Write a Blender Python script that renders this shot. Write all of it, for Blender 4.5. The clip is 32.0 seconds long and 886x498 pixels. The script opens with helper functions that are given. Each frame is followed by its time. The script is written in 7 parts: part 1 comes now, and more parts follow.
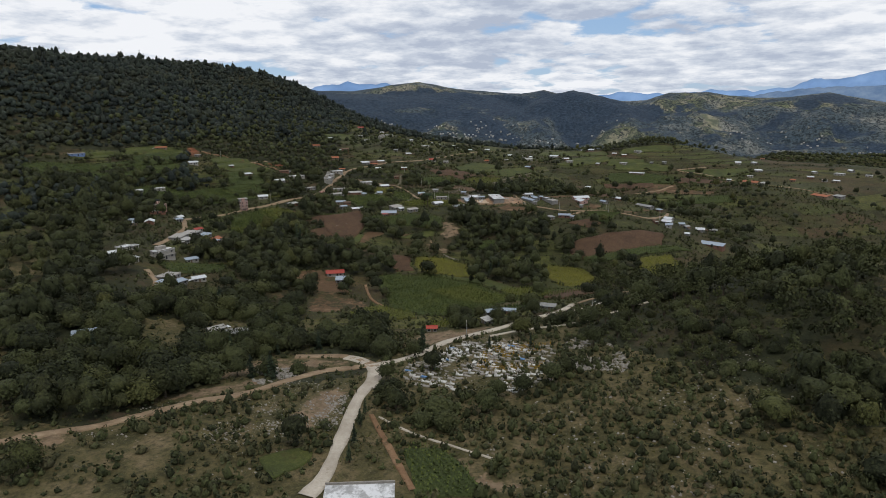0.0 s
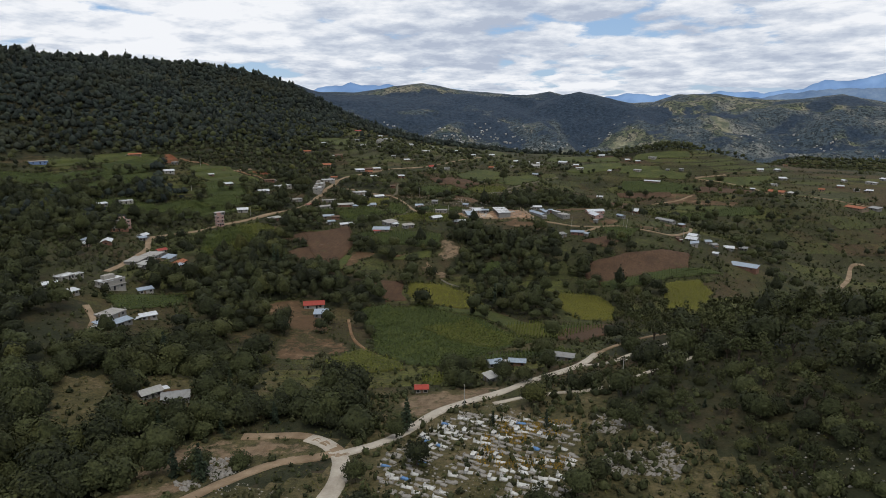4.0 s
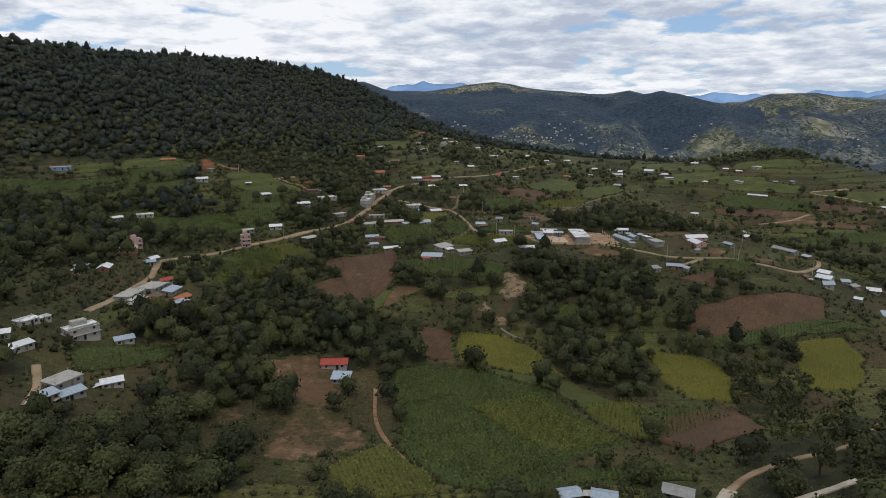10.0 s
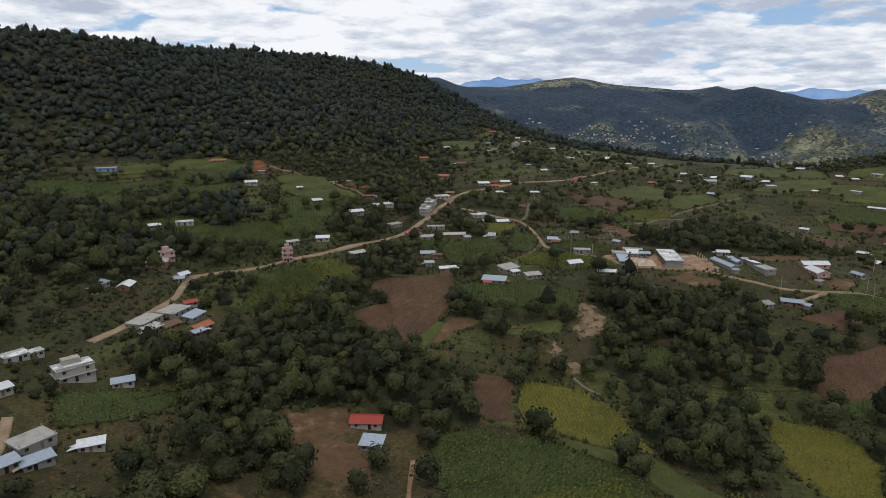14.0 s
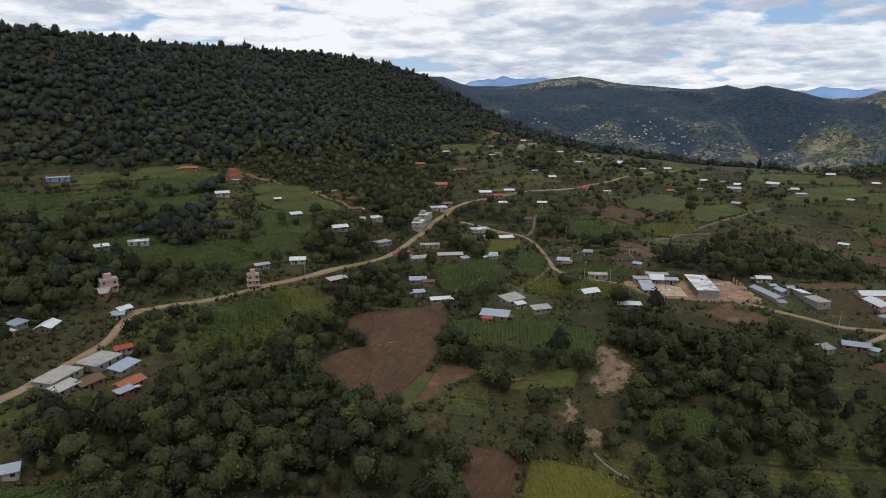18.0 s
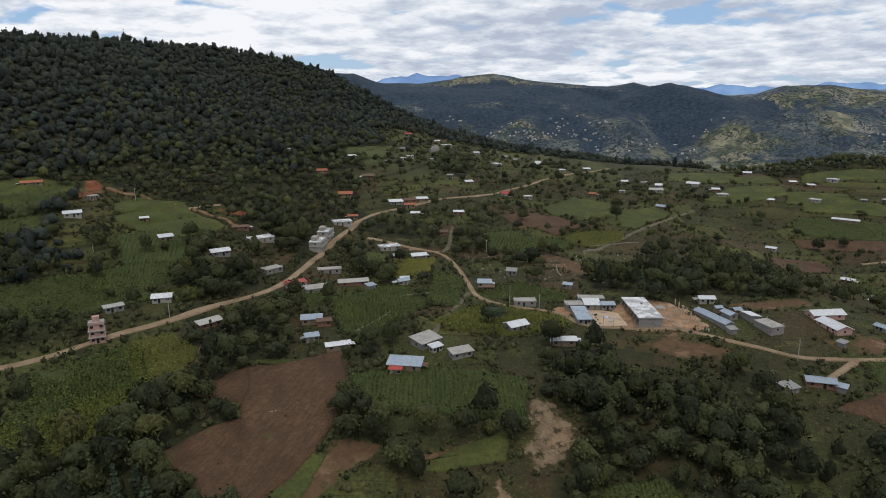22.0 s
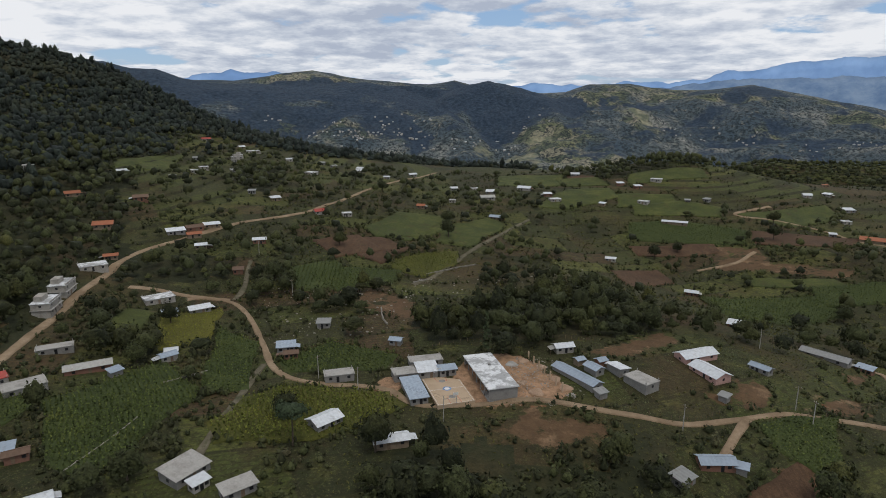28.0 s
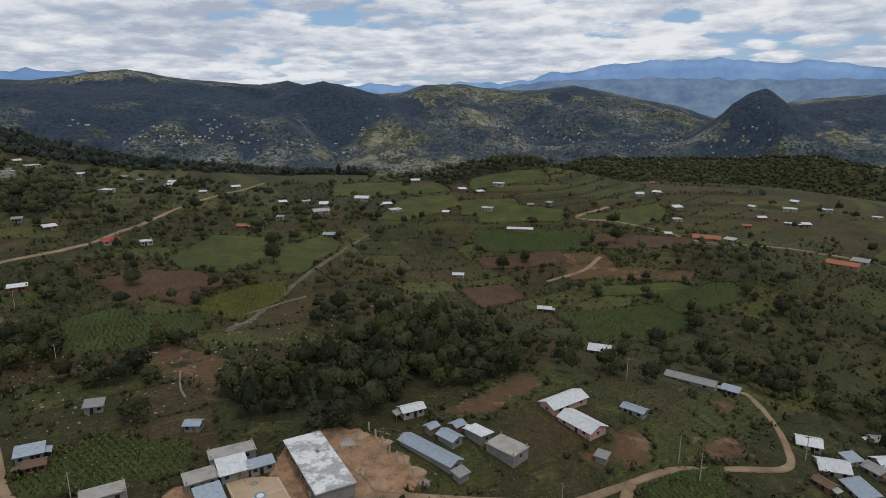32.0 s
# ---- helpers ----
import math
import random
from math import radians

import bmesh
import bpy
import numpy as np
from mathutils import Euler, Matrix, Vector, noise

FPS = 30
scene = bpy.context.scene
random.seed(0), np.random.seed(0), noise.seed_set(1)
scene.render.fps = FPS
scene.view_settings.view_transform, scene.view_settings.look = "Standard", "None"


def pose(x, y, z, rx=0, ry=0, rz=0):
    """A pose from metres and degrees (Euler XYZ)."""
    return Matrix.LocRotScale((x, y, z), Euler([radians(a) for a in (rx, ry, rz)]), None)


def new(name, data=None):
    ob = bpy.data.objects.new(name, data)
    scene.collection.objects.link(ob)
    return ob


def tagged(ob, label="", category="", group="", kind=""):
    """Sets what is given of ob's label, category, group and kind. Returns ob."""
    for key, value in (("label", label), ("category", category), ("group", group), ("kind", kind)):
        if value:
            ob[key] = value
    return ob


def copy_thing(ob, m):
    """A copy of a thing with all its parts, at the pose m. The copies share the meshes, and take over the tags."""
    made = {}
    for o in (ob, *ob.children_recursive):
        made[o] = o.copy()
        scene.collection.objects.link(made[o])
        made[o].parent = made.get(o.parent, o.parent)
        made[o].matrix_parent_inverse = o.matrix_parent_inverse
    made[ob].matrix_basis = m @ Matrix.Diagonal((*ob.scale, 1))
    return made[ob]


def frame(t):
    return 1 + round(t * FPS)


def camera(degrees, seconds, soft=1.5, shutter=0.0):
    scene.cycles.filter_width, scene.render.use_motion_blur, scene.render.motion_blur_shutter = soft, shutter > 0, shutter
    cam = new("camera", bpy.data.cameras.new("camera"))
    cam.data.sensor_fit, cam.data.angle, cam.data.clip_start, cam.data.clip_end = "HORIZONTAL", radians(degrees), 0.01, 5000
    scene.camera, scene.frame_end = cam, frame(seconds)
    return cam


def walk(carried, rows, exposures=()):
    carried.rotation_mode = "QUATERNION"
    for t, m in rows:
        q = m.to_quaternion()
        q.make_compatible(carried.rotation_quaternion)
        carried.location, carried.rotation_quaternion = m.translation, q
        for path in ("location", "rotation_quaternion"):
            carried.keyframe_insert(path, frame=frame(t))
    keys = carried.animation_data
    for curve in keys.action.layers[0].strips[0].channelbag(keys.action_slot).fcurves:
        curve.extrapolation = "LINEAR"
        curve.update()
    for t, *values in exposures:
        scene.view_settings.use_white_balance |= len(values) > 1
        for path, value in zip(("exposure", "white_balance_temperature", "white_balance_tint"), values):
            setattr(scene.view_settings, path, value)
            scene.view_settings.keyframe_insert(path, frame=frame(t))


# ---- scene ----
# ---- the camera: a drone that glides north-east over a village on a hillside ----
cam = camera(69.4, 32.0, soft=0.9)


def aim(x, y, z, heading, down, roll):
    return pose(x, y, z, 0, 0, -heading) @ pose(0, 0, 0, 90 - down) @ pose(0, 0, 0, 0, 0, roll)


# seconds, place, heading, tilt down, roll
PATH = [
    (0, 0.00, 0.00, 96.00, -11.679, 13.193, -0.168),
    (0.5, -0.96, 7.59, 96.18, -11.741, 13.190, -0.159),
    (1, -1.91, 15.16, 96.33, -11.793, 13.186, -0.147),
    (1.5, -2.91, 22.75, 96.54, -11.844, 13.172, -0.136),
    (2, -3.93, 30.46, 96.81, -11.885, 13.145, -0.124),
    (2.5, -4.97, 38.29, 97.02, -11.934, 13.121, -0.113),
    (3, -6.03, 46.25, 97.12, -11.976, 13.108, -0.104),
    (3.5, -7.13, 54.21, 97.29, -12.027, 13.096, -0.094),
    (4, -8.26, 62.01, 97.42, -12.071, 13.093, -0.085),
    (4.5, -9.42, 69.68, 97.52, -12.112, 13.097, -0.078),
    (5, -10.58, 77.27, 97.60, -12.153, 13.105, -0.070),
    (5.5, -11.76, 84.82, 97.66, -12.197, 13.114, -0.060),
    (6, -12.93, 92.38, 97.72, -12.249, 13.120, -0.047),
    (6.5, -14.10, 99.90, 97.70, -12.318, 13.127, -0.032),
    (7, -15.25, 107.40, 97.74, -12.675, 13.124, -0.018),
    (7.5, -16.44, 114.79, 97.81, -13.582, 13.121, -0.005),
    (8, -17.68, 122.15, 97.94, -14.556, 13.120, 0.008),
    (8.5, -18.93, 129.59, 98.07, -15.541, 13.127, 0.021),
    (9, -20.30, 137.13, 98.18, -16.516, 13.138, 0.032),
    (9.5, -21.78, 144.70, 98.29, -17.515, 13.158, 0.034),
    (10, -23.38, 152.24, 98.44, -18.479, 13.184, 0.036),
    (10.5, -25.06, 159.68, 98.59, -19.453, 13.224, 0.037),
    (11, -26.80, 167.03, 98.75, -20.378, 13.268, 0.041),
    (11.5, -28.60, 174.27, 98.92, -21.299, 13.313, 0.049),
    (12, -30.47, 181.37, 99.10, -22.144, 13.356, 0.062),
    (12.5, -32.39, 188.43, 99.27, -23.003, 13.400, 0.078),
    (13, -34.37, 195.51, 99.46, -23.837, 13.445, 0.087),
    (13.5, -36.47, 202.60, 99.60, -24.591, 13.500, 0.086),
    (14, -38.69, 209.61, 99.69, -25.045, 13.547, 0.079),
    (14.5, -40.92, 216.70, 99.77, -25.246, 13.573, 0.072),
    (15, -43.20, 223.82, 99.84, -25.366, 13.581, 0.066),
    (15.5, -45.52, 230.96, 99.89, -25.428, 13.580, 0.062),
    (16, -47.89, 238.09, 99.93, -25.452, 13.574, 0.057),
    (16.5, -50.32, 245.21, 99.95, -25.460, 13.569, 0.053),
    (17, -52.81, 252.29, 99.94, -25.473, 13.571, 0.048),
    (17.5, -55.33, 259.35, 99.92, -25.497, 13.583, 0.044),
    (18, -57.84, 266.47, 99.92, -25.532, 13.600, 0.037),
    (18.5, -60.30, 273.67, 99.96, -25.545, 13.623, 0.027),
    (19, -62.69, 280.95, 100.04, -25.467, 13.647, 0.015),
    (19.5, -64.95, 288.17, 100.06, -24.528, 13.677, 0.005),
    (20, -67.14, 295.30, 100.05, -23.349, 13.711, -0.002),
    (20.5, -69.21, 302.35, 100.00, -22.242, 13.747, -0.011),
    (21, -71.15, 309.45, 100.01, -21.034, 13.777, -0.021),
    (21.5, -72.92, 316.54, 100.01, -19.725, 13.803, -0.034),
    (22, -74.47, 323.62, 100.05, -18.112, 13.824, -0.049),
    (22.5, -75.84, 330.68, 100.12, -16.623, 13.838, -0.063),
    (23, -77.01, 337.70, 100.18, -15.213, 13.852, -0.074),
    (23.5, -78.03, 344.69, 100.25, -13.970, 13.863, -0.076),
    (24, -78.90, 351.71, 100.31, -12.730, 13.871, -0.068),
    (24.5, -79.64, 358.70, 100.30, -11.478, 13.885, -0.049),
    (25, -80.25, 365.65, 100.26, -10.239, 13.904, -0.024),
    (25.5, -80.69, 372.64, 100.30, -8.979, 13.922, 0.001),
    (26, -80.99, 379.66, 100.34, -7.810, 13.945, 0.021),
    (26.5, -81.14, 386.69, 100.38, -6.676, 13.968, 0.038),
    (27, -81.12, 393.70, 100.42, -5.522, 13.991, 0.053),
    (27.5, -80.93, 400.68, 100.47, -4.291, 14.009, 0.067),
    (28, -80.54, 407.59, 100.53, -2.929, 14.019, 0.081),
    (28.5, -80.01, 414.43, 100.61, -1.005, 14.021, 0.089),
    (29, -79.25, 421.21, 100.69, 0.280, 14.019, 0.090),
    (29.5, -78.33, 427.94, 100.73, 2.007, 14.019, 0.084),
    (30, -77.34, 434.61, 100.84, 3.361, 14.016, 0.071),
    (30.5, -76.04, 441.23, 100.92, 4.729, 14.013, 0.058),
    (31, -74.50, 447.83, 101.06, 7.460, 14.000, 0.045),
    (31.5, -72.83, 454.34, 101.12, 9.471, 13.990, 0.033),
    (32, -71.06, 460.80, 101.19, 11.104, 13.979, 0.023),
]
walk(cam, [(r[0], aim(*r[1:])) for r in PATH], ((0, -0.04), (8, 0.0), (20, 0.0), (25, -0.06), (28, -0.15), (32, -0.23)))

# ---- sky, sun ----
SUN_UP, SUN_TURN = 66, 150
world = bpy.data.worlds.new("sky")
scene.world = world
world.use_nodes = True
wt = world.node_tree
wt.nodes.clear()


def wnode(kind, **sets):
    n = wt.nodes.new(kind)
    for k, v in sets.items():
        setattr(n, k, v)
    return n


def wmath(op, a, b=None, clamp=False):
    n = wnode("ShaderNodeMath", operation=op, use_clamp=clamp)
    for i, v in enumerate((a, b)):
        if v is None:
            continue
        if isinstance(v, (int, float)):
            n.inputs[i].default_value = v
        else:
            wt.links.new(v, n.inputs[i])
    return n.outputs[0]


sky = wnode("ShaderNodeTexSky", sky_type="NISHITA", sun_disc=False, sun_elevation=radians(SUN_UP), sun_rotation=radians(SUN_TURN), altitude=1600, dust_density=1.2)
coord = wnode("ShaderNodeTexCoord")
axes = wnode("ShaderNodeSeparateXYZ")
wt.links.new(coord.outputs["Generated"], axes.inputs[0])
def heaps(shift):
    """Places among rows of clouds that shrink and draw together towards the horizon."""
    high = wmath("MAXIMUM", axes.outputs[2], 0.0)
    lift = wmath("ADD", high, 0.2)
    at = wnode("ShaderNodeCombineXYZ")
    wt.links.new(wmath("DIVIDE", axes.outputs[0], lift), at.inputs[0])
    wt.links.new(wmath("DIVIDE", axes.outputs[1], lift), at.inputs[1])
    wt.links.new(wmath("ADD", wmath("MULTIPLY", wmath("LOGARITHM", wmath("ADD", high, 0.06), math.e), 0.8), shift), at.inputs[2])
    return at.outputs[0]


def cloud_noise(at, scale, detail, rough, seed):
    n = wnode("ShaderNodeTexNoise", noise_dimensions="4D")
    n.inputs["Scale"].default_value, n.inputs["Detail"].default_value, n.inputs["Roughness"].default_value, n.inputs["W"].default_value = scale, detail, rough, seed
    wt.links.new(at, n.inputs["Vector"])
    return n.outputs["Fac"]


def wramp(fac, *stops):
    n = wnode("ShaderNodeValToRGB")
    while len(n.color_ramp.elements) < len(stops):
        n.color_ramp.elements.new(0.5)
    for e, (p, c) in zip(n.color_ramp.elements, stops):
        e.position, e.color = p, (*c, 1)
    wt.links.new(fac, n.inputs[0])
    return n.outputs[0]


def wmix(fac, a, b):
    n = wnode("ShaderNodeMix", data_type="RGBA")
    wt.links.new(fac, n.inputs[0])
    wt.links.new(a, n.inputs[6])
    wt.links.new(b, n.inputs[7])
    return n.outputs[2]


# heaped clouds: bright where the heap thins out upwards, grey on its flat underside
lower, upper = heaps(0.0), heaps(0.06)


def billow(at):
    """Cloud thickness: broad noise with rounded knolls on it."""
    n = wnode("ShaderNodeTexVoronoi", feature="SMOOTH_F1")
    n.inputs["Scale"].default_value, n.inputs["Smoothness"].default_value = 4.2, 0.35
    wt.links.new(at, n.inputs["Vector"])
    return wmath("SUBTRACT", cloud_noise(at, 2.0, 8, 0.60, 2.6), wmath("MULTIPLY", wmath("SUBTRACT", n.outputs["Distance"], 0.45), 0.34))


heap_low, heap_high = billow(lower), billow(upper)
rim = wmath("MULTIPLY", wmath("SUBTRACT", heap_low, heap_high), 2.1)
cover = wramp(wmath("ADD", heap_low, wmath("MULTIPLY", cloud_noise(lower, 0.7, 3, 0.5, 9.1), 0.5)), (0.555, (0, 0, 0)), (0.64, (1, 1, 1)))
broad = wmath("MULTIPLY", wmath("SUBTRACT", cloud_noise(lower, 0.7, 4, 0.45, 5.2), 0.5), 1.0)
tone = wramp(wmath("ADD", wmath("ADD", rim, broad), 0.5), (0.24, (4.6, 5.2, 6.4)), (0.42, (6.2, 6.75, 7.7)), (0.54, (7.6, 8.0, 8.7)), (0.68, (9.1, 9.3, 9.7)))
clear = wnode("ShaderNodeHueSaturation")
clear.inputs["Value"].default_value = 1.15
wt.links.new(sky.outputs[0], clear.inputs["Color"])
back = wnode("ShaderNodeBackground")
back.inputs["Strength"].default_value = 0.1
blue = wnode("ShaderNodeRGB")
blue.outputs[0].default_value = (2.9, 4.6, 7.4, 1)
half_way = wnode("ShaderNodeValue")
half_way.outputs[0].default_value = 0.65
wt.links.new(wmix(cover, wmix(half_way.outputs[0], clear.outputs[0], blue.outputs[0]), tone), back.inputs["Color"])
wt.links.new(back.outputs[0], wnode("ShaderNodeOutputWorld").inputs["Surface"])

sun = new("sun", bpy.data.lights.new("sun", "SUN"))
sun.data.energy, sun.data.angle, sun.data.color = 1.1, radians(10), (1.0, 0.93, 0.80)
sun.matrix_world = pose(0, 0, 400, 90 - SUN_UP, 0, 180 - SUN_TURN)
scene.view_settings.exposure = 0.0

# ---- materials ----
MATS = {}


class Shader:
    """A node material in the making."""

    def __init__(self, name, rough=0.85, metal=0.0):
        self.m = bpy.data.materials.new(name)
        self.m.use_nodes = True
        self.t = self.m.node_tree
        self.b = self.t.nodes["Principled BSDF"]
        self.b.inputs["Roughness"].default_value, self.b.inputs["Metallic"].default_value = rough, metal
        self.b.inputs["Specular IOR Level"].default_value = 0.25
        self.pos = self.t.nodes.new("ShaderNodeNewGeometry").outputs["Position"]
        MATS[name] = self.m

    def node(self, kind, **sets):
        n = self.t.nodes.new(kind)
        for k, v in sets.items():
            setattr(n, k, v)
        return n

    def noise(self, size, detail=4, rough=0.6, stretch=None, seed=0.0):
        n = self.node("ShaderNodeTexNoise", noise_dimensions="4D")
        n.inputs["Scale"].default_value, n.inputs["Detail"].default_value, n.inputs["Roughness"].default_value, n.inputs["W"].default_value = 1 / size, detail, rough, seed
        v = self.pos
        if stretch:
            k = self.node("ShaderNodeMapping")
            k.inputs["Scale"].default_value = stretch
            self.t.links.new(v, k.inputs["Vector"])
            v = k.outputs[0]
        self.t.links.new(v, n.inputs["Vector"])
        return n.outputs["Fac"]

    def cells(self, size, what="Distance"):
        n = self.node("ShaderNodeTexVoronoi")
        n.inputs["Scale"].default_value = 1 / size
        self.t.links.new(self.pos, n.inputs["Vector"])
        return n.outputs[what]

    def ramp(self, fac, *stops):
        n = self.node("ShaderNodeValToRGB")
        while len(n.color_ramp.elements) < len(stops):
            n.color_ramp.elements.new(0.5)
        for e, (p, c) in zip(n.color_ramp.elements, stops):
            e.position, e.color = p, ((c, c, c, 1) if isinstance(c, (int, float)) else (*c, 1))
        self.t.links.new(fac, n.inputs[0])
        return n.outputs[0]

    def mix(self, fac, a, b, blend="MIX"):
        n = self.node("ShaderNodeMix", data_type="RGBA", blend_type=blend)
        for s, v in ((0, fac), (6, a), (7, b)):
            if isinstance(v, (int, float)):
                n.inputs[s].default_value = v
            elif isinstance(v, tuple):
                n.inputs[s].default_value = (*v, 1)
            else:
                self.t.links.new(v, n.inputs[s])
        return n.outputs[2]

    def math(self, op, a, b=None):
        n = self.node("ShaderNodeMath", operation=op)
        for i, v in enumerate((a, b)):
            if isinstance(v, (int, float)):
                n.inputs[i].default_value = v
            elif v is not None:
                self.t.links.new(v, n.inputs[i])
        return n.outputs[0]

    def chance(self):
        return self.node("ShaderNodeNewGeometry").outputs["Random Per Island"]

    def each(self):
        return self.node("ShaderNodeObjectInfo").outputs["Random"]

    def bump(self, fac, depth):
        n = self.node("ShaderNodeBump")
        n.inputs["Strength"].default_value, n.inputs["Distance"].default_value = 1.0, depth
        self.t.links.new(fac, n.inputs["Height"])
        self.t.links.new(n.outputs[0], self.b.inputs["Normal"])

    def paint(self, colour):
        if isinstance(colour, tuple):
            self.b.inputs["Base Color"].default_value = (*colour, 1)
        else:
            self.t.links.new(colour, self.b.inputs["Base Color"])
        return self


def earth(name, low, mid, high, size, fine, bare=None, bare_at=(0.60, 0.70), streak=None, speck=0.75):
    s = Shader(name, 0.95)
    c = s.ramp(s.noise(size, 6, 0.62), (0.36, low), (0.50, mid), (0.66, high))
    c = s.mix(s.ramp(s.noise(fine, 5, 0.7, seed=3), (0.40, 0.0), (0.64, speck)), c, tuple(v * 0.75 for v in low))
    c = s.mix(s.ramp(s.noise(fine * 0.6, 4, 0.7, seed=13), (0.55, 0.0), (0.70, speck * 0.73)), c, tuple(v * 1.2 for v in high))
    if bare:
        c = s.mix(s.ramp(s.noise(size * 0.6, 7, 0.70, seed=9), (bare_at[0], 0.0), (bare_at[1], 1.0)), c, bare)
    if streak:
        c = s.mix(s.ramp(s.noise(1.0, 3, 0.6, stretch=streak, seed=6), (0.42, 0.0), (0.60, 0.38)), c, tuple(v * 0.55 for v in low))
    s.bump(s.noise(fine * 0.7, 4, 0.7), fine * 0.3)
    s.paint(c)
    return s


ms = Shader("meadow", 0.95)
# rough pasture, and parcels of many small fields
wild = ms.ramp(ms.noise(26, 6, 0.62), (0.36, (0.026, 0.026, 0.010)), (0.50, (0.053, 0.048, 0.018)), (0.66, (0.092, 0.074, 0.030)))
wild = ms.mix(ms.ramp(ms.noise(18, 7, 0.68, seed=9), (0.56, 0.0), (0.66, 1.0)), wild, (0.115, 0.070, 0.039))
wild = ms.mix(ms.ramp(ms.noise(60, 4, 0.6, seed=12), (0.52, 0.0), (0.62, 0.6)), wild, (0.083, 0.058, 0.034))
# the parcels: strips along the slope, cut across, on lines that bend a little (as strip_u and strip_v below)
at = ms.node("ShaderNodeSeparateXYZ")
ms.t.links.new(ms.pos, at.inputs[0])
px, py = at.outputs[0], at.outputs[1]


def wave(v, size, shift, amount):
    return ms.math("MULTIPLY", ms.math("SINE", ms.math("ADD", ms.math("MULTIPLY", v, 1 / size), shift)), amount)


su = ms.math("ADD", ms.math("ADD", ms.math("MULTIPLY", px, 0.914), ms.math("MULTIPLY", py, 0.407)), ms.math("ADD", wave(py, 41, 0, 7), wave(px, 17, 1, 3)))
sv = ms.math("ADD", ms.math("ADD", ms.math("MULTIPLY", px, -0.407), ms.math("MULTIPLY", py, 0.914)), ms.math("ADD", wave(px, 47, 2, 6), wave(py, 19, 0, 3)))
rv = ms.math("MULTIPLY", sv, 1 / 25)
ru = ms.math("ADD", ms.math("MULTIPLY", su, 1 / 48), ms.math("MULTIPLY", ms.math("FLOOR", rv), 0.618))
pick = ms.node("ShaderNodeTexWhiteNoise", noise_dimensions="2D")
both = ms.node("ShaderNodeCombineXYZ")
ms.t.links.new(ms.math("FLOOR", ru), both.inputs[0])
ms.t.links.new(ms.math("FLOOR", rv), both.inputs[1])
ms.t.links.new(both.outputs[0], pick.inputs["Vector"])
tilled = ms.ramp(pick.outputs["Value"], (0.0, (0.026, 0.034, 0.012)), (0.16, (0.060, 0.078, 0.020)), (0.34, (0.090, 0.110, 0.025)), (0.48, (0.038, 0.042, 0.016)), (0.62, (0.110, 0.126, 0.029)), (0.70, (0.080, 0.050, 0.028)), (0.82, (0.040, 0.052, 0.016)))
tilled.node.color_ramp.interpolation = "CONSTANT"
tilled = ms.mix(ms.ramp(ms.noise(5, 6, 0.7, seed=2), (0.42, 0.0), (0.66, 0.75)), tilled, (0.030, 0.031, 0.011))
tilled = ms.mix(ms.ramp(ms.noise(11, 6, 0.7, seed=72), (0.52, 0.0), (0.66, 0.55)), tilled, (0.135, 0.140, 0.042))
crop_row = ms.math("SINE", ms.math("MULTIPLY", sv, 2.7))
tilled = ms.mix(ms.ramp(crop_row, (0.45, 0.0), (0.75, 0.38)), tilled, (0.024, 0.026, 0.010))
edge = ms.math("MAXIMUM", ms.math("ABSOLUTE", ms.math("SUBTRACT", ms.math("FRACT", rv), 0.5)), ms.math("ADD", ms.math("MULTIPLY", ms.math("ABSOLUTE", ms.math("SUBTRACT", ms.math("FRACT", ru), 0.5)), 1.9), -0.45))
edge = ms.math("ADD", edge, ms.math("MULTIPLY", ms.math("ADD", ms.noise(3.0, 4, 0.6, seed=31), -0.5), 0.08))
tilled = ms.mix(ms.ramp(edge, (0.455, 0.0), (0.485, 0.9)), tilled, (0.022, 0.025, 0.010))
mc = ms.mix(ms.ramp(ms.noise(150, 3, 0.5, seed=6), (0.37, 0.0), (0.43, 1.0)), wild, tilled)
level = ms.math("MULTIPLY", at.outputs[2], 1 / 4.5)
pick_step = ms.node("ShaderNodeTexWhiteNoise", noise_dimensions="2D")
step_at = ms.node("ShaderNodeCombineXYZ")
ms.t.links.new(ms.math("FLOOR", level), step_at.inputs[0])
ms.t.links.new(ms.math("FLOOR", ms.math("MULTIPLY", su, 1 / 70)), step_at.inputs[1])
ms.t.links.new(step_at.outputs[0], pick_step.inputs["Vector"])
crop = ms.ramp(pick_step.outputs["Value"], (0.0, (0.036, 0.044, 0.015)), (0.25, (0.068, 0.086, 0.022)), (0.5, (0.050, 0.056, 0.019)), (0.68, (0.095, 0.108, 0.027)), (0.85, (0.075, 0.056, 0.028)))
crop.node.color_ramp.interpolation = "CONSTANT"
riser = ms.math("ADD", ms.math("ABSOLUTE", ms.math("SUBTRACT", ms.math("FRACT", level), 0.5)), ms.math("MULTIPLY", ms.math("ADD", ms.noise(5, 4, 0.6, seed=61), -0.5), 0.22))
crop = ms.mix(ms.ramp(riser, (0.10, 0.9), (0.17, 0.0)), crop, (0.018, 0.022, 0.009))
west = ms.node("ShaderNodeMapRange")
west.inputs["From Min"].default_value, west.inputs["From Max"].default_value = -225, -265
ms.t.links.new(px, west.inputs["Value"])
north = ms.node("ShaderNodeMapRange")
north.inputs["From Min"].default_value, north.inputs["From Max"].default_value = 930, 990
ms.t.links.new(py, north.inputs["Value"])
mc = ms.mix(ms.math("MULTIPLY", ms.math("MAXIMUM", west.outputs[0], north.outputs[0]), 0.85), mc, crop)
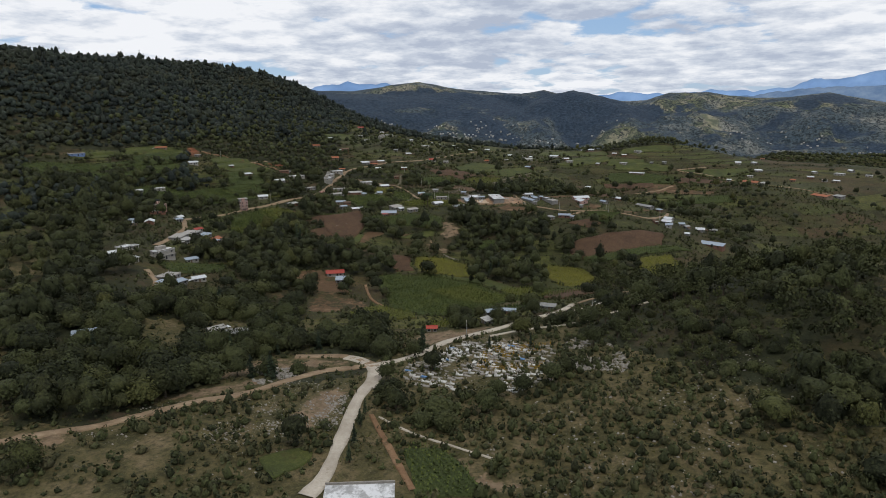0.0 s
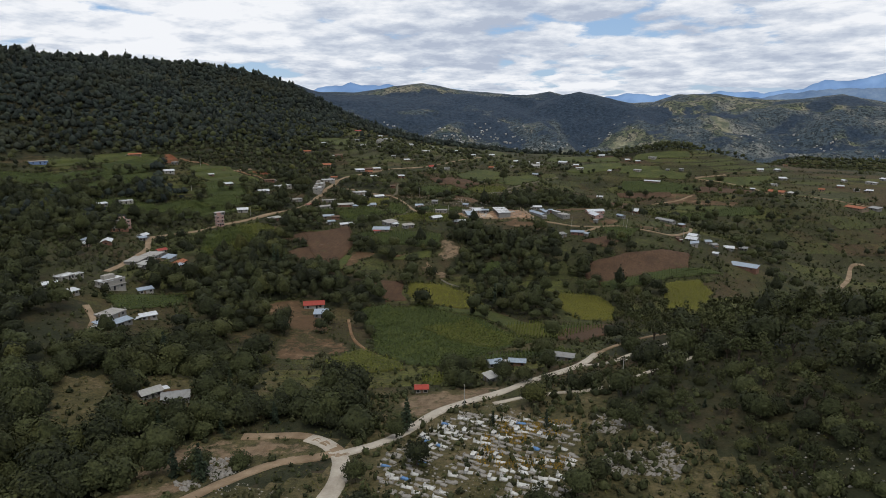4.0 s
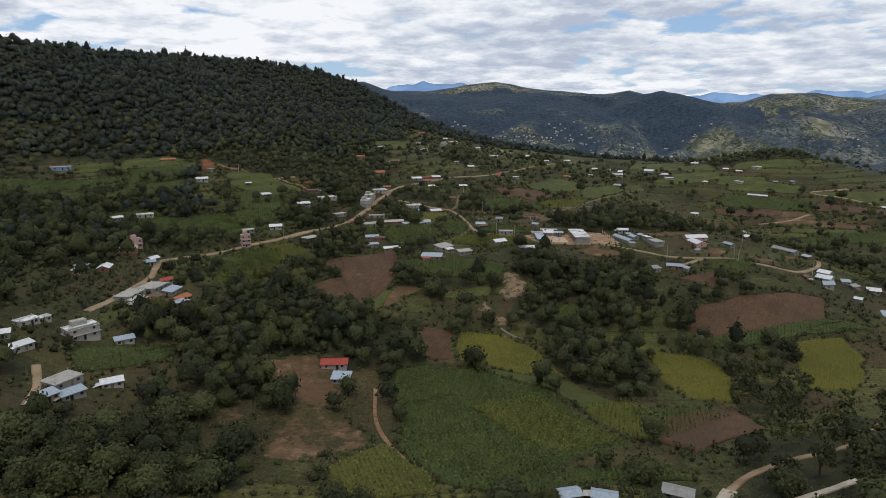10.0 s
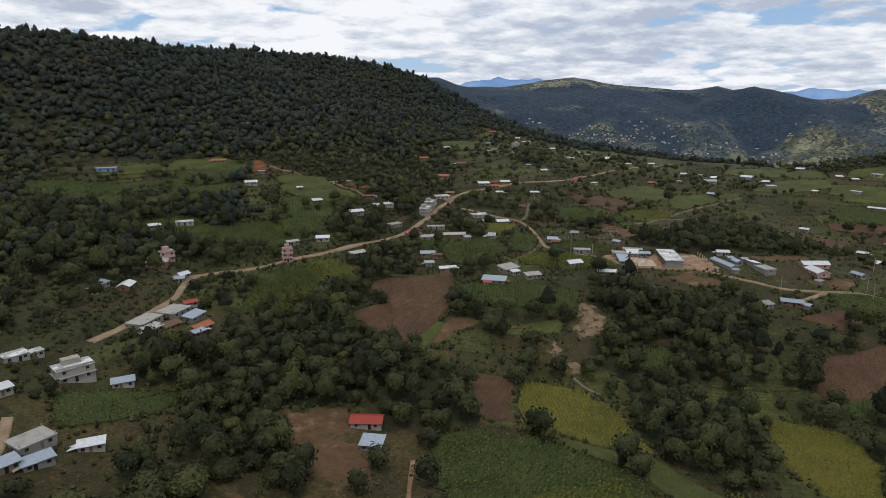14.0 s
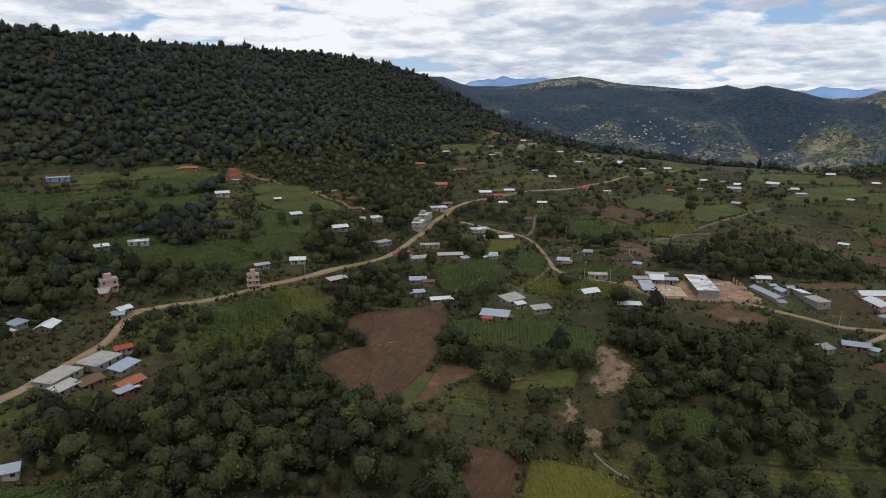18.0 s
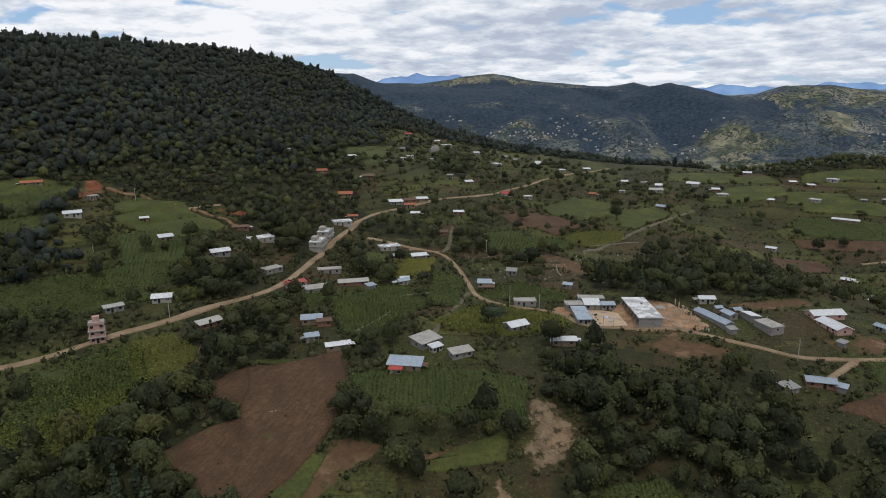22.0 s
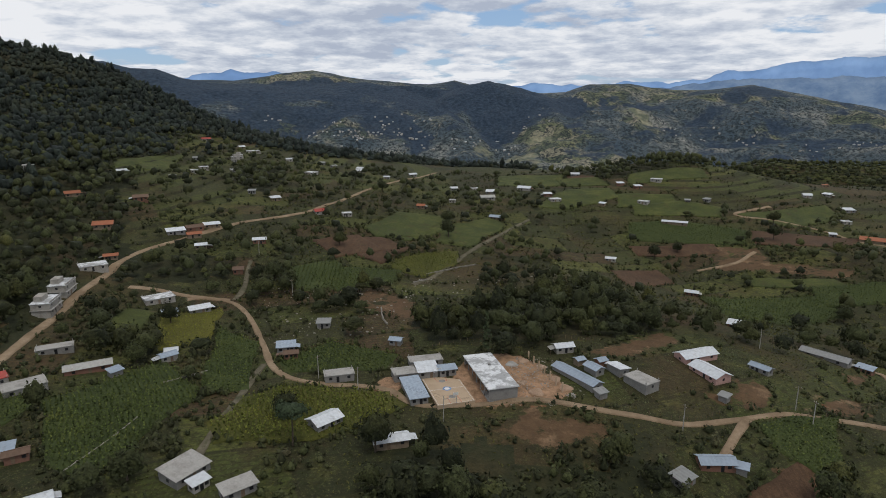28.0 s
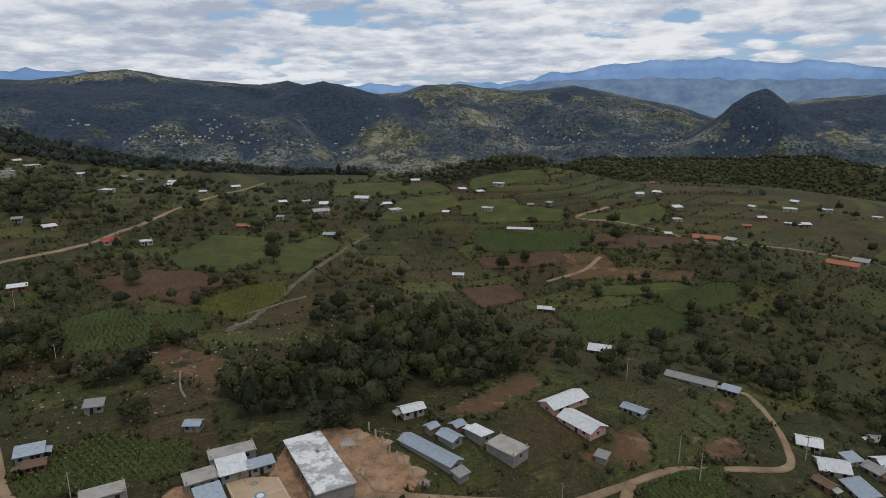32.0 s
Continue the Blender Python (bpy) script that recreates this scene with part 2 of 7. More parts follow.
mc = ms.mix(ms.ramp(ms.noise(2.6, 5, 0.72, seed=3), (0.46, 0.0), (0.64, 0.6)), mc, (0.021, 0.019, 0.009))
mc = ms.mix(ms.ramp(ms.noise(1.1, 5, 0.75, seed=5), (0.55, 0.0), (0.67, 0.65)), mc, (0.125, 0.135, 0.045))
mc = ms.mix(ms.ramp(ms.noise(34, 6, 0.66, seed=51), (0.50, 0.0), (0.64, 0.5)), mc, (0.072, 0.044, 0.024))
# dry stony scrub in the south
axis = ms.node("ShaderNodeSeparateXYZ")
ms.t.links.new(ms.pos, axis.inputs[0])
south = ms.node("ShaderNodeMapRange")
south.inputs["From Min"].default_value, south.inputs["From Max"].default_value, south.inputs["To Min"].default_value, south.inputs["To Max"].default_value = 340, 250, 0.0, 0.62
ms.t.links.new(axis.outputs[1], south.inputs["Value"])
half = ms.node("ShaderNodeMath", operation="ADD")
ms.t.links.new(south.outputs[0], half.inputs[0])
ms.t.links.new(ms.noise(24, 4, 0.6, seed=21), half.inputs[1])
scrub = ms.ramp(ms.noise(9, 6, 0.7, seed=22), (0.36, (0.044, 0.044, 0.017)), (0.50, (0.086, 0.078, 0.034)), (0.64, (0.150, 0.122, 0.070)))
scrub = ms.mix(ms.ramp(ms.noise(3.2, 6, 0.75, seed=23), (0.60, 0.0), (0.66, 0.75)), scrub, (0.19, 0.165, 0.13))
mc = ms.mix(ms.ramp(half.outputs[0], (0.78, 0.0), (0.98, 1.0)), mc, scrub)
mc = ms.mix(ms.ramp(ms.noise(1.5, 5, 0.75, seed=33), (0.40, 0.65), (0.54, 0.0)), mc, (0.020, 0.022, 0.009))
mc = ms.mix(ms.ramp(ms.noise(0.8, 4, 0.75, seed=34), (0.56, 0.0), (0.68, 0.5)), mc, (0.15, 0.145, 0.07))
# bare earth where feet, ploughs and rain have worn the grass away
worn = ms.math("ADD", ms.node("ShaderNodeAttribute", attribute_name="bare").outputs["Fac"], ms.math("MULTIPLY", ms.math("ADD", ms.noise(6, 6, 0.7, seed=41), -0.5), 2.6))
kinds_of = ms.node("ShaderNodeAttribute", attribute_name="earth_kind").outputs["Fac"]
dirt = ms.ramp(kinds_of, (0.0, (0.108, 0.069, 0.038)), (0.33, (0.185, 0.066, 0.032)), (0.66, (0.20, 0.155, 0.105)), (1.0, (0.36, 0.235, 0.15)))
dirt = ms.mix(ms.ramp(ms.noise(3.5, 6, 0.7, seed=42), (0.38, 0.62), (0.60, 0.0)), dirt, (0.055, 0.036, 0.019))
dirt = ms.mix(ms.ramp(ms.noise(9, 6, 0.7, seed=43), (0.54, 0.0), (0.66, 0.55)), dirt, (0.27, 0.19, 0.12))
mc = ms.mix(ms.ramp(worn, (0.48, 0.0), (0.66, 1.0)), mc, dirt)
mc = ms.mix(1.0, mc, (1.04, 0.965, 0.90), "MULTIPLY")
ms.bump(ms.noise(0.9, 4, 0.7), 0.5)
ms.paint(mc)
earth("forest_floor", (0.018, 0.022, 0.009), (0.031, 0.033, 0.013), (0.056, 0.043, 0.018), 24, 2.0, (0.070, 0.046, 0.027), (0.58, 0.70))
far = Shader("far_slope", 0.95)
# dry scrub with rocks and small fields; woods in belts and on the ridges; open pasture and painted sun patches on the
# valley floor
# haze over the valley is mixed into scrub and woods as a blue tint
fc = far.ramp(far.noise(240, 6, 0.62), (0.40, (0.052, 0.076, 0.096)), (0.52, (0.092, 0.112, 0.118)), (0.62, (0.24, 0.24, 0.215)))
fc = far.mix(far.ramp(far.noise(30, 6, 0.72, seed=8), (0.56, 0.0), (0.62, 0.8)), fc, (0.20, 0.185, 0.145))
field = far.ramp(far.cells(46, "Color"), (0.30, (0.085, 0.100, 0.060)), (0.50, (0.175, 0.180, 0.085)), (0.66, (0.260, 0.235, 0.160)))
fc = far.mix(far.ramp(far.noise(330, 4, 0.55, seed=18), (0.52, 0.0), (0.58, 0.85)), fc, field)
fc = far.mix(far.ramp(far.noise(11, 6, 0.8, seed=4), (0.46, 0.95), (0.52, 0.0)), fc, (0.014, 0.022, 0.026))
cover_at = far.node("ShaderNodeAttribute", attribute_name="woods_and_shade").outputs["Fac"]
belt = far.math("ADD", far.math("MULTIPLY", cover_at, 0.34), far.noise(170, 6, 0.66, seed=14))
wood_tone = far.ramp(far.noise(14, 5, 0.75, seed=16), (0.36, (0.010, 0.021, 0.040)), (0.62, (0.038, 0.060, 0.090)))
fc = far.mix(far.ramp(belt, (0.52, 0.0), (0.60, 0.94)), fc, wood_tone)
# pale fields, and sun on the valley floor put in as pale ground colour
sunlit_fields = far.ramp(far.math("ADD", far.math("MULTIPLY", cover_at, -0.34), far.noise(90, 5, 0.62, seed=24)), (0.68, 0.0), (0.80, 0.85))
fc = far.mix(sunlit_fields, fc, far.ramp(far.noise(40, 5, 0.7, seed=25), (0.40, (0.10, 0.115, 0.075)), (0.62, (0.33, 0.305, 0.20))))
far.bump(far.noise(26, 5, 0.7), 14)
far.paint(fc)
earth("site", (0.29, 0.205, 0.145), (0.40, 0.30, 0.22), (0.50, 0.40, 0.31), 7, 0.8, (0.24, 0.14, 0.09), (0.56, 0.68))
earth("ploughed", (0.067, 0.038, 0.021), (0.095, 0.054, 0.029), (0.123, 0.072, 0.040), 16, 1.2, (0.073, 0.070, 0.024), (0.60, 0.72), (1.1, 0.10, 1.0))
earth("soil", (0.095, 0.055, 0.029), (0.155, 0.088, 0.047), (0.235, 0.14, 0.078), 11, 1.0, (0.045, 0.045, 0.02), (0.52, 0.62))
earth("green", (0.042, 0.052, 0.015), (0.064, 0.076, 0.019), (0.098, 0.104, 0.026), 14, 1.2, (0.056, 0.047, 0.018), (0.56, 0.66))
earth("corn", (0.034, 0.046, 0.014), (0.050, 0.066, 0.019), (0.068, 0.082, 0.024), 22, 1.1)
earth("yellow", (0.070, 0.068, 0.014), (0.105, 0.10, 0.018), (0.135, 0.12, 0.022), 22, 1.1)
earth("yellowcorn", (0.055, 0.058, 0.013), (0.078, 0.080, 0.017), (0.105, 0.098, 0.022), 20, 1.1)
earth("road_pale", (0.33, 0.285, 0.225), (0.43, 0.38, 0.31), (0.52, 0.465, 0.385), 9, 0.8, (0.20, 0.15, 0.10), (0.62, 0.74), speck=0.3)
earth("road_dirt", (0.185, 0.128, 0.078), (0.255, 0.182, 0.115), (0.335, 0.25, 0.165), 9, 1.4, (0.13, 0.09, 0.055), (0.60, 0.72), speck=0.3)
earth("road_red", (0.15, 0.082, 0.043), (0.21, 0.122, 0.066), (0.29, 0.185, 0.11), 7, 1.2, (0.07, 0.055, 0.025), (0.52, 0.64), speck=0.4)
earth("road_grey", (0.085, 0.075, 0.048), (0.125, 0.108, 0.072), (0.18, 0.155, 0.108), 7, 1.2, (0.05, 0.054, 0.024), (0.50, 0.62), speck=0.4)


def leafy(name, dark, light, warm, tree=26, fine=0.85, deep=0.75):
    """Leaves: a tone for each plant, a finer one for each spray."""
    s = Shader(name, 0.75)
    own = s.math("FRACT", s.math("ADD", s.node("ShaderNodeAttribute", attribute_name="plant").outputs["Fac"], s.each()))
    c = s.ramp(own, (0.0, tuple(v * 0.75 for v in dark)), (0.35, dark), (0.72, light), (0.93, tuple(v * 1.2 for v in light)), (1.0, warm))
    c = s.mix(s.ramp(s.noise(tree, 3, 0.6), (0.50, 0.0), (0.70, 0.6)), c, warm)
    # shade of the gaps between leaves, painted dark where the bump sinks
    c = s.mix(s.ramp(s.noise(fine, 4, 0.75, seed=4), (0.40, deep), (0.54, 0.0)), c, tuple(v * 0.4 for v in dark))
    # highlights on leaf clusters, painted as lighter flecks
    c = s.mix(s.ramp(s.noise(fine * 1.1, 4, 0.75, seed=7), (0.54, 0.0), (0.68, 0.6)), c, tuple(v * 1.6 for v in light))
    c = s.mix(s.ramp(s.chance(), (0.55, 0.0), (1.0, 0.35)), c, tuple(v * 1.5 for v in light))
    s.bump(s.noise(fine, 3, 0.7, seed=4), fine * 0.7)
    s.paint(c)
    s.b.inputs["Specular IOR Level"].default_value = 0.12
    return s


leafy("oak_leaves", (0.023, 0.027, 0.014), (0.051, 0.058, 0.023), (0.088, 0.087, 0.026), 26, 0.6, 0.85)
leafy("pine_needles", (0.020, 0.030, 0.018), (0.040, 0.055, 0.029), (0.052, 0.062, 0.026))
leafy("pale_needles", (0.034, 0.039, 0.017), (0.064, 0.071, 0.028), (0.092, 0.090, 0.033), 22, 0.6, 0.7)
# extra blue in these leaves is the hill's haze, put into the colour
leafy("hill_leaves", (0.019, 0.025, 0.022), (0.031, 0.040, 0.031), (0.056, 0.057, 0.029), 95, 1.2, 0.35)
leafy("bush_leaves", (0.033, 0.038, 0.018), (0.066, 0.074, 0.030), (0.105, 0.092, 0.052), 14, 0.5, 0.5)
leafy("weed_leaves", (0.038, 0.039, 0.013), (0.094, 0.092, 0.026), (0.125, 0.108, 0.044), 18, 0.5, 0.3)
leafy("corn_leaves", (0.046, 0.062, 0.018), (0.086, 0.108, 0.029), (0.135, 0.145, 0.036), 9.0, 0.5, 0.3)
leafy("yellow_leaves", (0.125, 0.132, 0.020), (0.19, 0.19, 0.027), (0.25, 0.225, 0.028), 9.0, 0.5, 0.3)
leafy("ripe_leaves", (0.072, 0.088, 0.019), (0.125, 0.138, 0.028), (0.17, 0.165, 0.032), 9.0, 0.5, 0.3)
leafy("herb_leaves", (0.06, 0.075, 0.028), (0.15, 0.165, 0.085), (0.30, 0.30, 0.21), 3.0, 0.5, 0.3)
bark = Shader("bark", 0.95)
bark.paint(bark.ramp(bark.noise(0.5, 5), (0.35, (0.05, 0.038, 0.028)), (0.65, (0.13, 0.10, 0.075))))


def sheet_metal(name, colour, dirt, rough=0.45, metal=0.0):
    s = Shader(name, rough, metal)
    c = s.mix(s.ramp(s.noise(1.1, 2, 0.5, seed=2), (0.42, 0.0), (0.58, 0.5)), colour, tuple(v * 0.74 for v in colour))
    c = s.mix(s.ramp(s.noise(1.6, 6, 0.7), (0.54, 0.0), (0.72, 0.8)), c, dirt)
    c = s.mix(s.ramp(s.each(), (0.0, 0.45), (1.0, 0.0)), c, tuple(v * 0.6 for v in colour))
    s.paint(c)
    return s


sheet_metal("roof_white", (0.62, 0.64, 0.66), (0.30, 0.27, 0.24))
sheet_metal("roof_pale", (0.38, 0.37, 0.34), (0.20, 0.16, 0.12))
sheet_metal("roof_grey", (0.25, 0.25, 0.24), (0.13, 0.11, 0.09))
sheet_metal("roof_blue", (0.31, 0.365, 0.43), (0.19, 0.19, 0.19))
sheet_metal("roof_red", (0.36, 0.055, 0.035), (0.14, 0.05, 0.03))
sheet_metal("roof_orange", (0.34, 0.125, 0.065), (0.18, 0.09, 0.05), 0.8)
sheet_metal("roof_brown", (0.15, 0.095, 0.065), (0.08, 0.055, 0.04), 0.8)


def plaster(name, colour, stain, size=2.2):
    s = Shader(name, 0.9)
    c = s.mix(s.ramp(s.noise(size, 6, 0.66), (0.48, 0.0), (0.70, 0.8)), colour, stain)
    c = s.mix(s.ramp(s.noise(0.4, 4, 0.6, seed=5), (0.45, 0.0), (0.7, 0.35)), c, stain)
    s.bump(s.noise(0.3, 4), 0.03)
    s.paint(c)
    return s


plaster("wall_white", (0.34, 0.32, 0.285), (0.18, 0.16, 0.135))
plaster("wall_block", (0.24, 0.23, 0.215), (0.15, 0.14, 0.125))
plaster("wall_tan", (0.24, 0.185, 0.13), (0.14, 0.105, 0.075))
plaster("wall_pink", (0.46, 0.29, 0.25), (0.27, 0.17, 0.145))
plaster("wall_blue", (0.17, 0.25, 0.45), (0.12, 0.15, 0.24))
plaster("wall_brown", (0.22, 0.115, 0.08), (0.12, 0.07, 0.05))
plaster("concrete", (0.34, 0.325, 0.30), (0.17, 0.155, 0.14), 3.5)
slab = Shader("slab_white", 0.9)
sealed = slab.mix(slab.ramp(slab.noise(4.2, 6, 0.62), (0.46, 0.0), (0.54, 0.9)), (0.62, 0.625, 0.63), (0.30, 0.30, 0.295))
slab.paint(slab.mix(slab.ramp(slab.noise(1.3, 5, 0.7, seed=5), (0.52, 0.0), (0.64, 0.6)), sealed, (0.20, 0.195, 0.185)))
plaster("court_slab", (0.42, 0.315, 0.215), (0.31, 0.225, 0.15), 5.0)
plaster("rubble", (0.34, 0.235, 0.16), (0.21, 0.13, 0.085), 4.0)
plaster("stone", (0.27, 0.25, 0.22), (0.12, 0.11, 0.095), 1.1)
plaster("marble", (0.56, 0.55, 0.52), (0.24, 0.225, 0.20), 2.4)
plaster("tile_blue", (0.13, 0.25, 0.46), (0.10, 0.15, 0.24), 1.0)
plaster("flower_bed", (0.34, 0.20, 0.025), (0.07, 0.085, 0.02), 0.8)
plaster("pole_grey", (0.36, 0.345, 0.32), (0.24, 0.225, 0.2), 1.5)
plaster("timber", (0.19, 0.135, 0.09), (0.10, 0.07, 0.05), 0.6)
Shader("opening", 0.35).paint((0.018, 0.019, 0.021))
Shader("frame_metal", 0.5).paint((0.30, 0.30, 0.30))
Shader("wire", 0.6).paint((0.05, 0.05, 0.05))
Shader("line_paint", 0.7).paint((0.62, 0.61, 0.58))
Shader("rim_red", 0.6).paint((0.45, 0.06, 0.04))
# the far ranges: haze of the distance is put into their blue base colours
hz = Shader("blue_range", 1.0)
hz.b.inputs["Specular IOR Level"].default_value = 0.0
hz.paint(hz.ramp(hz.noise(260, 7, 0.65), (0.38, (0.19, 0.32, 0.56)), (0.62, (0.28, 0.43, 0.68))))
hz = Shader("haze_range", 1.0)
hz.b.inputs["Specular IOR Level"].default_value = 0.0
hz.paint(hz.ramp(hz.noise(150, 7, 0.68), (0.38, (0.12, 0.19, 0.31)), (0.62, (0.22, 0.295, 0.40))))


# the lie of the land: broad swells (x, y, radius, height), hills before the valley
WEST = ((-810, 1000, 280, 45.9), (-765, 460, 170, 28.5), (-630, 1315, 110, 22.6), (-225, 685, 70, -12.4), (-810, 190, 280, 31.7),
        (-720, 1180, 70, 15), (-450, 775, 110, 10.7), (-855, 730, 170, 20.8), (-315, 505, 70, -9.4), (-810, 1270, 420, 50.2),
        (-270, 1180, 170, -12.4), (-810, 1045, 110, 13.5), (-855, 370, 170, 23.8), (-315, 280, 70, 10.9), (-450, 1360, 70, -9.9),
        (-900, 730, 280, 42.9), (-770, 660, 160, 32), (-540, 505, 70, -6.3), (-855, 1135, 280, 38.8),
        (-632, 1255, 72, 16), (-515, 1300, 85, 10), (-795, 965, 60, -9), (-795, 790, 75, -5))
EAST = ((270, 640, 170, -33.7), (-135, 370, 110, -23.6), (135, 280, 70, 24.3), (135, 1090, 70, 25.2), (45, 640, 70, 9.4),
        (45, 865, 70, -17.4), (0, 460, 70, -17.9), (315, 325, 110, 15.2), (225, 820, 70, 12), (225, 955, 70, -12),
        (-90, 775, 70, -7.5), (135, 505, 70, -17.2), (405, 730, 110, -22.5), (225, 280, 70, 12.5), (225, 640, 70, -15.6),
        (90, 775, 70, -7.5))
# the far side of the valley: bearing in degrees and height of its crest; and a lone cone
CREST = ((-60, 240), (-34, 235), (-30.3, 229), (-27.7, 188), (-26, 192), (-23.8, 147), (-20, 138), (-16.6, 172), (-14, 190), (-10.9, 157), (-7.2, 137), (-4.3, 128), (-2.2, 146), (-1, 122), (0.8, 112), (2.3, 108),
         (5.2, 78), (7, 88), (8.8, 124), (12, 128), (14.2, 105), (15.9, 92), (18.4, 102), (21.2, 122), (24, 87), (26.6, 52), (29.4, 25), (32.4, -39), (34.5, -10), (37.4, 45), (39.2, 59), (43.2, 83), (60, 110))
FAR = ((34.9, 2850, 200, 132),)
# wooded ridges before the crest: distance, reach before and behind, bearing and height
RIDGES = ((3250, 900, 260, ((-70, 240), (-29.3, 211), (-27.7, 180), (-25.8, 184), (-23.7, 141), (-22, 127), (-18.4, 128), (-15.8, 107), (-12, 129), (-9.7, 137), (-7.5, 114), (-5.7, 81), (-3.4, 50), (-0.1, -8), (4, -150))),
          (3150, 520, 260, ((-8, -120), (-5.7, 22), (-3.9, 57), (-2.7, 89), (-1, 127), (0.6, 147), (2, 129), (3.7, 97), (5.5, 67), (7.9, 21), (11, -120))),
          (1480, 330, 300, ((13, -150), (15.8, -72), (18.8, -52), (22.8, -34), (25.9, -26), (29.3, -36), (32, -30), (40, -30), (60, -30))))


def smooth(a, b, v):
    u = np.clip((v - a) / (b - a), 0, 1)
    return u * u * (3 - 2 * u)


def lattice(ix, iy, seed):
    n = (ix * 374761393 + iy * 668265263 + seed * 2147483) & 0x7fffffff
    n = ((n ^ (n >> 13)) * 1274126177) & 0x7fffffff
    return ((n ^ (n >> 16)) & 0xffff) / 65535.0


def waves(x, y, size, seed=0, octaves=3):
    """Smooth noise from -1 to 1, of that wavelength."""
    x, y = np.asarray(x, float) / size, np.asarray(y, float) / size
    total, amp, norm = 0, 1.0, 0
    for o in range(octaves):
        ix, iy = np.floor(x).astype(np.int64), np.floor(y).astype(np.int64)
        u, v = x - ix, y - iy
        u, v = u * u * (3 - 2 * u), v * v * (3 - 2 * v)
        s = seed + o * 17
        n = (lattice(ix, iy, s) * (1 - u) + lattice(ix + 1, iy, s) * u) * (1 - v) + (lattice(ix, iy + 1, s) * (1 - u) + lattice(ix + 1, iy + 1, s) * u) * v
        total, norm, amp, x, y = total + amp * (2 * n - 1), norm + amp, amp * 0.5, x * 2, y * 2
    return total / norm


def ridges(away, turn, floor):
    """The height of the wooded ridges, and how near their crests a place is."""
    top, near = np.full(np.shape(away), -400.0), np.zeros(np.shape(away))
    for k, (d, before, behind, line) in enumerate(RIDGES):
        h = np.interp(turn, [p[0] for p in line], [p[1] for p in line])
        u = np.minimum(smooth(d - before, d, away), 1 - smooth(d, d + behind, away))
        z = np.minimum(floor, -60) + (h - np.minimum(floor, -60)) * u
        near = np.where(z > np.maximum(top, floor - 12), u * (h > -140), near)
        top = np.maximum(top, np.where((u > 0) & (h > -140), z, -400))
    return top, near


def land(x, y):
    """The height of the ground."""
    x, y = np.asarray(x, float), np.asarray(y, float)
    z = sum(h * np.exp(-((x - a) ** 2 + (y - b) ** 2) / (2 * r * r)) for a, b, r, h in WEST + EAST)
    away, turn = np.hypot(x + 60, y - 300), np.degrees(np.arctan2(x + 60, y - 300))
    z = z - 150 * smooth(1130, 2000, y + 0.25 * x) - 60 * smooth(350, 900, x) * smooth(300, 900, y)
    crest = np.interp(turn, [c[0] for c in CREST], [c[1] for c in CREST])
    up = smooth(2150, 3560, away + 160 * waves(x, y, 600, 5, 2) * (1 - smooth(3200, 3560, away)))
    z = z + (crest - z) * up * (1 - 0.35 * smooth(3650, 4400, away))
    ridge, close = ridges(away, turn, z)
    z = np.maximum(z, ridge)
    tops = 0
    for b, d, h, r in FAR:
        ox, oy = -60 + d * math.sin(math.radians(b)), 300 + d * math.cos(math.radians(b))
        tops = np.maximum(tops, h * np.exp(-((x - ox) ** 2 + (y - oy) ** 2) / (2 * r * r)))
    far = smooth(1500, 2600, away)
    rough = far * (1 - 0.9 * smooth(3050, 3520, away)) * (1 - 0.85 * close)
    z = z + smooth(0.1, 0.5, close) * (1 - far) * 16 * waves(x, y, 120, 27, 2)
    z = z + tops + rough * (150 * (0.20 - np.abs(waves(x, y, 560, 9, 4))) + 50 * (0.18 - np.abs(waves(x, y, 170, 15, 3)))) + far * 5 * waves(x, y, 70, 10, 3)
    near = 1 - smooth(900, 1600, away)
    u = (z / 4.5) % 1
    z = z + 4.5 * (0.5 - u + (smooth(0.38, 0.62, u) - 0.5)) * 0.45 * smooth(-225, -265, x) * (1 - smooth(45, 60, z)) * near
    return z + near * (1.6 * waves(x, y, 55, 3, 2) + 0.3 * waves(x, y, 13, 4, 2)) + (1 - near) * (1 - far) * 6 * waves(x, y, 180, 6, 3)


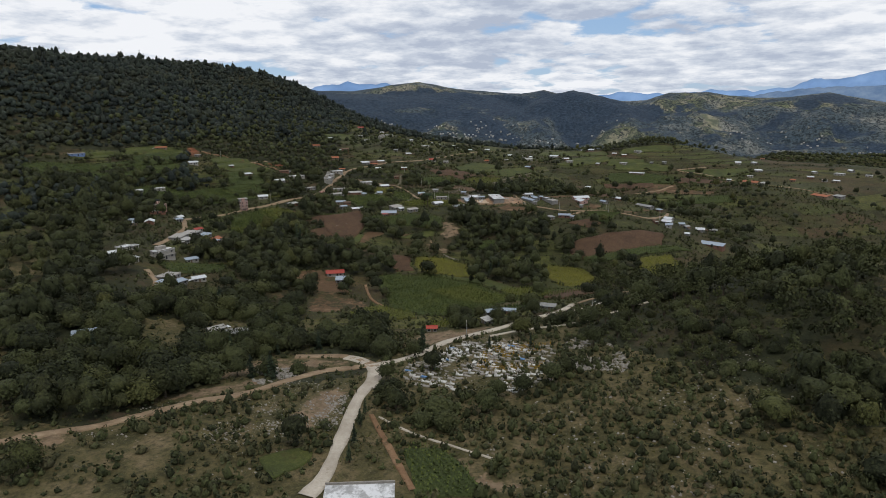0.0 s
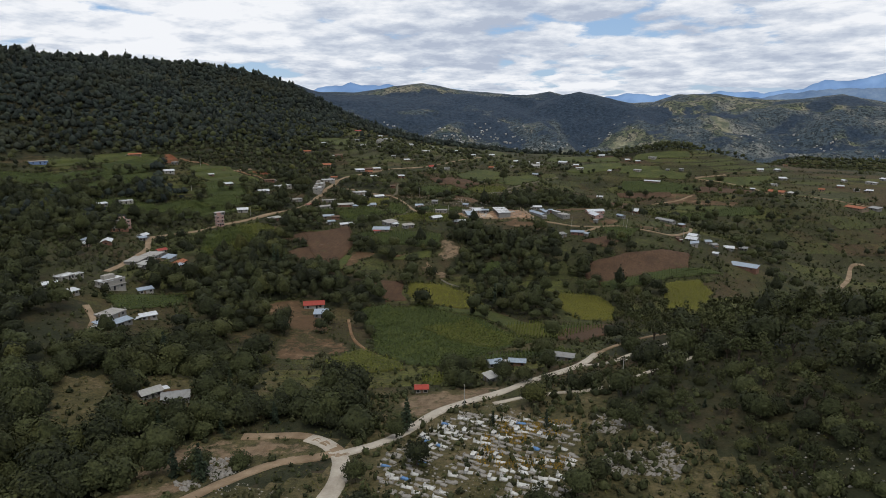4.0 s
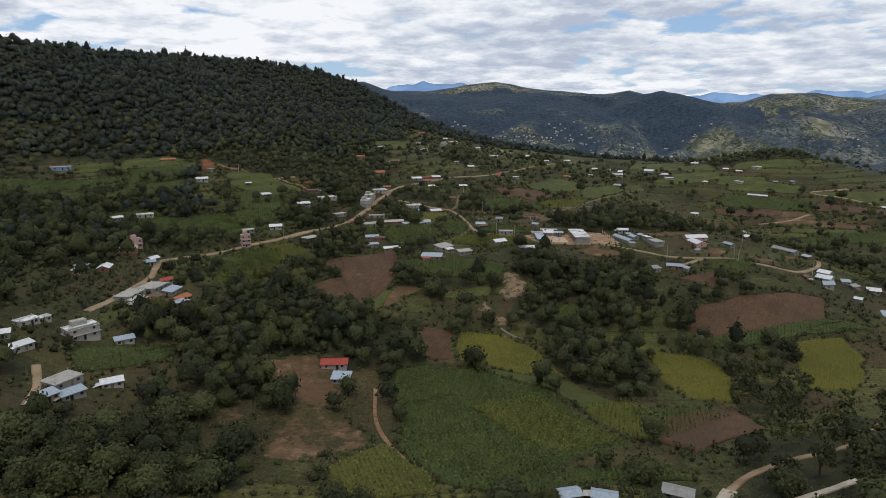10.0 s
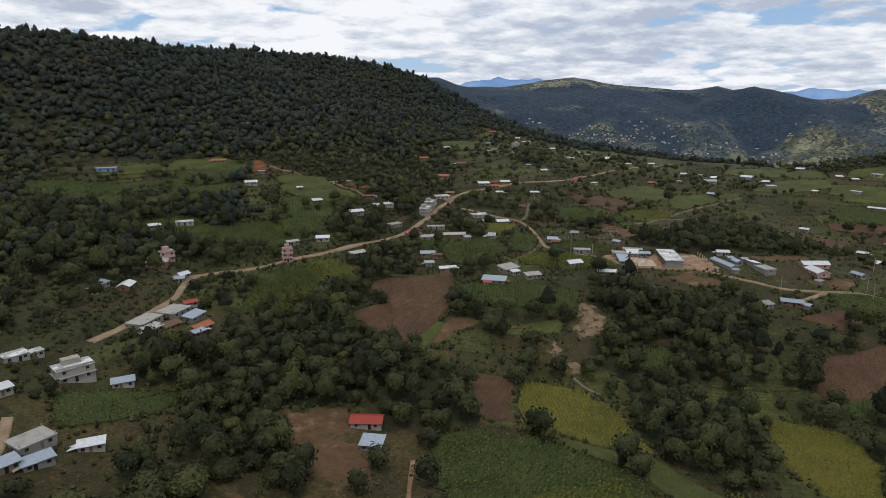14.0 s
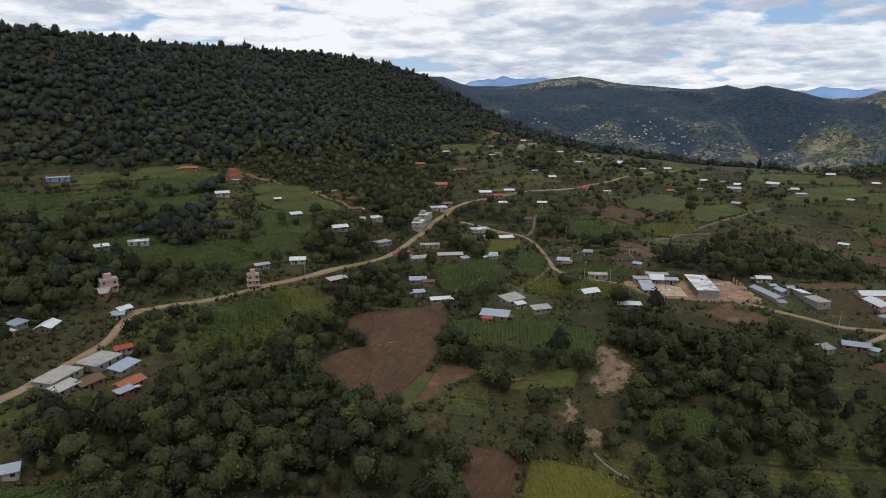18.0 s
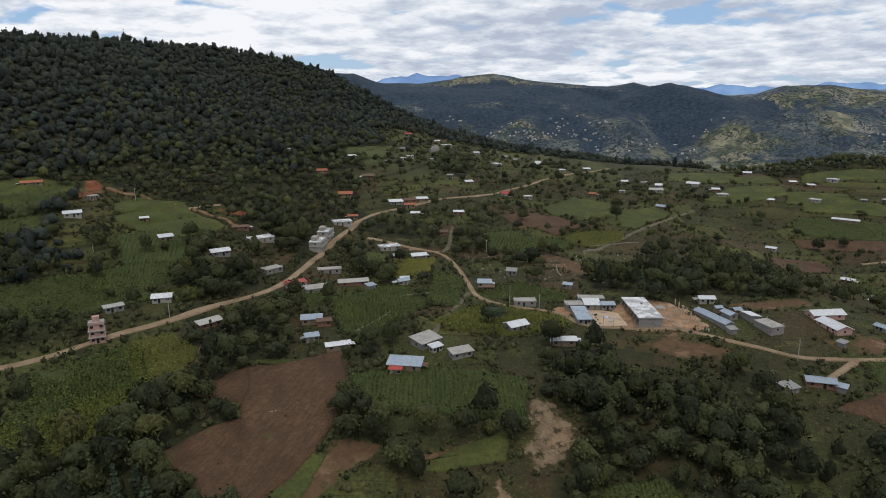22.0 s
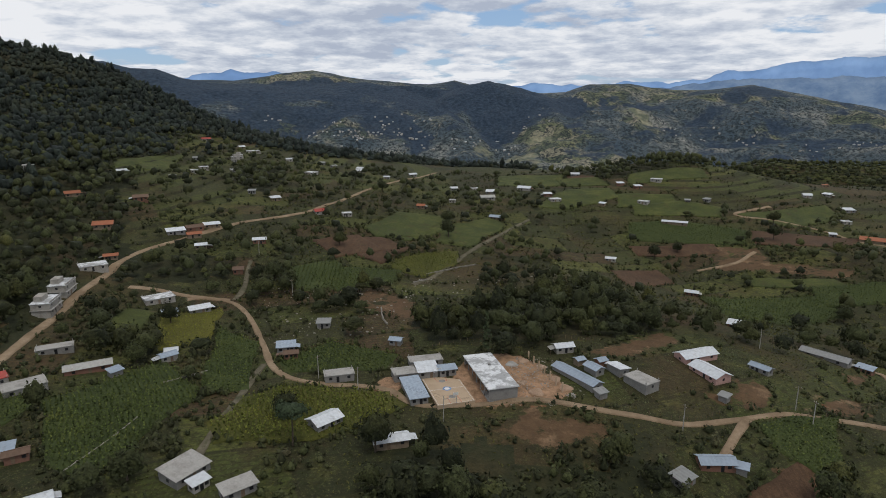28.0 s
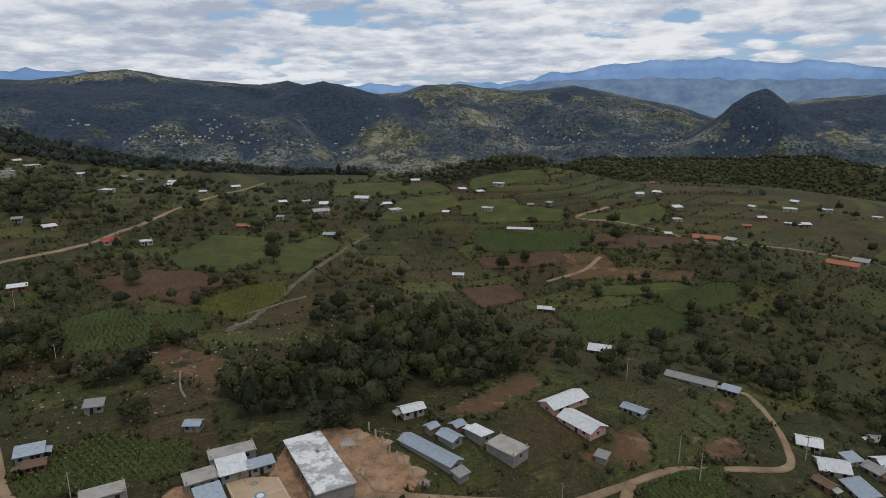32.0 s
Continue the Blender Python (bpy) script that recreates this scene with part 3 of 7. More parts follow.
# ---- building tools ----
class Shape:
    """Corners and faces, gathered piece by piece."""

    def __init__(self):
        self.v, self.f, self.mi = [], [], []

    def add(self, pts, faces, mi=0):
        n = len(self.v)
        self.v += [tuple(p) for p in pts]
        self.f += [tuple(i + n for i in q) for q in faces]
        self.mi += [mi] * len(faces)
        return self

    def box(self, x0, y0, z0, x1, y1, z1, taper=0.0, mi=0):
        t = taper
        return self.add([(x0, y0, z0), (x1, y0, z0), (x1, y1, z0), (x0, y1, z0), (x0 + t, y0 + t, z1), (x1 - t, y0 + t, z1), (x1 - t, y1 - t, z1), (x0 + t, y1 - t, z1)],
                        [(3, 2, 1, 0), (4, 5, 6, 7), (0, 1, 5, 4), (1, 2, 6, 5), (2, 3, 7, 6), (3, 0, 4, 7)], mi)

    def tube(self, a, b, r0, r1, n=8, mi=0):
        a, b = Vector(a), Vector(b)
        d = (b - a).normalized()
        u = d.cross(Vector((0, 0, 1)) if abs(d.z) < 0.95 else Vector((1, 0, 0))).normalized()
        w = d.cross(u)
        ring = lambda c, r: [c + (u * math.cos(6.2832 * i / n) + w * math.sin(6.2832 * i / n)) * r for i in range(n)]
        return self.add(ring(a, r0) + ring(b, r1), [(i, (i + 1) % n, n + (i + 1) % n, n + i) for i in range(n)] + [tuple(range(n - 1, -1, -1)), tuple(range(n, 2 * n))], mi)

    def mesh(self, name, *mats):
        me = bpy.data.meshes.new(name)
        me.from_pydata(self.v, [], self.f)
        for m in mats:
            me.materials.append(MATS[m])
        if len(mats) > 1:
            me.polygons.foreach_set("material_index", self.mi)
        me.update()
        return me


def big_mesh(name, v, f, mats, mi=None):
    """A mesh from arrays: corners (n, 3), faces (m, 3 or 4)."""
    me = bpy.data.meshes.new(name)
    v, f = np.asarray(v, np.float32), np.asarray(f, np.int32)
    k = f.shape[1]
    me.vertices.add(len(v))
    me.vertices.foreach_set("co", v.ravel())
    me.loops.add(f.size)
    me.loops.foreach_set("vertex_index", f.ravel())
    me.polygons.add(len(f))
    me.polygons.foreach_set("loop_start", np.arange(0, f.size, k, dtype=np.int32))
    for m in mats:
        me.materials.append(MATS[m])
    if mi is not None:
        me.polygons.foreach_set("material_index", np.asarray(mi, np.int32))
    me.update(calc_edges=True)
    return me


def part(name, shape, mat, parent, label="", m=None):
    """One mesh object under a thing or a part."""
    me = shape if isinstance(shape, bpy.types.Mesh) else shape.mesh(name, mat)
    ob = new(name, me)
    ob.parent = parent
    if m is not None:
        ob.matrix_basis = m
    return tagged(ob, label)


def base(name, x, y, turn=0, z=None, sink=0.0):
    """An empty at a thing's foot."""
    ob = new(name)
    ob.empty_display_size = 0.3
    ob.matrix_basis = pose(x, y, (float(land(x, y)) if z is None else z) - sink, 0, 0, turn)
    return ob


def inside(px, py, poly):
    """Which points lie in a polygon."""
    px, py = np.asarray(px, float), np.asarray(py, float)
    r = np.zeros(px.shape, bool)
    for (ax, ay), (bx, by) in zip(poly, poly[1:] + poly[:1]):
        c = (ay > py) != (by > py)
        r ^= c & (px < (bx - ax) * (py - ay) / ((by - ay) or 1e-9) + ax)
    return r


# ---- the woods, as outlines on the plan ----
WOODS = [
    ((129, 291), (131, 542), (32, 326), (1, 258), (23, 243), (39, 227), (54, 211), (85, 178)),
    ((-240, 384), (-241, 445), (-240, 484), (-205, 475), (-166, 434), (-169, 414), (-126, 430), (-119, 413), (-166, 391), (-211, 361)),
    ((-203, 285), (-188, 316), (-211, 361), (-196, 375), (-168, 364), (-153, 336), (-120, 310), (-101, 282), (-137, 265), (-176, 248), (-205, 273)),
    ((-230, 208), (-190, 263), (-102, 290), (-75, 248), (-76, 220), (-109, 190), (-127, 171), (-150, 141), (-158, 137)),
    ((-107, 547), (-82, 556), (-60, 556), (-26, 568), (-20, 544), (-36, 518), (-66, 502), (-98, 514)),
    ((-109, 674), (-97, 691), (-67, 709), (-16, 749), (6, 693), (-3, 669), (-40, 657), (-94, 649)),
    ((-246, 472), (-224, 495), (-183, 460), (-165, 434), (-185, 423), (-229, 431)),
    ((-238, 389), (-220, 416), (-156, 430), (-127, 429), (-138, 399), (-182, 370), (-227, 375)),
    ((-67, 442), (-48, 483), (-17, 469), (-18, 421), (-45, 424)),
    ((-203, 613), (-200, 636), (-211, 659), (-215, 639)),
    ((-417, 835), (-405, 888), (-363, 851), (-336, 764), (-363, 768)),
    ((-12, 1127), (74, 1124), (697, 2731), (828, 2612), (146, 1048), (10, 1056)),
    ((1043, 2429), (1385, 2501), (1476, 1948), (456, 966), (337, 1025)),
    ((-269, 500), (-247, 524), (-211, 550), (-204, 527), (-229, 499), (-239, 481)),
    ((-234, 287), (-218, 306), (-200, 357), (-162, 338), (-136, 297), (-116, 299), (-99, 303), (-80, 263), (-96, 224), (-152, 208)),
    ((-280, 258), (-255, 285), (-220, 283), (-207, 358), (-224, 430), (-170, 428), (-159, 368), (-133, 278), (-102, 290), (-75, 248), (-76, 214), (-109, 190), (-158, 137)),
    ((-409, 419), (-380, 443), (-337, 443), (-318, 420), (-337, 400), (-367, 392)),
    ((-529, 500), (-480, 512), (-410, 458), (-418, 425)),
    ((-354, 650), (-312, 714), (-281, 705), (-276, 647), (-309, 632)),
    ((-302, 577), (-289, 585), (-264, 626), (-242, 605), (-249, 574), (-267, 554), (-272, 544)),
    ((-284, 751), (-258, 737), (-254, 697), (-277, 722)),
    ((-243, 531), (-234, 553), (-218, 548), (-208, 523), (-227, 518)),
    ((8, 372), (30, 391), (96, 451), (42, 296), (27, 295), (8, 331)),
    ((19, 466), (49, 458), (32, 404), (16, 411)),
    ((-317, 529), (-300, 521), (-276, 500), (-276, 492)),
    ((-272, 549), (-238, 555), (-217, 544), (-221, 520), (-249, 516)),
    ((-454, 537), (-423, 569), (-384, 539), (-403, 503)),
    ((-377, 454), (-365, 462), (-351, 471), (-334, 459), (-326, 429), (-329, 424)),
    ((-381, 433), (-347, 466), (-326, 457), (-334, 419), (-340, 408)),
    ((-336, 614), (-316, 629), (-282, 587), (-302, 577)),
    ((-415, 845), (-412, 939), (-374, 949), (-317, 831), (-335, 791), (-351, 755)),
    ((-351, 755), (-331, 769), (-298, 762), (-274, 725), (-274, 690), (-257, 641), (-255, 619)),
    ((-439, 452), (-421, 500), (-393, 539), (-365, 555), (-330, 552), (-319, 507), (-330, 467), (-323, 433), (-358, 442), (-352, 391), (-372, 385)),
    ((-455, 556), (-419, 587), (-383, 536), (-415, 507)),
    ((-456, 662), (-419, 775), (-351, 857), (-291, 784), (-279, 733), (-281, 687), (-313, 675), (-357, 660), (-406, 646), (-432, 628)),
    ((-331, 346), (-331, 380), (-277, 323), (-265, 325), (-246, 322), (-216, 281), (-241, 256)),
    ((-311, 1000), (-269, 1028), (-243, 945), (-244, 892), (-273, 907)),
    ((-267, 733), (-245, 738), (-225, 734), (-217, 718), (-253, 707)),
    ((-412, 697), (-365, 765), (-310, 778), (-280, 720), (-295, 702), (-324, 703), (-343, 666), (-368, 648)),
    ((-263, 576), (-252, 588), (-237, 570), (-253, 566)),
    ((-266, 538), (-228, 555), (-210, 528), (-213, 517), (-230, 512), (-244, 515)),
    ((-200, 268), (-183, 276), (-160, 270), (-147, 256), (-171, 244)),
    ((-381, 797), (-353, 834), (-314, 782), (-291, 729), (-288, 687), (-295, 674)),
    ((-368, 648), (-343, 666), (-312, 660), (-330, 627), (-345, 624)),
    ((-108, 569), (-88, 593), (-65, 581), (-46, 582), (-33, 598), (-21, 591), (-22, 564), (-37, 535), (-46, 516), (-61, 512), (-70, 518), (-76, 523), (-85, 516), (-97, 516), (-102, 531)),
    ((-111, 569), (-91, 565), (-68, 552), (-48, 539), (-41, 524), (-38, 505), (-50, 481), (-52, 458), (-65, 449), (-70, 469), (-83, 481), (-92, 480), (-97, 510), (-87, 520), (-103, 525)),
    ((-256, 398), (-240, 404), (-227, 427), (-251, 458), (-245, 483), (-231, 509), (-200, 488), (-170, 446), (-146, 446), (-129, 411), (-147, 406), (-163, 413), (-184, 387), (-191, 378), (-217, 361), (-234, 380)),
    ((-232, 478), (-219, 486), (-199, 470), (-189, 461), (-182, 452), (-237, 428), (-247, 438), (-238, 448), (-229, 465)),
    ((-390, 439), (-384, 447), (-351, 438), (-335, 415), (-345, 411)),
    ((-322, 397), (-322, 403), (-296, 389), (-283, 391), (-268, 379), (-277, 370)),
    ((-257, 372), (-241, 384), (-217, 366), (-213, 357), (-221, 352), (-241, 365)),
    ((-243, 750), (-215, 752), (-206, 727), (-237, 721)),
]

# open glades between the trees
GLADES = [
    ((-149, 315), (-157, 330), (-150, 338), (-132, 342), (-120, 329), (-132, 316)),
    ((-139, 301), (-147, 316), (-142, 325), (-124, 327), (-112, 313), (-123, 302)),
    ((-182, 335), (-167, 351), (-158, 331), (-168, 319)),
    ((-172, 322), (-158, 338), (-148, 317), (-158, 307)),
    ((-153, 352), (-134, 360), (-117, 340), (-124, 317), (-142, 307), (-151, 335)),
    ((-144, 337), (-126, 345), (-109, 323), (-116, 303), (-131, 292), (-142, 322)),
    ((-128, 277), (-134, 296), (-119, 315), (-108, 311), (-116, 293), (-118, 280)),
    ((-119, 264), (-125, 283), (-110, 300), (-101, 296), (-108, 280), (-110, 268)),
    ((-217, 307), (-246, 337), (-225, 378), (-207, 352), (-211, 337), (-198, 321)),
    ((-204, 296), (-233, 326), (-212, 362), (-195, 339), (-199, 325), (-187, 310)),
    ((-157, 244), (-171, 260), (-166, 266), (-153, 268), (-140, 252), (-148, 247)),
    ((-146, 233), (-160, 249), (-154, 253), (-141, 254), (-129, 240), (-138, 236)),
    ((-157, 235), (-169, 246), (-165, 250), (-149, 237)),
    ((-145, 224), (-157, 235), (-154, 239), (-139, 227)),
    ((-154, 275), (-140, 292), (-128, 310), (-119, 301), (-129, 281), (-139, 274)),
    ((-143, 263), (-129, 276), (-117, 291), (-109, 284), (-118, 265), (-128, 260)),
    ((-20, 480), (9, 487), (16, 467), (10, 424), (-1, 447), (-17, 447)),
    ((-20, 463), (8, 471), (14, 444), (7, 392), (-2, 420), (-17, 424)),
    ((51, 503), (81, 539), (99, 528), (70, 465), (55, 453), (55, 476)),
    ((47, 484), (76, 520), (92, 505), (61, 433), (47, 417), (50, 453)),
    ((-14, 367), (-7, 409), (27, 422), (10, 373), (-7, 354)),
    ((-15, 343), (-8, 380), (21, 388), (6, 346), (-8, 332)),
    ((-162, 249), (-174, 267), (-159, 276), (-145, 257)),
    ((-148, 231), (-159, 247), (-144, 255), (-131, 234)),
    ((-183, 232), (-198, 252), (-184, 264), (-167, 242)),
    ((-167, 212), (-182, 232), (-167, 241), (-151, 220)),
    ((-165, 256), (-175, 269), (-155, 276), (-141, 256), (-151, 251)),
    ((-151, 241), (-161, 254), (-143, 261), (-128, 239), (-139, 237)),
]


# ---- the ground: one sheet to the horizon ----
def spread(lo, hi, step, low_end, high_end, grow):
    mid = np.arange(lo, hi + step, step)
    a, s, left = lo, step, []
    while a > low_end:
        s = min(s * grow, 40)
        a -= s
        left.append(a)
    a, s, right = mid[-1], step, []
    while a < high_end:
        s = min(s * grow, 30)
        a += s
        right.append(a)
    return np.array(left[::-1] + list(mid) + right)


gx, gy = spread(-480, 200, 4.0, -3600, 3900, 1.04), spread(110, 900, 4.0, -900, 4560, 1.025)
GX, GY = np.meshgrid(gx, gy)
GZ = land(GX, GY)
nx, ny = len(gx), len(gy)
cell = np.arange(nx * ny).reshape(ny, nx)
quads = np.stack([cell[:-1, :-1], cell[:-1, 1:], cell[1:, 1:], cell[1:, :-1]], -1).reshape(-1, 4)
cx, cy, cz = (GX[:-1, :-1] + GX[1:, 1:]) / 2, (GY[:-1, :-1] + GY[1:, 1:]) / 2, GZ[:-1, :-1]
away = np.hypot(cx + 60, cy - 300)
wooded = (cz > 48 + 9 * waves(cx, cy, 90, 21)) & (cx < -300)
for poly in WOODS:
    wooded |= inside(cx, cy, list(poly)) & (cx < 120)
for poly in GLADES:
    wooded &= ~inside(cx, cy, list(poly))
turned = np.degrees(np.arctan2(cx + 60, cy - 300))
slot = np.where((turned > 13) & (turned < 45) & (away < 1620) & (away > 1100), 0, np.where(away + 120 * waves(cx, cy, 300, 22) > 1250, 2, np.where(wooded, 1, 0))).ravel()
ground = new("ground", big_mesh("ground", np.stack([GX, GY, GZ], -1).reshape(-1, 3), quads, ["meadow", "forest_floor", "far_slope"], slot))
# where woods cover the far slopes; shade in the ravines is painted as the same dark cover
bearing, reach = np.degrees(np.arctan2(GX + 60, GY - 300)), np.hypot(GX + 60, GY - 300)
cover_far = np.maximum(0.9 * ridges(reach, bearing, GZ - 40)[1] ** 1.3, 0.55 * smooth(0.20, 0.45, np.abs(waves(GX, GY, 560, 9, 4))))
for b, d, h, r in FAR:
    cover_far = np.maximum(cover_far, np.exp(-((GX + 60 - d * np.sin(np.radians(b))) ** 2 + (GY - 300 - d * np.cos(np.radians(b))) ** 2) / (2.6 * r * r)))
# open pasture and fields on the valley floor and on the spurs above it, with sunlit patches painted as pale ground
for b, d, r in ((0.9, 2450, 70), (3.2, 2380, 60), (4.8, 2600, 70), (5.2, 2250, 60), (-7.5, 2450, 70), (-12.5, 2500, 70), (-3.9, 2700, 60), (13, 2900, 60), (33, 2300, 70)):
    cover_far -= 0.8 * np.exp(-((GX + 60 - d * np.sin(np.radians(b))) ** 2 + (GY - 300 - d * np.cos(np.radians(b))) ** 2) / (2 * r * r))
woods_and_shade = ground.data.attributes.new("woods_and_shade", "FLOAT", "POINT")
woods_and_shade.data.foreach_set("value", cover_far.ravel().astype(np.float32))
ground.data.polygons.foreach_set("use_smooth", np.ones(len(quads), bool))
tagged(ground, "hilly ground of rough green grass and brown earth", "ground", kind="structure")


# ---- blue mountain ranges past the valley ----
def mountain_range(name, mat, label, dist, peaks, low, a0, a1, depth):
    """A range round the north: (bearing, height) of its skyline, with a slope before it."""
    turn = np.linspace(a0, a1, 420)
    top = np.interp(turn, [p[0] for p in peaks], [p[1] for p in peaks]) + 13 * waves(turn * 40, 0 * turn, 34, 31, 5)
    rows = []
    for k in range(7):
        u = k / 6
        d = dist - depth * (1 - u)
        z = low + (top - low) * u ** 0.8 + (1 - u) * u * 130 * waves(turn * 60, 0 * turn + k * 30, 45, 33, 4)
        rows.append(np.stack([-60 + d * np.sin(np.radians(turn)), 300 + d * np.cos(np.radians(turn)), z], -1))
    rows.append(np.stack([rows[-1][:, 0] * 1.02, rows[-1][:, 1] * 1.02, rows[-1][:, 2] * 0 + low], -1))
    n, c = len(turn), np.arange(8 * len(turn)).reshape(8, -1)
    f = np.stack([c[:-1, :-1], c[:-1, 1:], c[1:, 1:], c[1:, :-1]], -1).reshape(-1, 4)
    ob = new(name, big_mesh(name, np.concatenate(rows), f, [mat]))
    return tagged(ob, label, "mountains", kind="structure")


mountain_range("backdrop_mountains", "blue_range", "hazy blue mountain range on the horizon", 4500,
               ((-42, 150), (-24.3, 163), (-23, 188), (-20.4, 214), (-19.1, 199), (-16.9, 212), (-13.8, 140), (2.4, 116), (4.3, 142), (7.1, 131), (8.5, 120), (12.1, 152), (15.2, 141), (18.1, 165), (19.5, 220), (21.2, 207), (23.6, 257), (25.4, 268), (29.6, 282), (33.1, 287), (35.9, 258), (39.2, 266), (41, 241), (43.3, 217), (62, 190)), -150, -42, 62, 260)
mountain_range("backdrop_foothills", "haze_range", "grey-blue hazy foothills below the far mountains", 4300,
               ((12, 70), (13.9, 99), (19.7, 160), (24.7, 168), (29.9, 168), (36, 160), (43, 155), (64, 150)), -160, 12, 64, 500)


# ---- roads ----
WAYS = []


def along(pts, step):
    """Even steps on a smooth line through the points."""
    p = np.array(pts, float)
    ext = np.vstack([2 * p[0] - p[1], p, 2 * p[-1] - p[-2]])
    out = []
    for i in range(len(p) - 1):
        a, b, c, d = ext[i:i + 4]
        n = max(2, int(np.hypot(*(c - b)) / step))
        for t in np.arange(n) / n:
            out.append(0.5 * ((2 * b) + (c - a) * t + (2 * a - 5 * b + 4 * c - d) * t * t + (3 * b - a - 3 * c + d) * t ** 3))
    return np.array(out + [p[-1]])


ROAD_LOOK = {"road_pale": "pale concrete village road with worn edges", "road_dirt": "tan dirt road with wheel tracks", "road_red": "narrow reddish earth track", "road_grey": "narrow grey stony lane between fields"}


def way(name, wide, mat, *pts):
    line = along(pts, 3.0)
    side = np.gradient(line, axis=0)
    side = np.stack([side[:, 1], -side[:, 0]], -1) / np.hypot(*side.T)[:, None]
    wob = 1 + 0.3 * waves(line[:, 0], line[:, 1], 9, len(WAYS), 3)
    cols = []
    for k, u in enumerate((-0.56, -0.5, -0.25, 0, 0.25, 0.5, 0.56)):
        q = line + side * (u * wide * wob)[:, None]
        z = np.maximum(land(q[:, 0], q[:, 1]), land(line[:, 0], line[:, 1]) - 0.15) + (-0.5 if k in (0, 6) else 0.36)
        cols.append(np.column_stack([q, z]))
    v = np.stack(cols, 1).reshape(-1, 3)
    c = np.arange(len(v)).reshape(-1, 7)
    f = np.stack([c[:-1, :-1], c[:-1, 1:], c[1:, 1:], c[1:, :-1]], -1).reshape(-1, 4)
    WAYS.append((line, wide))
    return tagged(new(name, big_mesh(name, v, f, [mat])), ROAD_LOOK[mat], "road", kind="structure")


way("concrete_road", 4.0, "road_pale", (-63, 133), (-62, 143), (-65, 164), (-69, 189), (-70, 203), (-72, 216), (-76, 228))
way("dirt_road", 4.0, "road_dirt", (-74, 225), (-79, 231), (-87, 236), (-95, 237), (-104, 234), (-111, 232))
way("road_junction", 5.0, "road_pale", (-90, 236), (-84, 234), (-78, 229), (-73, 221), (-70, 211), (-69, 200))
way("dirt_road", 3.6, "road_dirt", (-78, 227), (-82, 223), (-91, 218), (-98, 207), (-105, 190), (-113, 180), (-122, 174), (-138, 153), (-149, 145), (-159, 137))
way("concrete_road", 3.8, "road_pale", (-75, 226), (-64, 239), (-54, 264), (-48, 272), (-32, 286), (-22, 298), (-11, 308), (-3, 318), (3, 332))
way("dirt_lane", 2.3, "road_dirt", (2, 330), (8, 342), (14, 349), (24, 358), (37, 368), (52, 388), (63, 411))
way("dirt_lane", 2.2, "road_pale", (-4, 315), (1, 314), (9, 316), (17, 325), (29, 334), (38, 342))
way("dirt_lane", 1.9, "road_pale", (-35, 273), (-25, 278), (-12, 280), (1, 281), (13, 290), (24, 299), (32, 304), (40, 308))
way("village_road", 3.7, "road_dirt", (-274, 371), (-278, 390), (-286, 417), (-292, 433), (-300, 444), (-310, 465), (-295, 494), (-283, 525), (-265, 555), (-250, 589), (-256, 638), (-263, 679), (-267, 720))
way("village_road", 3.0, "road_dirt", (-263, 679), (-267, 720), (-263, 746), (-249, 774), (-230, 811), (-199, 859), (-178, 957), (-156, 1044), (-126, 1137))
way("field_lane", 3.0, "road_dirt", (-250, 700), (-237, 701), (-220, 699), (-200, 700))
way("school_road", 2.4, "road_dirt", (-219, 694), (-212, 699), (-197, 697), (-183, 680), (-168, 652), (-155, 627), (-141, 616), (-120, 614), (-109, 611), (-99, 603), (-80, 604), (-61, 607), (-42, 604), (-26, 602), (-11, 600), (7, 605), (23, 609), (44, 610), (65, 612), (75, 621), (88, 647), (93, 668), (90, 666))
way("field_lane", 3.0, "road_dirt", (11, 606), (2, 594), (-4, 585))
way("field_lane", 2.4, "road_grey", (-198, 701), (-199, 717), (-204, 737), (-207, 751))
way("field_lane", 2.6, "road_grey", (-37, 921), (-73, 841), (-88, 804), (-103, 761), (-114, 740))
way("field_lane", 3.0, "road_dirt", (186, 994), (143, 962), (183, 959), (207, 935), (220, 890), (273, 865), (311, 851))
way("field_lane", 2.8, "road_dirt", (77, 852), (106, 860), (126, 876))
way("field_lane", 1.7, "road_red", (-131, 383), (-120, 359), (-109, 344), (-96, 331), (-80, 313))
way("field_lane", 2.4, "road_grey", (-159, 567), (-160, 591), (-161, 632))
way("field_lane", 2.6, "road_dirt", (-222, 297), (-230, 308), (-243, 319))
way("field_lane", 3.0, "road_dirt", (-361, 640), (-352, 655), (-342, 672))
way("field_lane", 2.6, "road_red", (-407, 642), (-382, 647), (-357, 652), (-332, 655), (-311, 652))
way("field_lane", 1.7, "road_red", (-61, 180), (-50, 162), (-37, 140))
way("field_lane", 0.6, "road_pale", (-58, 179), (-44, 170), (-31, 164), (-19, 159))
way("field_lane", 3.6, "road_dirt", (246, 688), (234, 682), (218, 644), (191, 590))

# ---- fields: thin sheets of worked soil and their crops ----
PLOTS = []
PLOT_LOOK = {"pale": "pale stony bare ground", "site": "pale pinkish trodden earth round the building site", "ploughed": "brown ploughed field", "soil": "bare reddish earth clearing", "red": "bare red clay bank", "gully": "pale eroded gully of bare earth", "green": "bright green grass field", "corn": "green maize field in rows", "yellow": "yellow-green ripening crop field", "yellowcorn": "yellowing maize field in rows"}


# bare earth wears into the sheet of the ground itself: its kind from brown over red to pale
BARE = {"soil": 0.0, "red": 0.33, "gully": 0.66, "pale": 0.66, "site": 1.0}


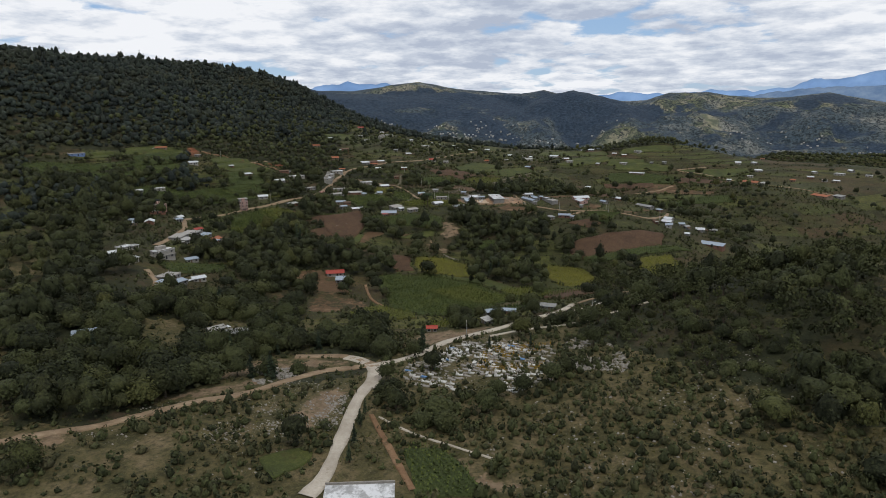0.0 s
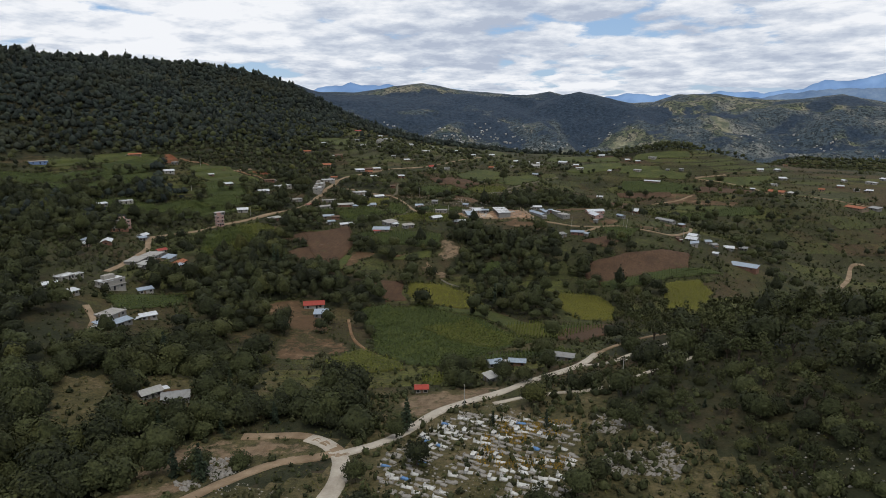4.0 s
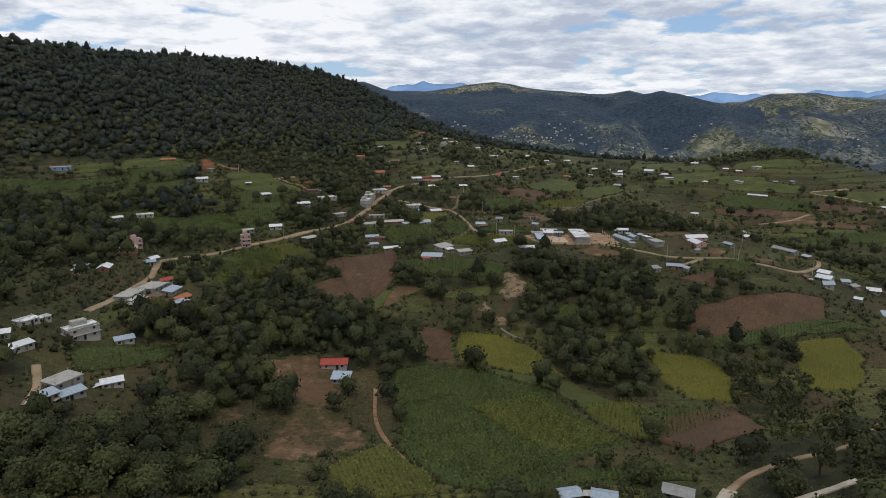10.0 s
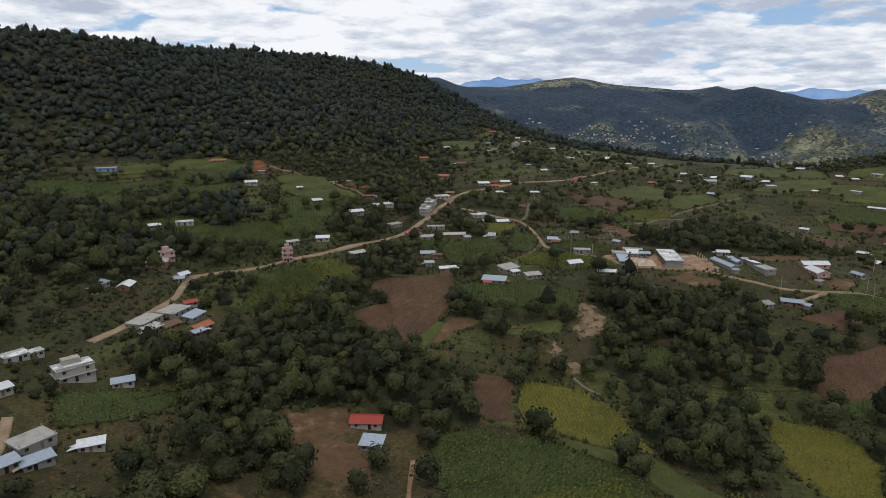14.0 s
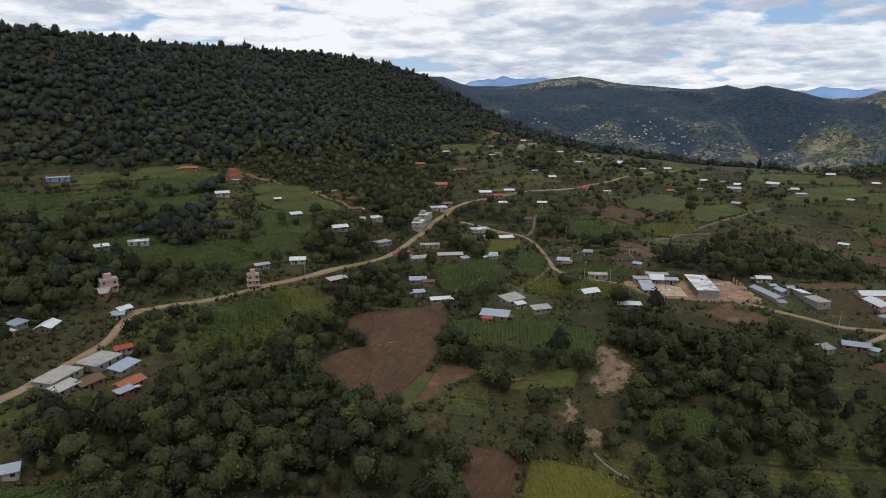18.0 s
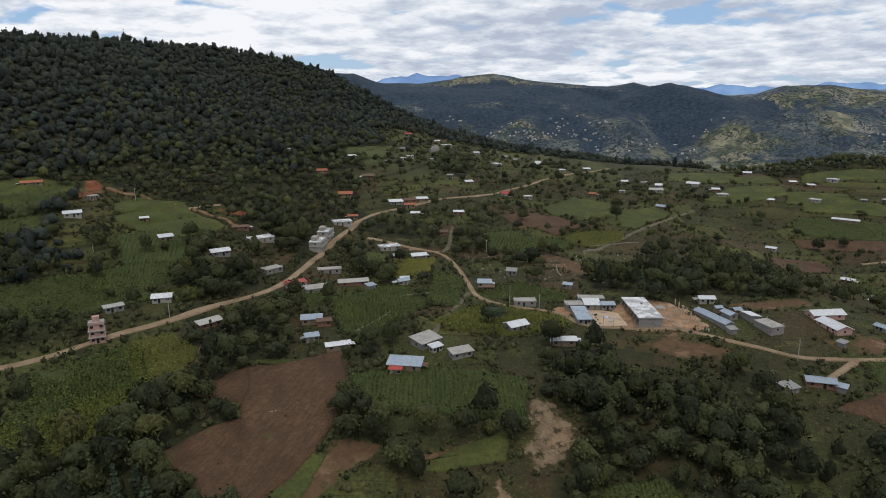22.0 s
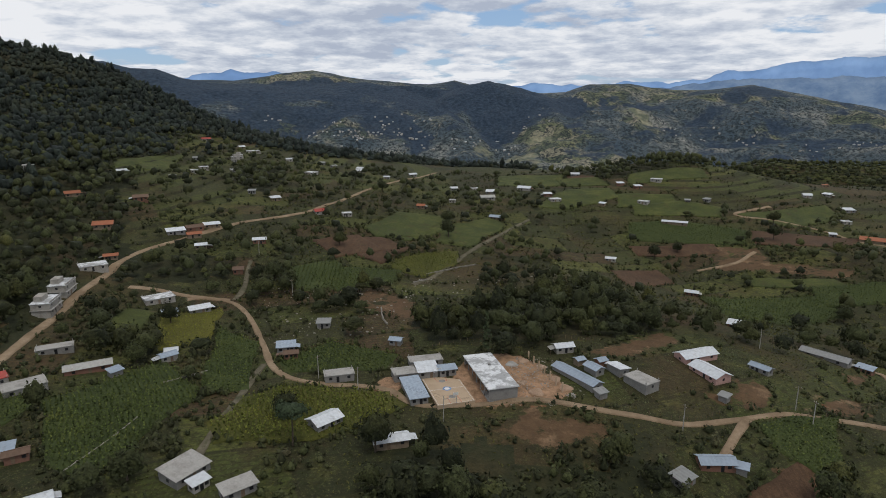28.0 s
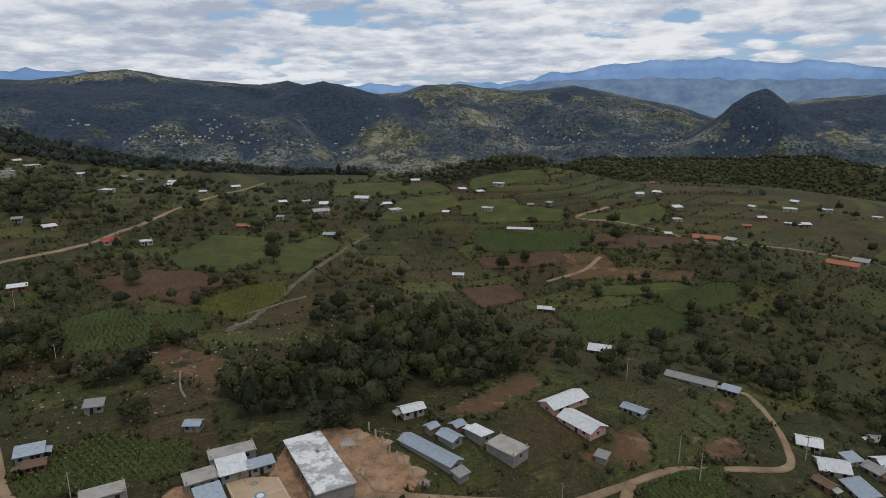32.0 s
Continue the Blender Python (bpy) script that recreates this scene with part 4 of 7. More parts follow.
def plot(kind, *pts):
    poly = list(pts)
    a = np.array(poly, float)
    line = np.concatenate([q + (r - q) * (np.arange(n) / n)[:, None] for q, r in zip(a, np.roll(a, -1, 0)) for n in [max(2, int(np.hypot(*(r - q)) / 4))]])
    line = np.vstack([line, line[:1]])
    line = line + np.stack([waves(line[:, 0], line[:, 1], 14, 41), waves(line[:, 0], line[:, 1], 14, 42)], -1) * 2.4 + np.stack([waves(line[:, 0], line[:, 1], 4.5, 43), waves(line[:, 0], line[:, 1], 4.5, 44)], -1) * 0.8
    mid = line.mean(0)
    rings = [mid + (line - mid) * u for u in (1.0, 0.86, 0.7, 0.54, 0.38, 0.22, 0.02)]
    v = np.concatenate([np.column_stack([r, land(r[:, 0], r[:, 1]) + (0.14 if i else -0.4) + 0.005 * len(PLOTS)]) for i, r in enumerate(rings)])
    v0 = np.column_stack([mid + (line - mid) * 0.985, land(*(mid + (line - mid) * 0.985).T) + 0.14 + 0.005 * len(PLOTS)])
    v = np.concatenate([v[:len(line)], v0, v[len(line):]])
    n = len(line)
    c = np.arange(len(v)).reshape(-1, n)
    f = np.stack([c[:-1, :-1], c[:-1, 1:], c[1:, 1:], c[1:, :-1]], -1).reshape(-1, 4)
    PLOTS.append((kind, [tuple(q) for q in line[::2]]))
    if kind in BARE:
        return None
    ob = new(kind + "_field" if kind not in ("soil", "green", "pale", "site", "red", "gully") else {"red": "red_earth", "gully": "eroded_gully", "site": "trodden_earth", "pale": "stony_ground", "soil": "bare_earth", "green": "grass_field"}[kind], big_mesh(kind, v, f, [kind]))
    return tagged(ob, PLOT_LOOK[kind], "field", kind="structure")


plot("corn", (-126, 402), (-99, 420), (-62, 414), (-24, 370), (-44, 350), (-60, 318), (-88, 333), (-104, 346))
plot("green", (-98, 422), (-60, 416), (-40, 396), (-28, 412), (-56, 427), (-92, 424))
plot("yellow", (-116, 452), (-95, 460), (-75, 453), (-56, 429), (-95, 424), (-109, 431))
plot("ploughed", (-139, 447), (-120, 454), (-109, 424), (-121, 417))
plot("yellow", (-19, 482), (10, 485), (18, 466), (14, 434), (-6, 436), (-17, 457))
plot("yellow", (54, 518), (81, 536), (85, 512), (71, 466), (48, 463))
plot("soil", (-67, 593), (-54, 593), (-50, 585), (-59, 578), (-68, 583))
plot("soil", (-43, 586), (-35, 589), (-38, 578), (-42, 580))
plot("soil", (-0, 620), (17, 625), (25, 615), (9, 612))
plot("soil", (45, 625), (61, 626), (53, 616), (41, 614))
plot("corn", (-57, 325), (-45, 343), (-14, 349), (-7, 340), (-36, 333), (-52, 317))
plot("yellowcorn", (-70, 307), (-53, 312), (-46, 301), (-67, 296))
plot("yellowcorn", (-46, 402), (-29, 419), (-9, 397), (-16, 377), (-23, 374))
plot("corn", (-16, 374), (12, 413), (1, 420), (-28, 411))
plot("corn", (-278, 479), (-260, 512), (-234, 484), (-246, 451), (-256, 436))
plot("yellowcorn", (-266, 457), (-249, 484), (-235, 482), (-232, 455), (-255, 445))
plot("corn", (-285, 484), (-270, 519), (-247, 500), (-249, 484), (-265, 463))
plot("corn", (-156, 635), (-140, 653), (-109, 641), (-111, 627), (-124, 626), (-148, 624))
plot("ploughed", (-7, 566), (25, 591), (15, 560), (5, 565))
plot("green", (-102, 866), (-67, 912), (-55, 893), (-84, 824), (-107, 827))
plot("ploughed", (38, 897), (104, 900), (101, 879), (42, 878))
plot("soil", (97, 880), (131, 884), (128, 838), (91, 850))
plot("corn", (60, 792), (128, 792), (131, 761), (49, 714))
plot("green", (50, 1001), (100, 999), (99, 976), (43, 969))
plot("green", (72, 1057), (147, 1066), (149, 1040), (64, 1022))
plot("green", (144, 964), (249, 1020), (249, 988), (183, 942))
plot("green", (-56, 1129), (17, 1106), (3, 1046), (-59, 1047))
plot("ploughed", (18, 1095), (42, 1077), (35, 1039), (11, 1044))
plot("corn", (-490, 488), (-455, 533), (-433, 518), (-464, 466))
plot("corn", (-359, 492), (-347, 549), (-320, 559), (-311, 528), (-343, 486))
plot("corn", (-393, 492), (-372, 528), (-348, 526), (-366, 481))
plot("corn", (-425, 553), (-402, 591), (-378, 573), (-398, 538))
plot("corn", (-283, 496), (-274, 517), (-256, 515), (-258, 487), (-262, 478))
plot("yellowcorn", (-260, 476), (-250, 491), (-238, 492), (-232, 463), (-240, 458))
plot("corn", (-46, 160), (-33, 163), (-18, 140), (-35, 137))
plot("green", (-83, 147), (-71, 157), (-68, 150), (-76, 137))
plot("green", (-185, 481), (-164, 483), (-162, 450), (-170, 450))
plot("green", (-139, 487), (-113, 517), (-112, 503), (-134, 487))
plot("green", (-239, 639), (-238, 677), (-225, 678), (-221, 646))
plot("green", (-368, 907), (-355, 1004), (-328, 913), (-346, 863))
plot("corn", (-85, 503), (-65, 514), (-57, 504), (-63, 493), (-81, 488))
plot("pale", (-31, 162), (-23, 153), (-13, 147), (-2, 145), (-13, 141), (-21, 143))
plot("pale", (-161, 140), (-160, 144), (-142, 146), (-132, 141), (-145, 135), (-155, 134))
plot("site", (-114, 621), (-109, 622), (-106, 612), (-102, 605), (-111, 611), (-115, 616))
plot("site", (-81, 605), (-71, 605), (-61, 606), (-45, 611), (-49, 619), (-57, 638), (-70, 642), (-87, 632))
plot("soil", (-157, 354), (-143, 361), (-114, 343), (-117, 329), (-131, 330))
plot("soil", (64, 648), (80, 657), (77, 649), (65, 643))
plot("ploughed", (-214, 466), (-199, 494), (-172, 450), (-184, 450))
plot("soil", (-60, 603), (-66, 602), (-66, 595), (-52, 595))
plot("corn", (-236, 591), (-228, 597), (-219, 587), (-222, 573))
plot("green", (-149, 832), (-137, 861), (-107, 886), (-101, 851), (-127, 820))
plot("yellowcorn", (-133, 770), (-116, 801), (-89, 814), (-92, 785), (-111, 754))
plot("corn", (-172, 742), (-153, 759), (-122, 766), (-126, 738), (-150, 720))
plot("ploughed", (-167, 807), (-145, 822), (-122, 808), (-136, 771), (-162, 785))
plot("corn", (49, 943), (78, 945), (141, 928), (126, 894), (41, 909))
plot("ploughed", (143, 928), (224, 913), (188, 871), (132, 893))
plot("soil", (75, 898), (126, 889), (119, 872), (67, 882))
plot("soil", (122, 860), (171, 828), (159, 815), (117, 840))
plot("green", (101, 830), (152, 817), (157, 800), (97, 813))
plot("ploughed", (11, 830), (50, 853), (52, 822), (15, 790))
plot("soil", (13, 621), (24, 626), (28, 622), (17, 617))
plot("green", (56, 972), (105, 986), (137, 975), (129, 954), (57, 954))
plot("green", (-30, 960), (7, 1029), (47, 1021), (51, 994), (-2, 963))
plot("green", (4, 1083), (45, 1065), (49, 1029), (4, 1044))
plot("corn", (127, 807), (180, 805), (180, 782), (126, 772))
plot("yellow", (-221, 672), (-200, 689), (-189, 650), (-206, 635))
plot("corn", (-192, 667), (-171, 655), (-159, 610), (-175, 605))
plot("corn", (-219, 588), (-197, 627), (-175, 607), (-180, 561), (-198, 559))
plot("yellowcorn", (-163, 584), (-150, 612), (-109, 611), (-107, 597), (-137, 581), (-157, 573))
plot("ploughed", (-226, 498), (-218, 517), (-183, 535), (-175, 516), (-188, 501), (-223, 492))
plot("green", (-220, 520), (-185, 539), (-183, 535), (-217, 519))
plot("red", (-358, 638), (-352, 648), (-342, 640), (-349, 628))
plot("red", (-339, 665), (-325, 681), (-316, 666), (-332, 660))
plot("corn", (-178, 527), (-153, 541), (-114, 546), (-108, 522), (-166, 507))
plot("corn", (13, 604), (44, 612), (29, 577), (14, 592))
plot("soil", (9, 583), (22, 589), (28, 575), (21, 569))
plot("green", (-158, 837), (-138, 887), (-101, 891), (-115, 834), (-147, 819))
plot("corn", (-184, 749), (-162, 768), (-141, 731), (-172, 716))
plot("ploughed", (-184, 796), (-160, 821), (-136, 796), (-163, 771))
plot("green", (-482, 538), (-451, 597), (-438, 590), (-467, 530))
plot("corn", (-459, 510), (-433, 567), (-417, 568), (-444, 503))
plot("corn", (-439, 491), (-411, 557), (-388, 561), (-418, 483))
plot("green", (-442, 597), (-430, 639), (-413, 630), (-422, 580))
plot("red", (-424, 643), (-418, 654), (-399, 634), (-405, 621))
plot("green", (-377, 610), (-363, 651), (-316, 648), (-333, 609))
plot("corn", (-344, 546), (-317, 588), (-292, 586), (-312, 542))
plot("soil", (-40, 644), (-20, 656), (2, 674), (8, 664), (-6, 652), (-24, 640))
plot("soil", (11, 620), (17, 630), (29, 632), (24, 620), (15, 615))
plot("gully", (31, 610), (40, 626), (46, 628), (35, 611))
plot("soil", (40, 615), (53, 629), (65, 629), (57, 615))
plot("soil", (67, 654), (82, 660), (77, 647), (65, 642))
plot("soil", (-135, 728), (-105, 704), (-83, 695), (-110, 679), (-140, 702))
plot("soil", (-101, 589), (-91, 595), (-78, 593), (-80, 584), (-99, 585))
plot("soil", (-77, 591), (-62, 597), (-33, 596), (-41, 587), (-69, 586))
plot("soil", (-181, 463), (-167, 478), (-167, 492), (-151, 493), (-155, 473), (-165, 448))
plot("gully", (-110, 534), (-100, 542), (-96, 529), (-88, 517), (-99, 501), (-106, 504))
plot("gully", (-115, 493), (-111, 498), (-105, 481), (-105, 473), (-110, 472))
plot("gully", (-102, 481), (-95, 483), (-92, 473), (-100, 470))
plot("soil", (-141, 491), (-114, 513), (-111, 505), (-136, 488))
plot("yellowcorn", (-275, 518), (-263, 530), (-244, 522), (-230, 499), (-237, 492), (-240, 483))
plot("soil", (-243, 510), (-250, 523), (-239, 526), (-234, 515), (-237, 508))
plot("corn", (-355, 597), (-340, 616), (-315, 616), (-306, 595), (-321, 576), (-330, 572))
plot("yellowcorn", (-295, 562), (-288, 573), (-275, 570), (-282, 557))
plot("green", (-387, 629), (-380, 646), (-358, 657), (-349, 651), (-369, 629), (-376, 618))
plot("corn", (-212, 582), (-194, 603), (-181, 599), (-177, 565), (-186, 554), (-199, 559))
plot("corn", (-439, 574), (-429, 618), (-408, 617), (-406, 587), (-423, 564))
plot("green", (-462, 593), (-444, 628), (-422, 637), (-423, 603), (-445, 583))
plot("corn", (-334, 527), (-312, 560), (-293, 556), (-309, 529), (-323, 519))
plot("yellowcorn", (-158, 584), (-160, 605), (-147, 611), (-127, 610), (-109, 608), (-102, 602), (-115, 587), (-128, 579), (-148, 577))
plot("gully", (-63, 507), (-55, 505), (-57, 499), (-61, 501))
plot("ploughed", (-2, 513), (1, 534), (30, 556), (65, 577), (79, 581), (73, 548), (48, 530), (19, 509), (7, 500))
plot("soil", (-190, 382), (-169, 400), (-145, 381), (-133, 360), (-153, 358), (-174, 370))
plot("corn", (-246, 338), (-223, 372), (-216, 353), (-230, 326))
plot("yellowcorn", (-90, 384), (-66, 406), (-29, 372), (-47, 355), (-69, 365))
plot("ploughed", (-17, 401), (13, 425), (22, 399), (-4, 365), (-15, 375))
plot("corn", (8, 504), (87, 558), (99, 556), (16, 494))
plot("corn", (-131, 400), (-117, 413), (-98, 392), (-117, 372))
plot("yellowcorn", (-118, 319), (-109, 341), (-85, 322), (-80, 313), (-110, 302))
plot("corn", (-104, 341), (-85, 368), (-48, 355), (-63, 322), (-80, 320))
plot("ploughed", (-216, 514), (-188, 542), (-173, 512), (-168, 486), (-173, 445), (-197, 484))
plot("soil", (-167, 253), (-153, 267), (-142, 251), (-155, 238))
plot("soil", (-152, 350), (-134, 358), (-121, 336), (-129, 319), (-141, 312), (-150, 333))
plot("soil", (-180, 337), (-167, 348), (-160, 332), (-168, 324))
plot("pale", (-127, 196), (-118, 203), (-107, 214), (-94, 222), (-84, 224), (-84, 231), (-98, 233), (-117, 229), (-130, 218))
plot("pale", (-135, 173), (-128, 186), (-110, 206), (-106, 196), (-120, 180))
plot("pale", (-88, 190), (-76, 205), (-72, 190), (-73, 165), (-82, 160))
plot("pale", (-70, 279), (-53, 292), (-33, 292), (-39, 277), (-57, 259), (-68, 262))


def edge_distance(px, py, poly):
    """Metres inside a polygon's edge; negative outside it."""
    best = np.full(px.shape, 1e9)
    for (ax, ay), (bx, by) in zip(poly, poly[1:] + poly[:1]):
        u = np.clip(((px - ax) * (bx - ax) + (py - ay) * (by - ay)) / ((bx - ax) ** 2 + (by - ay) ** 2 + 1e-9), 0, 1)
        best = np.minimum(best, np.hypot(px - ax - u * (bx - ax), py - ay - u * (by - ay)))
    return np.where(inside(px, py, poly), best, -best)


bare, earth_kind = np.zeros(GX.shape), np.zeros(GX.shape)
for kind, poly in PLOTS:
    if kind in BARE:
        q = np.array(poly)
        r0, r1 = np.searchsorted(gy, (q[:, 1].min() - 12, q[:, 1].max() + 12))
        c0, c1 = np.searchsorted(gx, (q[:, 0].min() - 12, q[:, 0].max() + 12))
        here = smooth(-4, 4, edge_distance(GX[r0:r1, c0:c1], GY[r0:r1, c0:c1], poly)) * {"gully": 0.75, "ploughed": 0.72, "pale": 0.7, "site": 1.5}.get(kind, 0.88)
        here = here * (1 - 0.5 * smooth(0.05, 0.55, waves(GX[r0:r1, c0:c1], GY[r0:r1, c0:c1] * 1.7, 26, 18)) * (kind in ("soil", "ploughed")))
        earth_kind[r0:r1, c0:c1] = np.where(here > bare[r0:r1, c0:c1], BARE[kind], earth_kind[r0:r1, c0:c1])
        bare[r0:r1, c0:c1] = np.maximum(bare[r0:r1, c0:c1], here)
ground.data.attributes.new("bare", "FLOAT", "POINT").data.foreach_set("value", bare.ravel().astype(np.float32))
ground.data.attributes.new("earth_kind", "FLOAT", "POINT").data.foreach_set("value", earth_kind.ravel().astype(np.float32))
slot[(np.maximum(bare[:-1, :-1], bare[1:, 1:]) > 0.05).ravel() & (slot == 1)] = 0
ground.data.polygons.foreach_set("material_index", slot.astype(np.int32))


# ---- houses ----
HOUSES = []
ROOF_WORD = {"white": "pale zinc sheet", "pale": "dull weathered sheet", "grey": "grey sheet", "blue": "blue-grey metal sheet", "red": "red sheet", "orange": "orange tile", "brown": "brown tile", "concrete": "stained concrete slab"}
WALL_OF = {"white": "wall_white", "pale": "wall_white", "grey": "wall_block", "blue": "wall_tan", "red": "wall_white", "orange": "wall_tan", "brown": "wall_brown", "concrete": "wall_block", "bluewall": "wall_blue", "pinkwall": "wall_pink", "brownwall": "wall_brown"}


def sheets(shape, a, b, c, d, n, thick=0.10):
    """A sloping plane a-b (eaves) to d-c (top) of corrugated sheet."""
    a, b, c, d = map(Vector, (a, b, c, d))
    up = (b - a).cross(d - a).normalized()
    n = n * 2
    top, low = [], []
    for i in range(n + 1):
        off = up * (0.05 * (i % 2))
        top += [a.lerp(b, i / n) + off, d.lerp(c, i / n) + off]
    low = [a - up * thick, b - up * thick, c - up * thick, d - up * thick]
    m = len(top)
    f = [(2 * i, 2 * i + 2, 2 * i + 3, 2 * i + 1) for i in range(n)]
    f += [(m + 3, m + 2, m + 1, m), tuple([m, m + 1] + [2 * i for i in range(n, -1, -1)]), tuple([m + 2, m + 3] + [2 * i + 1 for i in range(n + 1)]), (m + 1, m + 2, 2 * n + 1, 2 * n), (m + 3, m, 0, 1)]
    return shape.add(top + low, f)


def house(x, y, wide, deep, turn, kind, roof, storeys=1, wall=None, tall=None, openings=True, name="house", label=None):
    """A village house: walls, roof, door and windows, set into its slope."""
    HOUSES.append((x, y, max(wide, deep) * 0.62))
    m = Matrix.Rotation(radians(turn), 3, "Z")
    corner = [m @ Vector((sx * wide / 2, sy * deep / 2, 0)) for sx in (-1, 1) for sy in (-1, 1)]
    zs = [float(land(x + c.x, y + c.y)) for c in corner]
    foot, top = min(zs), max(min(zs) + 0.6, sum(zs) / 4) + (tall or (1.9 if wide < 5 else 2.2) + 2.8 * (storeys - 1))
    h = top - foot
    rnd = random.Random(int(x * 7 + y * 13))
    thing = base(name, x, y, turn, foot)
    wm = wall or WALL_OF[roof]
    if not wall and kind != "flat" and roof in ("white", "pale", "blue"):
        wm = rnd.choice(("wall_block", "wall_tan", "wall_block", "wall_brown", "wall_white"))
    wall_name = {"wall_white": "whitewashed", "wall_block": "grey block", "wall_tan": "tan adobe", "wall_pink": "pink plastered", "wall_blue": "blue painted", "wall_brown": "brown brick"}[wm]
    W, D = wide / 2, deep / 2
    rise = {"gable": min(1.5, deep * 0.2), "shed": min(1.0, deep * 0.14), "flat": 0}[kind]
    s = Shape()
    if kind == "gable":
        s.add([(-W, -D, -0.4), (W, -D, -0.4), (W, D, -0.4), (-W, D, -0.4), (-W, -D, h), (W, -D, h), (W, D, h), (-W, D, h), (-W, 0, h + rise), (W, 0, h + rise)],
              [(0, 1, 5, 4), (2, 3, 7, 6), (1, 2, 6, 9, 5), (3, 0, 4, 8, 7), (4, 5, 9, 8), (6, 7, 8, 9)])
    else:
        s.add([(-W, -D, -0.4), (W, -D, -0.4), (W, D, -0.4), (-W, D, -0.4), (-W, -D, h), (W, -D, h), (W, D, h + rise), (-W, D, h + rise)],
              [(3, 2, 1, 0), (4, 5, 6, 7), (0, 1, 5, 4), (1, 2, 6, 5), (2, 3, 7, 6), (3, 0, 4, 7)])
    part("wall", s, wm, thing)
    o, n = 0.55, max(2, int(wide / 1.1))
    r = Shape()
    if kind == "gable":
        k = rise / D * o
        sheets(r, (-W - o, -D - o, h - k + 0.1), (W + o, -D - o, h - k + 0.1), (W + o, 0.05, h + rise + 0.1), (-W - o, 0.05, h + rise + 0.1), n)
        part("roof", r, "roof_" + roof, thing)
        r = Shape()
        sheets(r, (W + o, D + o, h - k + 0.1), (-W - o, D + o, h - k + 0.1), (-W - o, -0.05, h + rise + 0.1), (W + o, -0.05, h + rise + 0.1), n)
        part("roof", r, "roof_" + roof, thing)
        part("ridge_cap", Shape().box(-W - o, -0.16, h + rise + 0.06, W + o, 0.16, h + rise + 0.16, 0.03), "roof_" + roof, thing)
    elif kind == "shed":
        k = rise / (2 * D) * o
        sheets(r, (-W - o, -D - o, h - k + 0.1), (W + o, -D - o, h - k + 0.1), (W + o, D + o, h + rise + k + 0.1), (-W - o, D + o, h + rise + k + 0.1), n)
        part("roof", r, "concrete" if roof == "concrete" else "roof_" + roof, thing)
    else:
        top_mat = {"white": "slab_white", "pale": "slab_white", "red": "roof_red", "orange": "roof_orange"}.get(roof, "concrete")
        part("roof_slab", Shape().box(-W - 0.25, -D - 0.25, h, W + 0.25, D + 0.25, h + 0.22, 0.02), top_mat, thing)
        if storeys == 1 and wide > 6:
            for sx in (-1, 1):
                for sy in (-1, 1):
                    part("column_stub", Shape().box(sx * (W - 0.3) - 0.13, sy * (D - 0.3) - 0.13, h + 0.2, sx * (W - 0.3) + 0.13, sy * (D - 0.3) + 0.13, h + 0.75 + rnd.random() * 0.5), "concrete", thing)
        if storeys > 1:
            for k in range(1, storeys):
                z = h - 2.8 * k
                part("floor_band", Shape().box(-W - 0.5, -D - 0.7, z - 0.12, W + 0.3, D + 0.3, z + 0.12), "concrete", thing)
            part("roof_room", Shape().box(-W * 0.5, 0, h + 0.2, W * 0.45, D * 0.9, h + 2.3), wm, thing)
            part("parapet", Shape().box(-W, -D - 0.05, h + 0.22, W, -D + 0.12, h + 0.85), wm, thing)
    if openings and wide > 4.2:
        for st in range(storeys):
            z = h - 2.5 - 2.8 * st
            if st == storeys - 1:
                dx = rnd.uniform(-0.3, 0.3) * W
                part("door", Shape().box(dx - 0.5, -D - 0.05, max(z - 0.1, 0), dx + 0.5, -D + 0.1, z + 2.0), "opening" if rnd.random() < 0.6 else "timber", thing)
            else:
                dx = 0.0
            for sx in (-0.62, 0.62):
                if abs(dx - sx * W) > 1.3 or st < storeys - 1:
                    w = part("window", Shape().box(sx * W - 0.55, -D - 0.03, z + 0.95, sx * W + 0.55, -D + 0.1, z + 1.95), "opening", thing)
                    part("sill", Shape().box(sx * W - 0.65, -D - 0.12, z + 0.83, sx * W + 0.65, -D, z + 0.93), wm, w)
        for sx in (-1, 1):
            part("window", Shape().box(sx * W - 0.05, -0.5, h - 1.6, sx * W + 0.05, 0.5, h - 0.7), "opening", thing)
    if kind != "flat" and wide > 5 and rnd.random() < 0.5:
        # a lean-to against one end or the back
        q, w2, d2 = rnd.choice((-1, 1)), rnd.uniform(2.0, 3.4), deep * rnd.uniform(0.55, 0.9)
        lean = Shape()
        x0, x1 = (W + 0.02, W + w2) if q > 0 else (-W - w2, -W - 0.02)
        zi, zo = h - 0.25, h - 0.75
        za, zb = (zi, zo) if q > 0 else (zo, zi)
        sheets(lean, (x0, -d2 / 2, za), (x1, -d2 / 2, zb), (x1, d2 / 2, zb), (x0, d2 / 2, za), max(2, int(w2)))
        lr = part("lean_to_roof", lean, rnd.choice(("roof_pale", "roof_grey", "roof_brown", "roof_white", "roof_" + roof)), thing)
        for sy in (-1, 1):
            part("post", Shape().box(q * (W + w2 - 0.2) - 0.06, sy * (d2 / 2 - 0.15) - 0.06, -0.8, q * (W + w2 - 0.2) + 0.06, sy * (d2 / 2 - 0.15) + 0.06, zo), "timber", lr)
        if rnd.random() < 0.6:
            part("lean_to_wall", Shape().box(q * (W + w2 * 0.5) - w2 * 0.4, d2 / 2 - 0.2, -0.8, q * (W + w2 * 0.5) + w2 * 0.4, d2 / 2 - 0.08, zo - 0.05), rnd.choice(("timber", "wall_block")), thing)
